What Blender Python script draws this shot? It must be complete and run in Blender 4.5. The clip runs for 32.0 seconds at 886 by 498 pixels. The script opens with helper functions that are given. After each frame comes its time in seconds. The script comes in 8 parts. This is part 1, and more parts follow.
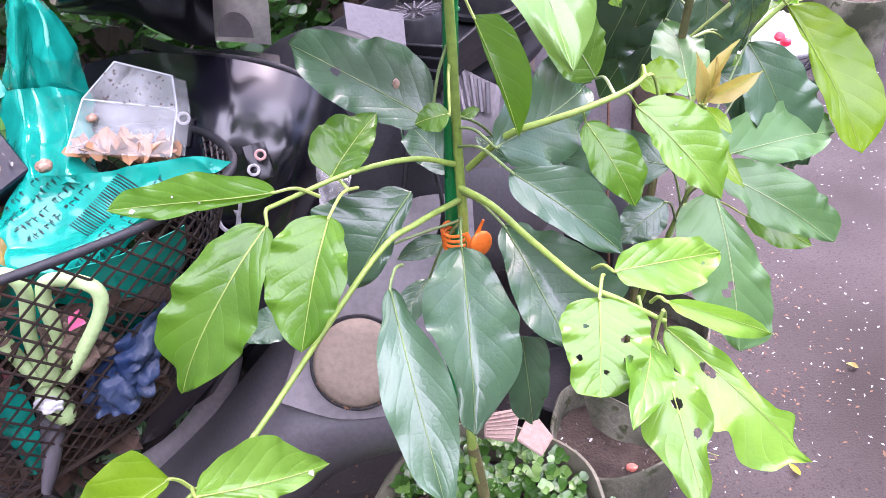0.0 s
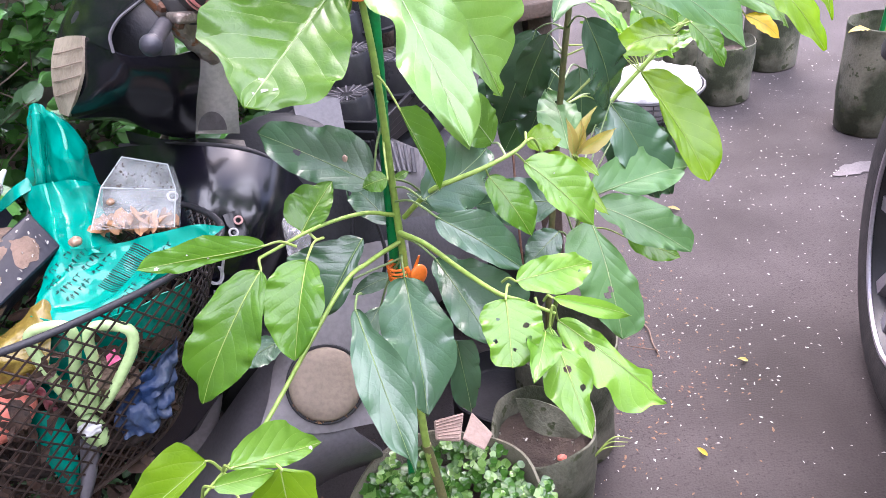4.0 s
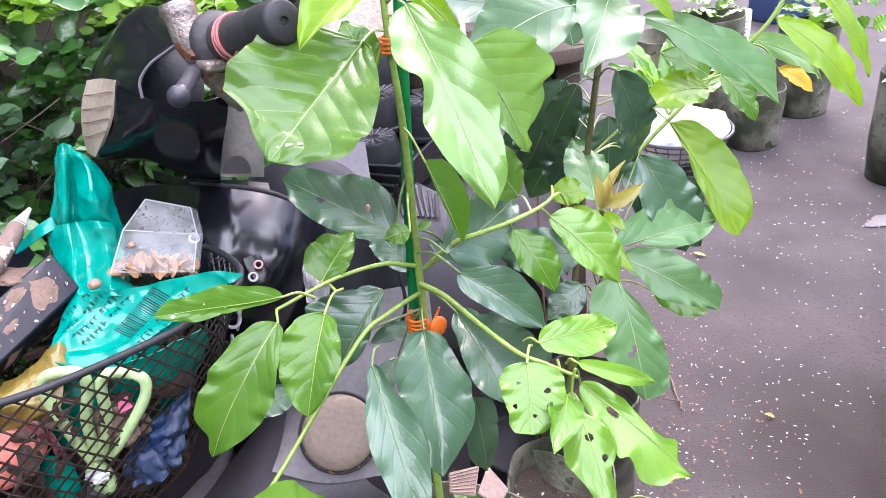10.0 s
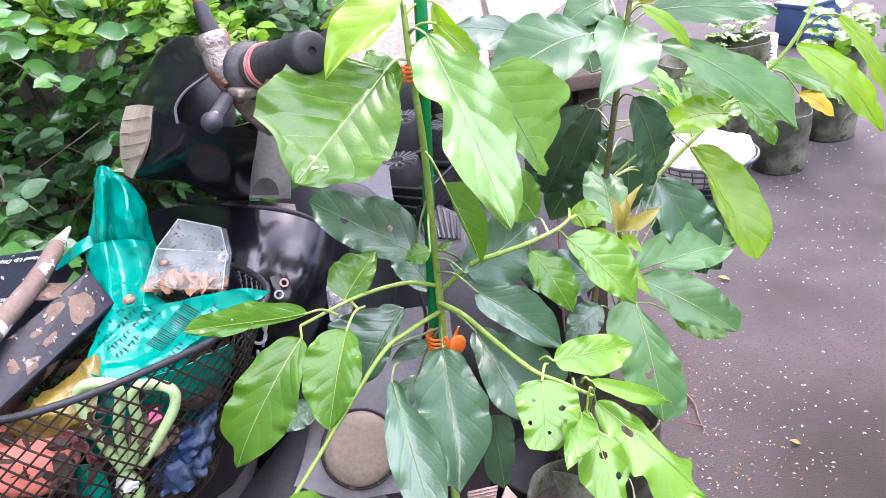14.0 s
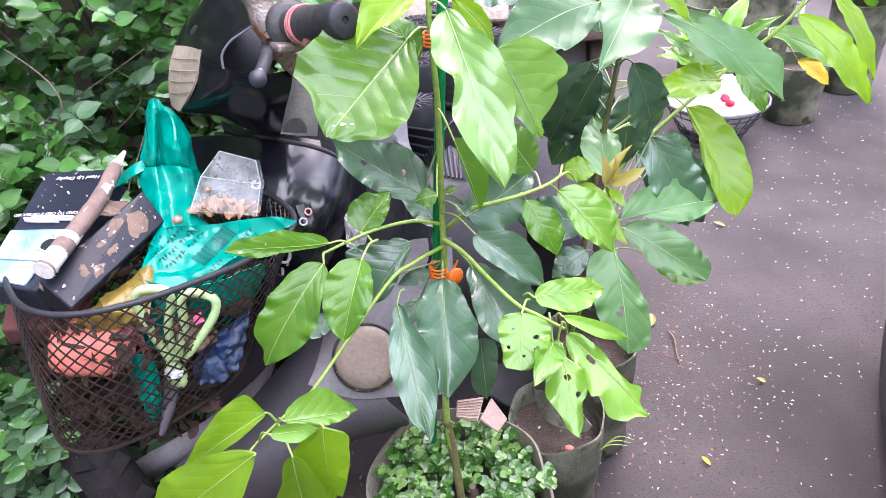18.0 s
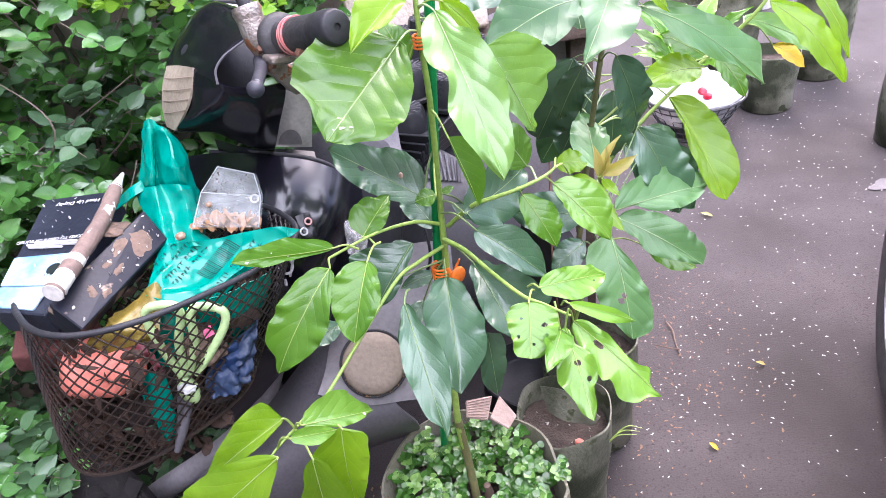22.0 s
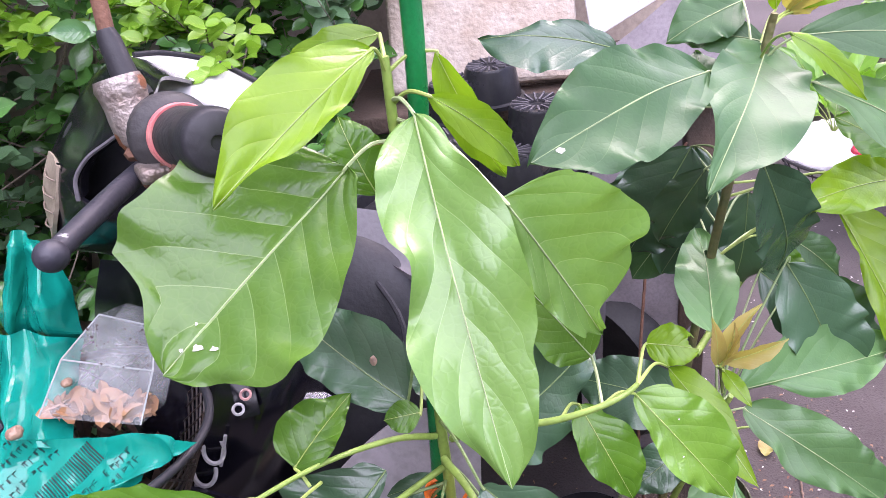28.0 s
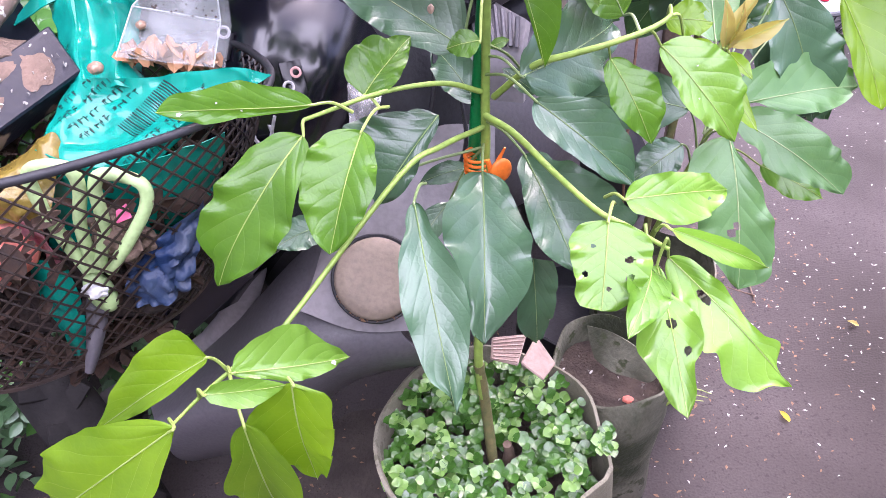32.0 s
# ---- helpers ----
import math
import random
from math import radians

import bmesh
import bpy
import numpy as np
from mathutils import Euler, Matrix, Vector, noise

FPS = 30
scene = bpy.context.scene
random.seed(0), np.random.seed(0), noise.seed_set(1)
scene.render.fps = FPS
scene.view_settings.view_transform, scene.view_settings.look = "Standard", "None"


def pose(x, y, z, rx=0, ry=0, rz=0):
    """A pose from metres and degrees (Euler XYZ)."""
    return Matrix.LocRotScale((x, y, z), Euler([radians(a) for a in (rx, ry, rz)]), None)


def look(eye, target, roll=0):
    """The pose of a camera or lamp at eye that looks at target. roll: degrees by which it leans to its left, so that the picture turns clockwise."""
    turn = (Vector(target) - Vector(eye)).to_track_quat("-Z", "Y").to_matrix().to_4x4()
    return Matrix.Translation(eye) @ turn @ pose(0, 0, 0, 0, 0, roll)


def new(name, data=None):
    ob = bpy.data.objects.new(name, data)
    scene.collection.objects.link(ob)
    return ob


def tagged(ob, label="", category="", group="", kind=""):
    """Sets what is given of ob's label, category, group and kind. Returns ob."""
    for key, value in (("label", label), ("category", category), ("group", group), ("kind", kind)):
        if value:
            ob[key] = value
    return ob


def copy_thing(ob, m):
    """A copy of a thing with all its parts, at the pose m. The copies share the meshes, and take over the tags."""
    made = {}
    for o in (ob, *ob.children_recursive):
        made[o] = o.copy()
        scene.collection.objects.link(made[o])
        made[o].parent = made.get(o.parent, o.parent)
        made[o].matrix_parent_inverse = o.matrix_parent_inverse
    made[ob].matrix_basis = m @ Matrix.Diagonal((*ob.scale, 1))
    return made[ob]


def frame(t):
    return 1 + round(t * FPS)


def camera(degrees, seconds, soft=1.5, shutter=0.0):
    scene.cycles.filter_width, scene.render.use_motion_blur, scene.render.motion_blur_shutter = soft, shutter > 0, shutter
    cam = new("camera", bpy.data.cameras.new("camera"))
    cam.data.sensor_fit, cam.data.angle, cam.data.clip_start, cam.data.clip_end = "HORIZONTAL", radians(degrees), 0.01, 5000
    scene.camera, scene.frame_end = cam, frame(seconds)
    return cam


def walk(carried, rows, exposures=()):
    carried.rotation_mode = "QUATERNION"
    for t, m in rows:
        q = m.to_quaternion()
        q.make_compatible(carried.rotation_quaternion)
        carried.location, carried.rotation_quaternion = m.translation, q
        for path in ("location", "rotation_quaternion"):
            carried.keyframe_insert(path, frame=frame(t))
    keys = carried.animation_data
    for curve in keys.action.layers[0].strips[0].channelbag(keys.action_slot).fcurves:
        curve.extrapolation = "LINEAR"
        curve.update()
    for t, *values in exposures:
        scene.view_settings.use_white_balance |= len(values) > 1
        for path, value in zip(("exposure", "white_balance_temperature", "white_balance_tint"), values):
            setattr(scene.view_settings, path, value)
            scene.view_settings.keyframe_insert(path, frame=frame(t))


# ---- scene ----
from mathutils.bvhtree import BVHTree
cam = camera(65.9, 32.0, soft=0.8)
PATH = [
    (0, (0.0081, 0.2464, 1.0767), (-0.0830, 1.8566, -0.1060), -8.80),
    (0.5, (-0.0011, 0.1976, 1.0907), (-0.0256, 1.8134, -0.0877), -10.29),
    (1, (-0.0039, 0.1515, 1.1228), (0.0266, 1.7695, -0.0523), -13.50),
    (1.5, (0.0032, 0.1128, 1.1394), (0.1276, 1.7164, -0.0492), -12.63),
    (2, (0.0088, 0.1135, 1.1408), (0.1767, 1.7222, -0.0357), -11.53),
    (2.5, (0.0056, 0.1147, 1.1439), (0.1361, 1.7488, -0.0018), -11.17),
    (4.5, (-0.0039, 0.0922, 1.1626), (0.1206, 1.7733, 0.0863), -9.40),
    (5, (-0.0092, 0.0971, 1.1620), (0.0893, 1.7861, 0.0953), -9.58),
    (5.5, (-0.0148, 0.0962, 1.1619), (0.0271, 1.7958, 0.1087), -10.64),
    (6, (-0.0072, 0.0958, 1.1662), (0.0180, 1.7708, 0.0737), -12.48),
    (6.5, (-0.0024, 0.1043, 1.1752), (0.0859, 1.8166, 0.1455), -9.37),
    (7, (-0.0005, 0.1014, 1.1800), (0.1074, 1.8311, 0.1818), -7.81),
    (7.5, (-0.0037, 0.0982, 1.1891), (0.1222, 1.8377, 0.2103), -7.54),
    (8, (-0.0046, 0.1044, 1.1832), (0.1277, 1.8409, 0.1997), -7.32),
    (8.5, (0.0004, 0.1091, 1.1847), (0.1377, 1.8464, 0.2033), -7.46),
    (9, (0.0000, 0.1084, 1.1855), (0.1372, 1.8440, 0.2012), -7.74),
    (9.5, (0.0024, 0.1067, 1.1799), (0.1113, 1.8398, 0.1878), -9.17),
    (10, (0.0035, 0.1195, 1.1735), (0.0843, 1.8472, 0.1693), -8.46),
    (10.5, (-0.0008, 0.1018, 1.1867), (0.0883, 1.8420, 0.2051), -8.18),
    (11, (0.0001, 0.1005, 1.1872), (0.1051, 1.8505, 0.2247), -8.29),
    (11.5, (0.0019, 0.1012, 1.1805), (0.1074, 1.8463, 0.2091), -6.92),
    (12, (-0.0054, 0.0976, 1.1900), (0.0198, 1.8567, 0.2387), -8.25),
    (12.5, (0.0014, 0.0929, 1.1892), (0.0352, 1.8551, 0.2440), -8.77),
    (13, (0.0120, 0.1053, 1.1805), (0.0326, 1.8697, 0.2390), -9.79),
    (13.5, (0.0106, 0.1007, 1.1804), (0.0382, 1.8675, 0.2436), -9.25),
    (14, (0.0082, 0.1003, 1.1811), (0.0276, 1.8662, 0.2424), -8.98),
    (14.5, (-0.0025, 0.0921, 1.1826), (-0.0012, 1.8219, 0.1786), -8.45),
    (16.5, (0.0230, 0.0217, 1.2605), (-0.0370, 1.7404, 0.2394), -7.73),
    (17, (0.0284, 0.0098, 1.2663), (0.0500, 1.7041, 0.2039), -6.07),
    (17.5, (0.0167, 0.0034, 1.2408), (0.1765, 1.6383, 0.0999), -6.94),
    (17.6, (0.0082, 0.0038, 1.2456), (0.1807, 1.6217, 0.0826), -6.19),
    (18, (0.0191, 0.0195, 1.2574), (-0.0216, 1.6651, 0.1215), -6.08),
    (18.5, (0.0115, 0.0306, 1.2401), (-0.0081, 1.7001, 0.1391), -11.09),
    (19, (0.0207, 0.0249, 1.2464), (0.1346, 1.6798, 0.1291), -10.07),
    (19.5, (0.0241, 0.0263, 1.2429), (0.0993, 1.6671, 0.1017), -9.28),
    (20, (0.0089, 0.0180, 1.2441), (0.0378, 1.6633, 0.1074), -9.99),
    (20.5, (0.0059, -0.0023, 1.2503), (0.0288, 1.6489, 0.1220), -10.06),
    (21, (0.0077, -0.0052, 1.2498), (0.0297, 1.6502, 0.1276), -9.38),
    (21.5, (0.0029, -0.0113, 1.2497), (0.0222, 1.6506, 0.1371), -9.01),
    (22, (0.0000, 0.0000, 1.2500), (0.0000, 1.6674, 0.1456), -9.24),
    (22.5, (0.0025, 0.0115, 1.2476), (-0.0289, 1.6848, 0.1526), -9.61),
    (23, (0.0139, 0.0318, 1.2438), (-0.0137, 1.7082, 0.1535), -9.20),
    (23.5, (0.0646, 0.0827, 1.2587), (-0.0964, 1.7708, 0.1983), -8.92),
    (24, (0.1076, 0.1705, 1.2543), (-0.2280, 1.8532, 0.2266), -10.11),
    (24.5, (0.0519, 0.2343, 1.2710), (-0.0350, 1.9217, 0.2008), -4.32),
    (25, (0.0871, 0.2851, 1.2446), (-0.1419, 1.9872, 0.2197), -5.59),
    (25.5, (0.0873, 0.3643, 1.2216), (-0.1512, 1.9945, 0.0876), -5.95),
    (27.5, (0.0936, 0.3753, 1.1946), (-0.1965, 2.0600, 0.1566), -9.79),
    (28, (0.0908, 0.3746, 1.1922), (-0.1930, 2.0577, 0.1498), -9.65),
    (28.5, (0.0814, 0.3679, 1.1874), (-0.1551, 2.0538, 0.1378), -9.95),
    (29, (0.0840, 0.3434, 1.1731), (-0.1389, 2.0323, 0.1253), -8.59),
    (29.5, (0.0849, 0.3379, 1.1502), (-0.2367, 1.9446, 0.0033), -8.82),
    (30, (0.0377, 0.2915, 1.0872), (-0.2071, 1.8673, -0.1198), -8.12),
    (30.5, (0.0104, 0.2400, 1.0883), (-0.1449, 1.8066, -0.1452), -8.65),
    (31, (0.0012, 0.2138, 1.0907), (-0.1252, 1.7668, -0.1632), -8.38),
    (31.5, (0.0054, 0.2107, 1.0864), (-0.1145, 1.7336, -0.2046), -7.32),
    (32, (0.0043, 0.2084, 1.0840), (-0.1435, 1.7141, -0.2240), -6.53),
]
EXPOSURES = [(0.0, 2.72, 5800, 35), (1.0, 2.68, 5830, 30), (2.0, 2.66, 5850, 24), (5.0, 2.55, 5830, 23), (23.0, 2.58, 5780, 22), (25.0, 2.28, 5900, 22), (29.0, 2.22, 5880, 33), (29.5, 2.22, 5830, 33), (30.0, 2.74, 5730, 45), (31.0, 2.68, 5780, 37), (32.0, 2.66, 5800, 33)]
walk(cam, [(t, look(eye, target, roll)) for t, eye, target, roll in PATH], EXPOSURES)

# ---- light ----
SUN_UP, SUN_ROUND = 52, 25
world = bpy.data.worlds.new("overcast_sky")
scene.world = world
world.use_nodes = True
wn = world.node_tree.nodes
sky = wn.new("ShaderNodeTexSky")
sky.sky_type = "NISHITA"
sky.sun_disc = False
sky.sun_elevation, sky.sun_rotation = radians(SUN_UP), radians(SUN_ROUND)
sky.air_density, sky.dust_density, sky.ozone_density = 0.6, 6.0, 0.6
wn["Background"].inputs["Strength"].default_value = 0.13
world.node_tree.links.new(sky.outputs[0], wn["Background"].inputs["Color"])
sun = new("overcast_sun", bpy.data.lights.new("overcast_sun", "SUN"))
sun.data.energy, sun.data.angle, sun.data.color = 1.5, radians(70), (1.0, 0.97, 0.94)
sun.matrix_world = look((0.6, -1.2, 3.2), (0.0, 0.7, 0.6))

# ---- materials ----


def material(name, base, rough=0.6, metal=0.0, second=None, scale=20.0, fine=180.0, bump=0.15, mix=0.5, coat=0.0, spot=None, spot_scale=30.0, spot_at=0.62, vary=0.0, gloss=0.5):
    """A surface with colour change at two scales, fine relief and, if asked for, spots of a second kind."""
    m = bpy.data.materials.new(name)
    m.use_nodes = True
    n, l = m.node_tree.nodes, m.node_tree.links
    b = n["Principled BSDF"]
    co = n.new("ShaderNodeTexCoord")
    big, small = n.new("ShaderNodeTexNoise"), n.new("ShaderNodeTexNoise")
    big.inputs["Scale"].default_value, big.inputs["Detail"].default_value = scale, 5
    small.inputs["Scale"].default_value, small.inputs["Detail"].default_value = fine, 4
    for t in (big, small):
        l.new(co.outputs["Object"], t.inputs["Vector"])
    other = second or tuple(c * 0.6 for c in base)
    ramp = n.new("ShaderNodeValToRGB")
    ramp.color_ramp.elements[0].position, ramp.color_ramp.elements[1].position = 0.5 - mix / 2, 0.5 + mix / 2
    ramp.color_ramp.elements[0].color, ramp.color_ramp.elements[1].color = (*other, 1), (*base, 1)
    l.new(big.outputs["Fac"], ramp.inputs["Fac"])
    grain = n.new("ShaderNodeMix")
    grain.data_type, grain.blend_type = "RGBA", "MULTIPLY"
    grain.inputs["Factor"].default_value = 0.35
    l.new(ramp.outputs["Color"], grain.inputs["A"])
    gr = n.new("ShaderNodeValToRGB")
    gr.color_ramp.elements[0].position, gr.color_ramp.elements[0].color = 0.3, (0.45, 0.45, 0.45, 1)
    gr.color_ramp.elements[1].position = 0.6
    l.new(small.outputs["Fac"], gr.inputs["Fac"])
    l.new(gr.outputs["Color"], grain.inputs["B"])
    colour = grain.outputs["Result"]
    if vary:
        info, hsv = n.new("ShaderNodeObjectInfo"), n.new("ShaderNodeHueSaturation")
        mr = n.new("ShaderNodeMapRange")
        mr.inputs["To Min"].default_value, mr.inputs["To Max"].default_value = 1 - vary, 1 + vary
        l.new(info.outputs["Random"], mr.inputs["Value"])
        l.new(mr.outputs["Result"], hsv.inputs["Value"])
        l.new(colour, hsv.inputs["Color"])
        colour = hsv.outputs["Color"]
    if spot:
        st, sr, sm = n.new("ShaderNodeTexNoise"), n.new("ShaderNodeValToRGB"), n.new("ShaderNodeMix")
        st.inputs["Scale"].default_value, st.inputs["Detail"].default_value = spot_scale, 6
        sm.data_type = "RGBA"
        sr.color_ramp.elements[0].position, sr.color_ramp.elements[1].position = spot_at, spot_at + 0.04
        l.new(co.outputs["Object"], st.inputs["Vector"])
        l.new(st.outputs["Fac"], sr.inputs["Fac"])
        l.new(sr.outputs["Color"], sm.inputs["Factor"])
        l.new(colour, sm.inputs["A"])
        sm.inputs["B"].default_value = (*spot, 1)
        colour = sm.outputs["Result"]
    l.new(colour, b.inputs["Base Color"])
    rr = n.new("ShaderNodeMapRange")
    rr.inputs["To Min"].default_value, rr.inputs["To Max"].default_value = max(rough - 0.12, 0.03), min(rough + 0.12, 1)
    l.new(big.outputs["Fac"], rr.inputs["Value"])
    l.new(rr.outputs["Result"], b.inputs["Roughness"])
    b.inputs["Metallic"].default_value = metal
    b.inputs["Specular IOR Level"].default_value = gloss
    b.inputs["Coat Weight"].default_value, b.inputs["Coat Roughness"].default_value = coat, 0.08
    if bump:
        bp = n.new("ShaderNodeBump")
        bp.inputs["Strength"].default_value, bp.inputs["Distance"].default_value = bump, 0.004
        l.new(small.outputs["Fac"], bp.inputs["Height"])
        l.new(bp.outputs["Normal"], b.inputs["Normal"])
    return m


def leaf_material(name, base, second, vein, rough=0.35, through_light=0.25, veins=6.5, vein_mix=0.34, gloss=0.48):
    """A leaf blade: side veins along its own length and width, blotches, sheen and light shining through."""
    m = bpy.data.materials.new(name)
    m.use_nodes = True
    n, l = m.node_tree.nodes, m.node_tree.links
    b, out = n["Principled BSDF"], n["Material Output"]
    uv, sep = n.new("ShaderNodeUVMap"), n.new("ShaderNodeSeparateXYZ")
    uv.uv_map = "blade"
    l.new(uv.outputs["UV"], sep.inputs["Vector"])

    def maths(op, a, c=None):
        k = n.new("ShaderNodeMath")
        k.operation = op
        for i, v in enumerate((a, c)):
            if v is None:
                continue
            if isinstance(v, (int, float)):
                k.inputs[i].default_value = v
            else:
                l.new(v, k.inputs[i])
        return k.outputs[0]

    side = maths("ABSOLUTE", maths("SUBTRACT", sep.outputs["Y"], 0.5))
    co, sway = n.new("ShaderNodeTexCoord"), n.new("ShaderNodeTexNoise")
    sway.inputs["Scale"].default_value, sway.inputs["Detail"].default_value = 30, 1
    l.new(co.outputs["Object"], sway.inputs["Vector"])
    hand = maths("MULTIPLY", maths("SIGN", maths("SUBTRACT", sep.outputs["Y"], 0.5)), 0.13)
    run = maths("SUBTRACT", maths("ADD", maths("MULTIPLY", sep.outputs["X"], veins), hand), maths("MULTIPLY", maths("POWER", side, 1.15), 4.6))
    run = maths("ADD", run, maths("MULTIPLY", sway.outputs["Fac"], 0.14))
    saw = maths("ABSOLUTE", maths("SUBTRACT", maths("FRACT", run), 0.5))
    rib = maths("LESS_THAN", side, 0.007)
    line = n.new("ShaderNodeMapRange")
    line.inputs["From Min"].default_value, line.inputs["From Max"].default_value = 0.482, 0.5
    l.new(saw, line.inputs["Value"])
    net = n.new("ShaderNodeTexVoronoi")
    net.feature = "DISTANCE_TO_EDGE"
    net.inputs["Scale"].default_value = 190
    l.new(co.outputs["Object"], net.inputs["Vector"])
    cell = n.new("ShaderNodeMapRange")
    cell.inputs["From Min"].default_value, cell.inputs["From Max"].default_value = 0.0, 0.09
    cell.inputs["To Min"].default_value, cell.inputs["To Max"].default_value = vein_mix * 0.07, 0.0
    l.new(net.outputs["Distance"], cell.inputs["Value"])
    fade = maths("MINIMUM", maths("MULTIPLY", maths("SUBTRACT", 0.5, side), 5.0), 1.0)
    lines = maths("MULTIPLY", maths("MULTIPLY", line.outputs["Result"], vein_mix), fade)
    lines = maths("MAXIMUM", lines, cell.outputs["Result"])
    both = maths("MAXIMUM", lines, maths("MULTIPLY", rib, 0.8))
    blot, fine = n.new("ShaderNodeTexNoise"), n.new("ShaderNodeTexNoise")
    blot.inputs["Scale"].default_value, blot.inputs["Detail"].default_value = 22, 4
    fine.inputs["Scale"].default_value, fine.inputs["Detail"].default_value = 420, 3
    for t in (blot, fine):
        l.new(co.outputs["Object"], t.inputs["Vector"])
    ramp = n.new("ShaderNodeValToRGB")
    ramp.color_ramp.elements[0].position, ramp.color_ramp.elements[1].position = 0.32, 0.66
    ramp.color_ramp.elements[0].color, ramp.color_ramp.elements[1].color = (*second, 1), (*base, 1)
    l.new(blot.outputs["Fac"], ramp.inputs["Fac"])
    info, hsv, mr = n.new("ShaderNodeObjectInfo"), n.new("ShaderNodeHueSaturation"), n.new("ShaderNodeMapRange")
    mr.inputs["To Min"].default_value, mr.inputs["To Max"].default_value = 0.85, 1.15
    l.new(info.outputs["Random"], mr.inputs["Value"])
    l.new(mr.outputs["Result"], hsv.inputs["Value"])
    l.new(ramp.outputs["Color"], hsv.inputs["Color"])
    mix = n.new("ShaderNodeMix")
    mix.data_type = "RGBA"
    l.new(both, mix.inputs["Factor"])
    l.new(hsv.outputs["Color"], mix.inputs["A"])
    mix.inputs["B"].default_value = (*vein, 1)
    l.new(mix.outputs["Result"], b.inputs["Base Color"])
    b.inputs["Roughness"].default_value = rough
    b.inputs["Specular IOR Level"].default_value = gloss
    swell = maths("ADD", maths("MULTIPLY", maths("POWER", maths("MULTIPLY", saw, 2.0), 6.0), -1.0), maths("ADD", maths("MULTIPLY", fine.outputs["Fac"], 0.2), maths("MULTIPLY", maths("MINIMUM", net.outputs["Distance"], 0.2), 1.6)))
    bp = n.new("ShaderNodeBump")
    bp.inputs["Strength"].default_value, bp.inputs["Distance"].default_value = 0.16, 0.0012
    l.new(swell, bp.inputs["Height"])
    l.new(bp.outputs["Normal"], b.inputs["Normal"])
    tr, add = n.new("ShaderNodeBsdfTranslucent"), n.new("ShaderNodeMixShader")
    tint = n.new("ShaderNodeMix")
    tint.data_type, tint.blend_type = "RGBA", "MULTIPLY"
    tint.inputs["Factor"].default_value = 1
    l.new(mix.outputs["Result"], tint.inputs["A"])
    tint.inputs["B"].default_value = (1.35, 1.5, 0.55, 1)
    l.new(tint.outputs["Result"], tr.inputs["Color"])
    add.inputs["Fac"].default_value = through_light
    l.new(b.outputs[0], add.inputs[1])
    l.new(tr.outputs[0], add.inputs[2])
    l.new(add.outputs[0], out.inputs["Surface"])
    return m


def glass_material(name, colour=(1, 1, 1), rough=0.05, alpha=0.25):
    m = bpy.data.materials.new(name)
    m.use_nodes = True
    n, l = m.node_tree.nodes, m.node_tree.links
    b, out = n["Principled BSDF"], n["Material Output"]
    b.inputs["Base Color"].default_value, b.inputs["Roughness"].default_value = (*colour, 1), rough
    clear, mix, noisy = n.new("ShaderNodeBsdfTransparent"), n.new("ShaderNodeMixShader"), n.new("ShaderNodeTexNoise")
    noisy.inputs["Scale"].default_value = 5
    mr = n.new("ShaderNodeMapRange")
    mr.inputs["From Min"].default_value, mr.inputs["From Max"].default_value = 0.35, 0.7
    mr.inputs["To Min"].default_value, mr.inputs["To Max"].default_value = alpha * 0.7, min(alpha * 1.6, 1)
    l.new(noisy.outputs["Fac"], mr.inputs["Value"])
    l.new(mr.outputs["Result"], mix.inputs["Fac"])
    l.new(clear.outputs[0], mix.inputs[1])
    l.new(b.outputs[0], mix.inputs[2])
    l.new(mix.outputs[0], out.inputs["Surface"])
    return m


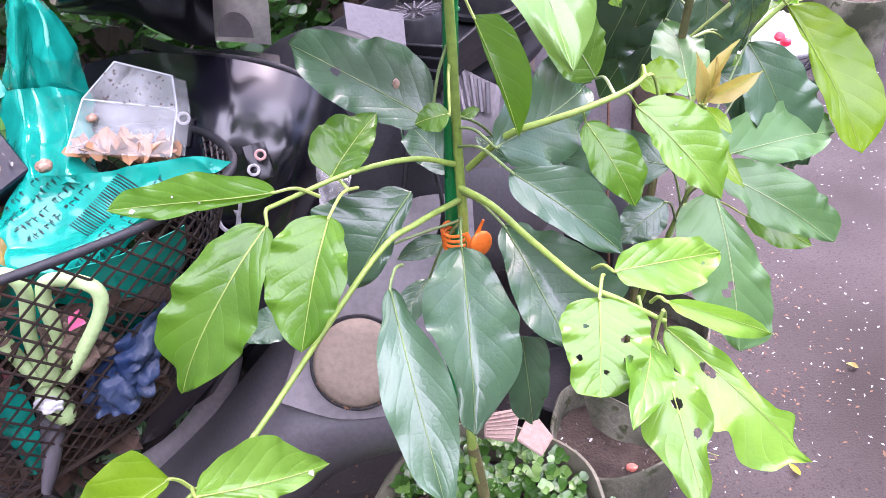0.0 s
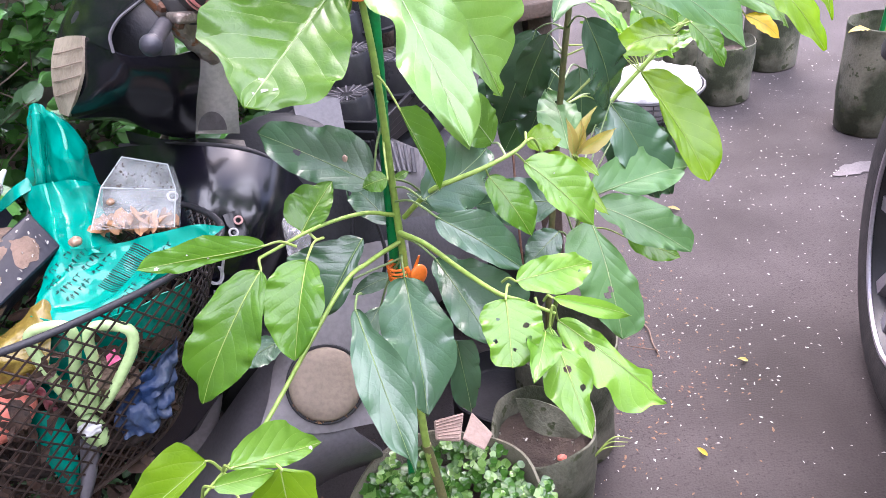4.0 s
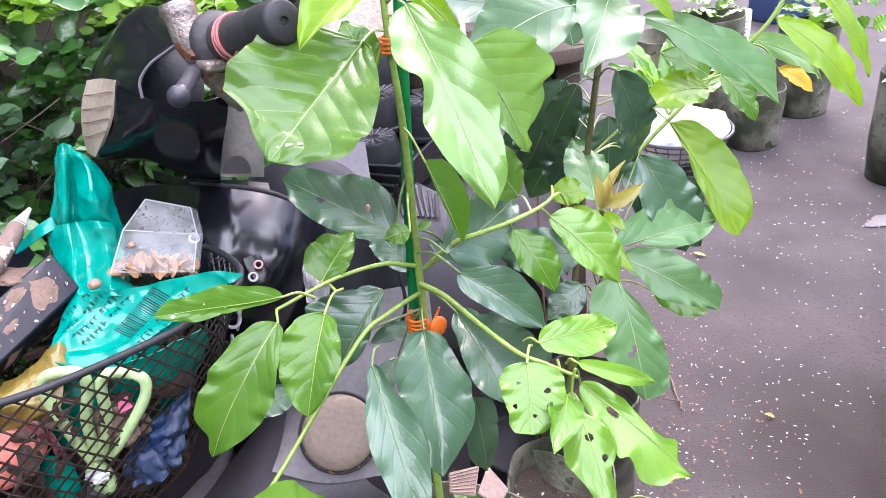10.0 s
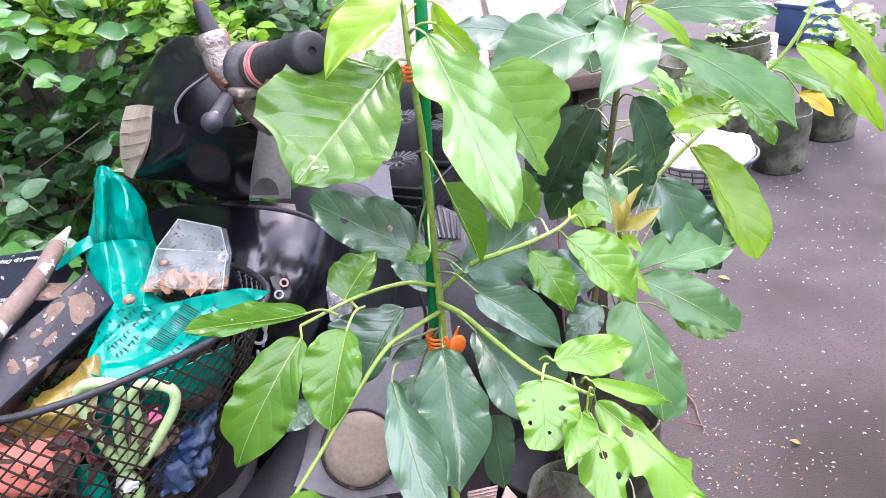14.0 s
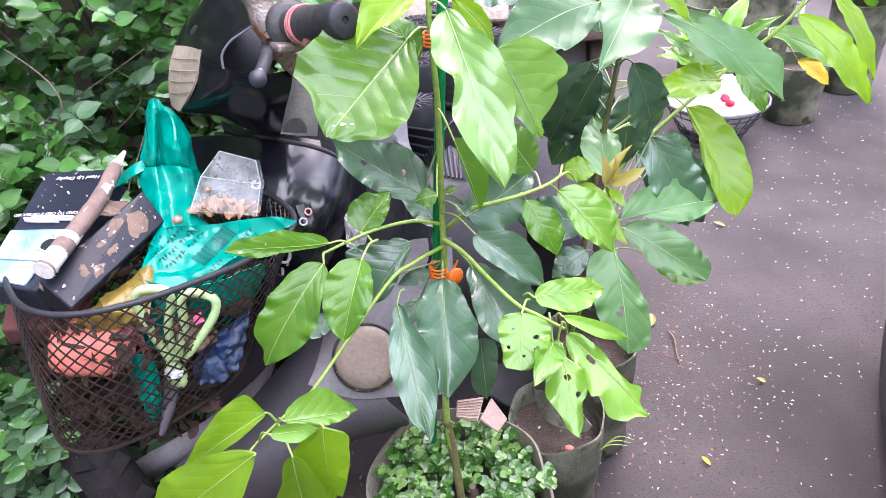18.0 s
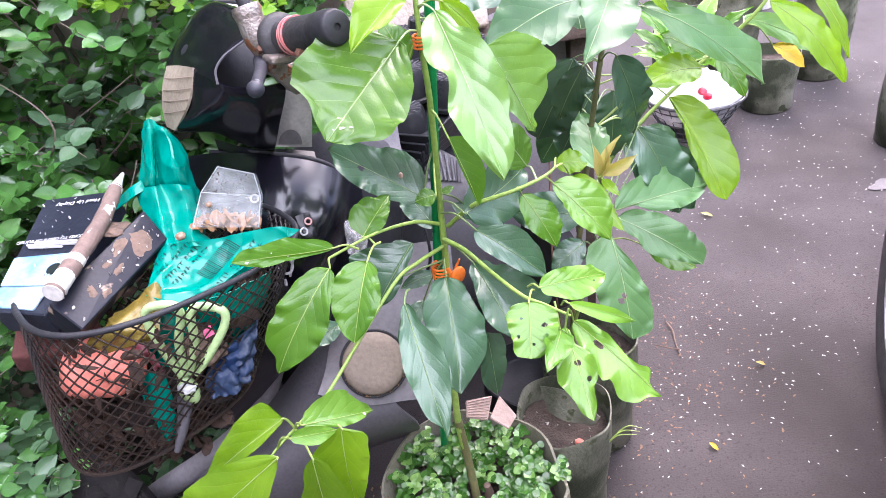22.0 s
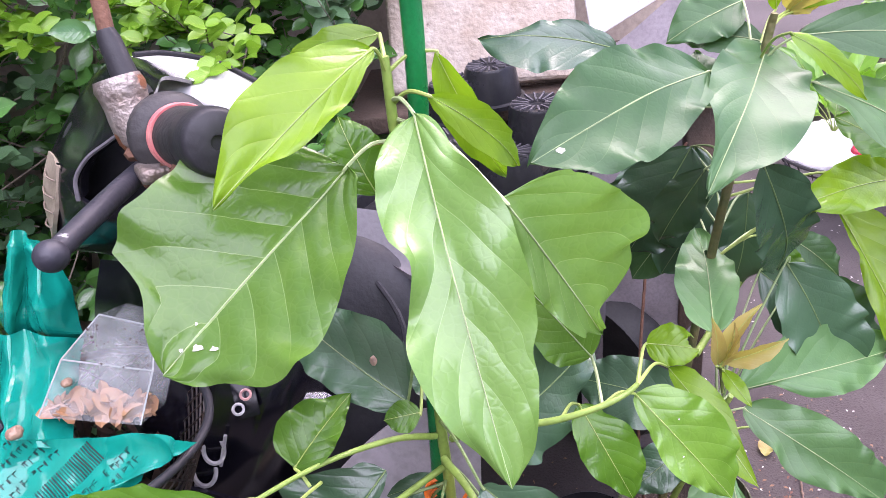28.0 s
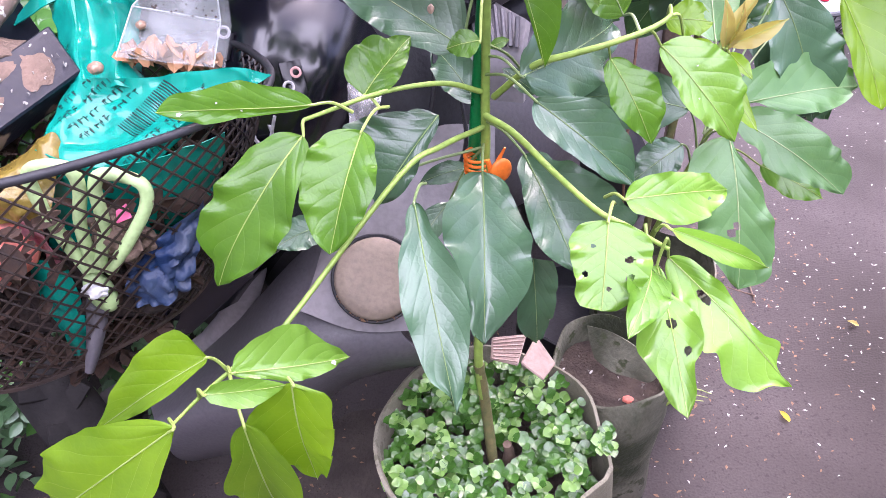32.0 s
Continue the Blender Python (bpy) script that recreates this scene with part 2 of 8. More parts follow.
M_CHIP = material("white_petal", (0.68, 0.64, 0.6), 0.7, bump=0.1, vary=0.15)
LEAF = {
    "d": leaf_material("leaf_old_dark", (0.055, 0.115, 0.06), (0.04, 0.088, 0.045), (0.16, 0.23, 0.12), 0.27, 0.08, vein_mix=0.12, gloss=0.65),
    "g": leaf_material("leaf_grown_green", (0.058, 0.13, 0.05), (0.043, 0.1, 0.04), (0.3, 0.4, 0.2), 0.36, 0.2, vein_mix=0.17, gloss=0.26),
    "h": leaf_material("leaf_broad_green", (0.105, 0.215, 0.078), (0.078, 0.17, 0.06), (0.34, 0.44, 0.22), 0.3, 0.22, vein_mix=0.17, gloss=0.36),
    # glossier, darker copy of the old leaf: shade among inner leaves is in its colour
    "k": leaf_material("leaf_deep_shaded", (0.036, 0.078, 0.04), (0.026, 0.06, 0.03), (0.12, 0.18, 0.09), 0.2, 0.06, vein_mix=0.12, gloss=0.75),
    "m": leaf_material("leaf_mid_green", (0.088, 0.205, 0.017), (0.058, 0.152, 0.012), (0.26, 0.4, 0.12), 0.22, 0.26, gloss=0.42),
    "l": leaf_material("leaf_fresh_green", (0.092, 0.192, 0.024), (0.062, 0.143, 0.018), (0.38, 0.5, 0.22), 0.22, 0.26, vein_mix=0.4, gloss=0.5),
    "b": leaf_material("leaf_pale_green", (0.165, 0.33, 0.038), (0.12, 0.265, 0.024), (0.42, 0.55, 0.2), 0.24, 0.28, gloss=0.6),
    "f": leaf_material("leaf_soft_green", (0.145, 0.275, 0.06), (0.105, 0.215, 0.042), (0.42, 0.54, 0.26), 0.24, 0.22, vein_mix=0.42, gloss=0.7),
    "y": leaf_material("leaf_young_lime", (0.165, 0.29, 0.01), (0.12, 0.235, 0.008), (0.4, 0.5, 0.12), 0.26, 0.34, gloss=0.4),
    "r": leaf_material("leaf_bud_bronze", (0.4, 0.38, 0.12), (0.36, 0.25, 0.08), (0.62, 0.55, 0.25), 0.36, 0.35),
    "o": leaf_material("leaf_withered_yellow", (0.6, 0.42, 0.03), (0.5, 0.3, 0.02), (0.65, 0.5, 0.1), 0.45, 0.3),
}
M_DEADLEAF = material("dead_leaf_brown", (0.07, 0.037, 0.023), 0.85, second=(0.022, 0.014, 0.011), scale=120, bump=0.3, vary=0.3)
RIB = {
    "d": material("rib_dark", (0.2, 0.3, 0.1), 0.5, bump=0),
    "g": material("rib_pale", (0.4, 0.5, 0.24), 0.5, bump=0),
    "y": material("rib_lime", (0.36, 0.48, 0.11), 0.5, bump=0),
}
M_BRANCH = material("green_bark", (0.27, 0.4, 0.07), 0.5, second=(0.2, 0.3, 0.06), scale=60, bump=0.2)
M_WOOD = material("brown_bark", (0.16, 0.13, 0.05), 0.75, second=(0.1, 0.12, 0.04), scale=90, bump=0.5)
M_STAKE = material("green_plastic_coat", (0.0, 0.21, 0.05), 0.32, second=(0.0, 0.14, 0.035), scale=25, fine=300, bump=0.15)
M_CLIP = material("orange_plastic", (0.85, 0.2, 0.02), 0.4, second=(0.7, 0.14, 0.01), bump=0.05)
M_ASPHALT = material("worn_asphalt", (0.081, 0.0705, 0.071), 0.88, gloss=0.18, second=(0.04, 0.034, 0.033), scale=3.2, fine=240, bump=0.5, mix=0.42, spot=(0.042, 0.036, 0.036), spot_scale=130, spot_at=0.6)
M_WALL = material("painted_wall", (0.52, 0.44, 0.36), 0.85, second=(0.36, 0.3, 0.245), scale=4, fine=90, bump=0.4)
M_BLACK = material("black_gloss_plastic", (0.004, 0.004, 0.006), 0.16, gloss=0.32, second=(0.008, 0.008, 0.012), scale=9, fine=60, bump=0.015, coat=0.0, spot=(0.2, 0.19, 0.18), spot_scale=70, spot_at=0.74)
M_SHIELD = material("polished_black_plastic", (0.005, 0.005, 0.009), 0.17, gloss=0.65, second=(0.008, 0.007, 0.012), scale=9, fine=60, bump=0.0, spot=(0.25, 0.24, 0.24), spot_scale=90, spot_at=0.76)
M_DULL = material("black_dull_plastic", (0.012, 0.012, 0.015), 0.5, gloss=0.3, second=(0.035, 0.035, 0.04), scale=14, bump=0.15)
M_RUBBER = material("black_rubber", (0.02, 0.02, 0.023), 0.55, gloss=0.35, second=(0.05, 0.048, 0.047), scale=18, bump=0.25)
M_GREY = material("grey_plastic", (0.26, 0.24, 0.26), 0.6, second=(0.16, 0.15, 0.155), scale=9, fine=120, bump=0.15, spot=(0.33, 0.31, 0.3), spot_scale=25, spot_at=0.68)
M_DARKGREY = material("dark_grey_plastic", (0.12, 0.112, 0.125), 0.55, second=(0.085, 0.08, 0.09), scale=9, bump=0.15)
M_PALE = material("pale_grey_plastic", (0.64, 0.6, 0.58), 0.5, second=(0.32, 0.31, 0.3), scale=15, bump=0.1)
M_ALLOY = material("worn_cast_metal", (0.42, 0.39, 0.36), 0.5, 0.7, second=(0.2, 0.15, 0.12), scale=45, fine=260, bump=0.5, spot=(0.28, 0.12, 0.06), spot_scale=60, spot_at=0.6)
M_RUST = material("rusty_steel", (0.2, 0.1, 0.06), 0.8, 0.3, second=(0.12, 0.06, 0.04), scale=60, bump=0.5)
M_BEIGE = material("dusty_beige_plastic", (0.3, 0.24, 0.185), 0.65, second=(0.22, 0.175, 0.135), scale=16, bump=0.15)
M_FABRIC = material("weathered_grow_bag", (0.3, 0.28, 0.215), 0.85, second=(0.13, 0.125, 0.075), scale=11, fine=420, bump=0.5, spot=(0.16, 0.155, 0.105), spot_scale=60, spot_at=0.57)
M_MOSSBAG = material("mossy_grow_bag", (0.2, 0.195, 0.145), 0.9, second=(0.03, 0.037, 0.017), scale=7, fine=160, bump=0.7, mix=0.2, spot=(0.05, 0.06, 0.025), spot_scale=30, spot_at=0.6)
M_SOIL = material("dry_soil", (0.042, 0.029, 0.023), 0.95, second=(0.072, 0.051, 0.039), scale=60, fine=240, bump=0.9)
M_WIRE = material("black_coated_wire", (0.006, 0.006, 0.0065), 0.42, gloss=0.35, second=(0.045, 0.029, 0.022), scale=14, bump=0.1)
M_TEAL = material("teal_plastic_film", (0.0, 0.28, 0.21), 0.1, gloss=0.42, second=(0.0, 0.215, 0.16), scale=8, fine=70, bump=0.15)
M_INK = material("black_print", (0.01, 0.02, 0.02), 0.5, bump=0)
M_WHITE = material("white_print", (0.8, 0.8, 0.8), 0.5, bump=0)
M_CLEAR = glass_material("dirty_clear_plastic", (0.74, 0.78, 0.77), 0.12, 0.13)
M_MUD = material("dried_mud", (0.2, 0.135, 0.1), 0.95, second=(0.13, 0.09, 0.066), scale=40, bump=0.7)


# ---- builders ----
def finish(bm, name, mat, parent=None, smooth=True, label=""):
    me = bpy.data.meshes.new(name)
    bmesh.ops.recalc_face_normals(bm, faces=bm.faces[:])
    bm.to_mesh(me)
    bm.free()
    if smooth:
        me.polygons.foreach_set("use_smooth", [True] * len(me.polygons))
        me.set_sharp_from_angle(angle=radians(48))
    if mat:
        me.materials.append(mat)
    ob = new(name, me)
    ob.parent = parent
    if label:
        tagged(ob, label)
    return ob


def part(name, bm, mat, parent, label="", smooth=True):
    """Links a bmesh as one mesh under a thing or under a part."""
    return finish(bm, name, mat, parent, smooth, label)


def thing(name, label, category, at=(0, 0, 0), group="", kind=""):
    ob = new(name)
    ob.location = at
    ob.empty_display_size = 0.02
    return tagged(ob, label, category, group, kind)


def under(ob, parent):
    """Hangs a part, built in world coordinates, under its thing."""
    ob.parent = parent
    m = Matrix.Identity(4)
    p = parent
    while p:
        m = Matrix.LocRotScale(p.location, p.rotation_euler, p.scale) @ m if not p.parent else p.matrix_parent_inverse @ m
        p = p.parent
    ob.matrix_parent_inverse = m.inverted()
    return ob


def box(size, at=(0, 0, 0), turn=(0, 0, 0), bevel=0.0, bm=None, segments=2):
    one = bmesh.new()
    bmesh.ops.create_cube(one, size=1)
    bmesh.ops.scale(one, vec=size, verts=one.verts)
    if bevel:
        bmesh.ops.bevel(one, geom=one.edges[:], offset=bevel, segments=segments, affect="EDGES", profile=0.5)
    bmesh.ops.transform(one, matrix=pose(*at, *turn), verts=one.verts)
    return join(bm, one)


def join(bm, one):
    if bm is None:
        return one
    me = bpy.data.meshes.new("join")
    one.to_mesh(me)
    one.free()
    bm.from_mesh(me)
    bpy.data.meshes.remove(me)
    return bm


def smooth_line(points, n=6):
    """Catmull-Rom through the points."""
    p = [Vector(v) for v in points]
    if len(p) < 3:
        return p
    p = [p[0] * 2 - p[1]] + p + [p[-1] * 2 - p[-2]]
    out = []
    for i in range(1, len(p) - 2):
        for k in range(n):
            t = k / n
            out.append(0.5 * ((2 * p[i]) + (p[i + 1] - p[i - 1]) * t + (2 * p[i - 1] - 5 * p[i] + 4 * p[i + 1] - p[i + 2]) * t * t + (3 * p[i] - p[i - 1] - 3 * p[i + 1] + p[i + 2]) * t ** 3))
    return out + [p[-2]]


def tube(points, r0, r1=None, sides=8, bm=None, n=6, closed=False, knots=0.0):
    """A round rod along a smooth line, tapering from r0 to r1."""
    r1 = r0 if r1 is None else r1
    line = smooth_line(points, n)
    one = bm if bm is not None else bmesh.new()
    rings, side = [], None
    for i, c in enumerate(line):
        a = line[(i + 1) % len(line)] - line[i - 1] if closed else line[min(i + 1, len(line) - 1)] - line[max(i - 1, 0)]
        a.normalize()
        side = (side or a.orthogonal())
        side = (side - a * side.dot(a)).normalized()
        up = a.cross(side)
        r = r0 + (r1 - r0) * i / max(len(line) - 1, 1)
        if knots:
            r *= 1 + knots * (0.5 - random.random())
        rings.append([one.verts.new(c + (side * math.cos(k * math.tau / sides) + up * math.sin(k * math.tau / sides)) * r) for k in range(sides)])
    for a, b in zip(rings, rings[1:] + ([rings[0]] if closed else [])):
        for k in range(sides):
            one.faces.new((a[k], a[(k + 1) % sides], b[(k + 1) % sides], b[k]))
    if not closed:
        one.faces.new(rings[0][::-1])
        one.faces.new(rings[-1])
    return one


def lathe(profile, sides=32, bm=None, wobble=0.0, m=None, caps=True):
    """A turned shape: profile of (radius, height)."""
    one = bm if bm is not None else bmesh.new()
    rings = []
    for i, (r, z) in enumerate(profile):
        ring = []
        for k in range(sides):
            a = k * math.tau / sides
            w = 1 + wobble * noise.noise((math.cos(a) * 1.3, math.sin(a) * 1.3, z * 6))
            p = Vector((r * w * math.cos(a), r * w * math.sin(a), z))
            ring.append(one.verts.new(m @ p if m else p))
        rings.append(ring)
    for a, b in zip(rings, rings[1:]):
        for k in range(sides):
            one.faces.new((a[k], a[(k + 1) % sides], b[(k + 1) % sides], b[k]))
    if caps:
        one.faces.new(rings[0][::-1])
        one.faces.new(rings[-1])
    return one


def sheet(rows, bm=None, thick=0.0):
    """A curved sheet through rows of points, with thickness along its normals."""
    one = bmesh.new()
    grid = [[one.verts.new(p) for p in smooth_line(r, 5)] for r in rows]
    cols = [smooth_line([row[i].co for row in grid], 5) for i in range(len(grid[0]))]
    one.clear()
    grid = [[one.verts.new(p) for p in c] for c in cols]
    faces = [one.faces.new((a[i], a[i + 1], b[i + 1], b[i])) for a, b in zip(grid, grid[1:]) for i in range(len(a) - 1)]
    bmesh.ops.recalc_face_normals(one, faces=faces)
    if thick:
        one.normal_update()
        bmesh.ops.solidify(one, geom=one.faces[:], thickness=thick)
    return join(bm, one)


def petal(bm, c, size, rng):
    """One small curled dry petal at c, turned at random."""
    m = Euler((rng.uniform(0, 6.3), rng.uniform(0, 6.3), rng.uniform(0, 6.3))).to_matrix()
    w, k = rng.uniform(0.35, 0.6), rng.uniform(0.1, 0.45)
    ring = [bm.verts.new(c + m @ (Vector((math.cos(a), math.sin(a) * w, k * math.cos(a) ** 2)) * size)) for a in [j * math.tau / 8 for j in range(8)]]
    bm.faces.new(ring[:5])
    bm.faces.new((ring[4], ring[5], ring[6], ring[7], ring[0]))


def toward(a, b):
    """A frame at a whose z axis points at b."""
    d = Vector(b) - Vector(a)
    return Matrix.Translation(a) @ d.to_track_quat("Z", "Y").to_matrix().to_4x4()


def leaf_outline(u, kind):
    peak, heel, point = {"spear": (0.42, 0.85, 1.2), "round": (0.45, 0.5, 0.6), "blunt": (0.55, 0.6, 0.3), "long": (0.52, 0.8, 0.95), "fan": (0.66, 0.85, 0.42)}.get(kind, (0.44, 0.66, 0.9))
    if u < peak:
        return (1 - ((peak - u) / peak) ** 2) ** heel
    s = (u - peak) / (1 - peak)
    return max(math.cos(math.pi / 2 * s ** 1.12), 0) ** point


def edge_curve(points, u):
    """Half width of a blade at u, through its widest places along one edge."""
    p = [(0.0, 0.0)] + [q for q in points if 0 < q[0] < 1] + [(1.0, 0.0)]
    k = 0
    while k < len(p) - 2 and u > p[k + 1][0]:
        k += 1
    (x0, y0), (x1, y1) = p[k], p[k + 1]
    h = x1 - x0
    t = (u - x0) / h
    if k == 0:
        return y1 * (1 - (1 - t) ** 2) ** 0.62
    m0 = (y1 - p[k - 1][1]) / (x1 - p[k - 1][0]) * h
    m1 = (p[k + 2][1] - y0) / (p[k + 2][0] - x0) * h if k + 2 < len(p) else 1.4 * (y1 - y0)
    t2, t3 = t * t, t ** 3
    return max(y0 * (2 * t3 - 3 * t2 + 1) + m0 * (t3 - 2 * t2 + t) + y1 * (3 * t2 - 2 * t3) + m1 * (t3 - t2), 0.0)


def leaf(parent, base, tip, width, shade, stem, arch=0.1, fold=0.12, turn=0.0, shape="oval", wave=0.05, holes=(), bites=(), seed=0, side=None, face=(0.0, -0.72, 0.69), label="", rib=True, puff=1.0, spots=(), left=(), right=()):
    """One leaf: blade with midrib, waved edge, holes and bites, and a petiole that ends at stem."""
    b, t = Vector(base), Vector(tip)
    a = t - b
    long = a.length
    a.normalize()
    n = Vector(face)
    n = (n - a * n.dot(a)).normalized()
    n = Matrix.Rotation(radians(turn), 3, a) @ n
    s = n.cross(a)
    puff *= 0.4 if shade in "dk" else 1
    nu, nv = (60, 24) if not (holes or bites) else (96, 44)
    if width < 0.03:
        nu, nv = 16, 8
    bm = bmesh.new()
    layer = bm.loops.layers.uv.new("blade")
    grid = []
    drawn = bool(left or right)

    def half_width(u, v):
        u = min(max(u, 0.0), 1.0)
        return edge_curve(left if v > 0 else right, u) if drawn else leaf_outline(u, shape) * width / 2

    def spot(u, v):
        w = half_width(u, v)
        wob = 0.3 * wave * math.sin(u * 34 + seed + (2 if v > 0 else 0)) * (1 - u) if drawn else noise.noise((u * 3 + seed * 3.1, v * 0.6, seed)) * 0.12 + 0.35 * wave * math.sin(u * 34 + seed + (2 if v > 0 else 0) + 3 * noise.noise((u * 5, seed, 4))) * (1 if u < 0.93 else 0)
        edge = abs(v) ** 3 * wave * width * 1.1 * math.sin(u * 19 + v * 2 + seed * 2.3 + 5 * noise.noise((u * 4, seed, 0))) * min(4 * u, 1)
        phase = u * 6.5 - (abs(v) / 2) ** 1.15 * 4.6 + 0.07 + (0.13 if v > 0 else -0.13)
        swell = 0.0085 * puff * width * (abs(math.sin(math.pi * phase)) ** 0.7 - 0.6) * min(abs(v) * 3, 1) * (1 - v * v)
        bend = arch * long * 4 * u * (1 - u) + 0.03 * long * noise.noise((u * 2.2, seed * 1.7, v))
        return b + a * (u * long) + s * (v * w * (1 + wob) + (0 if drawn else 0.05 * long * math.sin(u * 3) * noise.noise((seed, 1.5, 2)))) + n * (bend + fold * abs(v) ** 1.4 * w - 0.25 * fold * w + edge + swell)

    for i in range(nu + 1):
        u = i / nu
        grid.append([bm.verts.new(spot(u, -1 + 2 * j / nv)) for j in range(nv + 1)])
    for i in range(nu):
        for j in range(nv):
            u, v = (i + 0.5) / nu, -1 + 2 * (j + 0.5) / nv
            jag = 0.35 * noise.noise((u * 22, v * 11, seed))
            if any(((u - hu) / ru) ** 2 + ((v - hv) / rv) ** 2 < 1 + jag for hu, hv, ru, rv in holes):
                continue
            if any(((u - hu) / ru) ** 2 + ((v - hv) / rv) ** 2 < 1 + jag for hu, hv, ru, rv in bites):
                continue
            f = bm.faces.new((grid[i][j], grid[i + 1][j], grid[i + 1][j + 1], grid[i][j + 1]))
            for lp, (x, y) in zip(f.loops, ((i, j), (i + 1, j), (i + 1, j + 1), (i, j + 1))):
                lp[layer].uv = (x / nu, y / nv)
    bmesh.ops.delete(bm, geom=[v for v in bm.verts if not v.link_faces], context="VERTS")
    me = bpy.data.meshes.new("leaf")
    bm.to_mesh(me)
    bm.free()
    me.polygons.foreach_set("use_smooth", [True] * len(me.polygons))
    me.materials.append(LEAF[shade])
    ob = new("leaf", me)
    ob.parent = parent
    if label:
        tagged(ob, label)
    for su, sv, r in spots:
        blot = bmesh.new()
        w = max(half_width(su, sv), 0.004)
        blot.faces.new([blot.verts.new(spot(su + r / long * q * math.cos(k * 0.628), sv + r / w * q * math.sin(k * 0.628)) + n * 0.0007) for k in range(10) for q in (0.7 + 0.7 * noise.noise((k * 0.9, su * 9, seed)),)])
        part("pale_spot", blot, M_CHIP, ob, "small pale blotch on the leaf")
    if rib:
        tone = {"d": "d", "k": "d", "g": "g", "h": "g", "m": "y", "l": "g", "f": "g", "b": "y"}.get(shade, "y")
        end = 1.0
        for hu, hv, ru, rv in bites:
            if abs(hv) < rv and hu + ru > 0.9:
                end = min(end, hu - ru)
        rb = tube([spot(u * end, 0) + n * 0.0004 for u in (0, 0.2, 0.4, 0.6, 0.8, 1)], 0.0006 * min(1, width / 0.05), 0.0002, 5)
        if stem is not None:
            st = Vector(stem)
            mid = (st + b) / 2 + Vector((0, 0, 0.002 + 0.08 * (st - b).length))
            tube([st, mid, b, spot(0.03, 0)], 0.0014, 0.0009, 6, rb)
        part("midrib", rb, RIB[tone], ob)
    return ob

# ---- setting ----
g = bmesh.new()
bmesh.ops.create_grid(g, x_segments=80, y_segments=80, size=60)
tagged(finish(g, "ground", M_ASPHALT), "worn dark grey asphalt yard strewn with pale petals", "ground", kind="structure")
WALL = Matrix.Translation((0.0, 1.72, 0.0)) @ Matrix.Rotation(radians(17), 4, "Z")
w = box((3.6, 0.15, 2.6), (-1.35, 0.075, 1.3), (0, 0, 0), 0.01)
bmesh.ops.transform(w, matrix=WALL, verts=w.verts)
tagged(finish(w, "wall_north", M_WALL, smooth=False), "stained beige rendered wall behind the hedge", "wall", kind="structure")
# two walls added out of view, to hold back sky light and darken reflections
M_GREYWALL = material("grey_render", (0.34, 0.34, 0.34), 0.85, second=(0.26, 0.26, 0.26), scale=2, fine=60, bump=0.4)
tagged(finish(box((11.0, 0.2, 3.4), (1.0, -3.2, 1.7), (0, 0, 0), 0.01), "wall_south", M_GREYWALL, smooth=False), "unseen grey wall added behind the camera to block sky light", "wall", kind="structure")
tagged(finish(box((0.2, 8.6, 5.0), (-2.6, 0.6, 2.5), (0, 0, 0), 0.01), "wall_west", M_GREYWALL, smooth=False), "unseen grey wall added at the left to block sky light", "wall", kind="structure")

rnd = random.Random(7)


def flakes(n, area, size, z=0.004):
    """Small curled flakes lying about an area."""
    bm = bmesh.new()
    for _ in range(n):
        x, y = rnd.uniform(*area[:2]), rnd.uniform(*area[2:])
        if noise.noise((x * 2.3, y * 2.3, 3)) + rnd.uniform(-0.5, 0.5) < -0.08:
            continue
        a, s = rnd.uniform(0, math.tau), rnd.uniform(*size)
        e, f = Vector((math.cos(a), math.sin(a), 0)) * s, Vector((-math.sin(a), math.cos(a), 0)) * s * rnd.uniform(0.3, 0.6)
        c = Vector((x, y, z))
        v = [bm.verts.new(p) for p in (c - e, c - f * 0.9 + Vector((0, 0, s * 0.3)), c + e + Vector((0, 0, s * 0.15)), c + f + Vector((0, 0, s * 0.35)))]
        bm.faces.new(v)
    return bm


petals = flakes(4300, (0.2, 2.4, 0.3, 2.9), (0.0012, 0.0046))
tagged(finish(petals, "fallen_petals", M_CHIP), "small white petals scattered on the asphalt", "petals", kind="stuff")
M_LITTER = material("dry_leaf_litter", (0.26, 0.15, 0.08), 0.85, second=(0.14, 0.08, 0.05), scale=200, bump=0.3, vary=0.3)
tagged(finish(flakes(2600, (-0.9, 0.75, 0.3, 1.75), (0.0015, 0.006)), "leaf_litter", M_LITTER), "brown crumbs of dry leaves on the asphalt", "litter", kind="stuff")
M_REDLITTER = material("red_leaf_litter", (0.13, 0.055, 0.035), 0.8, second=(0.07, 0.035, 0.025), scale=120, bump=0.3, vary=0.3)
M_GRIT = material("dark_grit", (0.04, 0.035, 0.035), 0.9, second=(0.02, 0.018, 0.018), scale=80, bump=0.3)
tagged(finish(flakes(5200, (0.2, 2.2, 0.3, 2.6), (0.0015, 0.0045), 0.003), "dark_grit", M_GRIT), "dark grit scattered over the asphalt", "grit", kind="stuff")


def ground_leaf(label, at, long, wide, shade, turn, seed):
    t = thing("fallen_leaf", label, "fallen leaf", (at[0], at[1], 0.0))
    e = Vector((math.cos(radians(turn)), math.sin(radians(turn)), 0)) * long / 2
    leaf(t, Vector((0, 0, 0.004)) - e, Vector((0, 0, 0.008)) + e, wide, shade, None, arch=0.06, fold=0.3, face=(0, 0, 1), seed=seed)
    return t


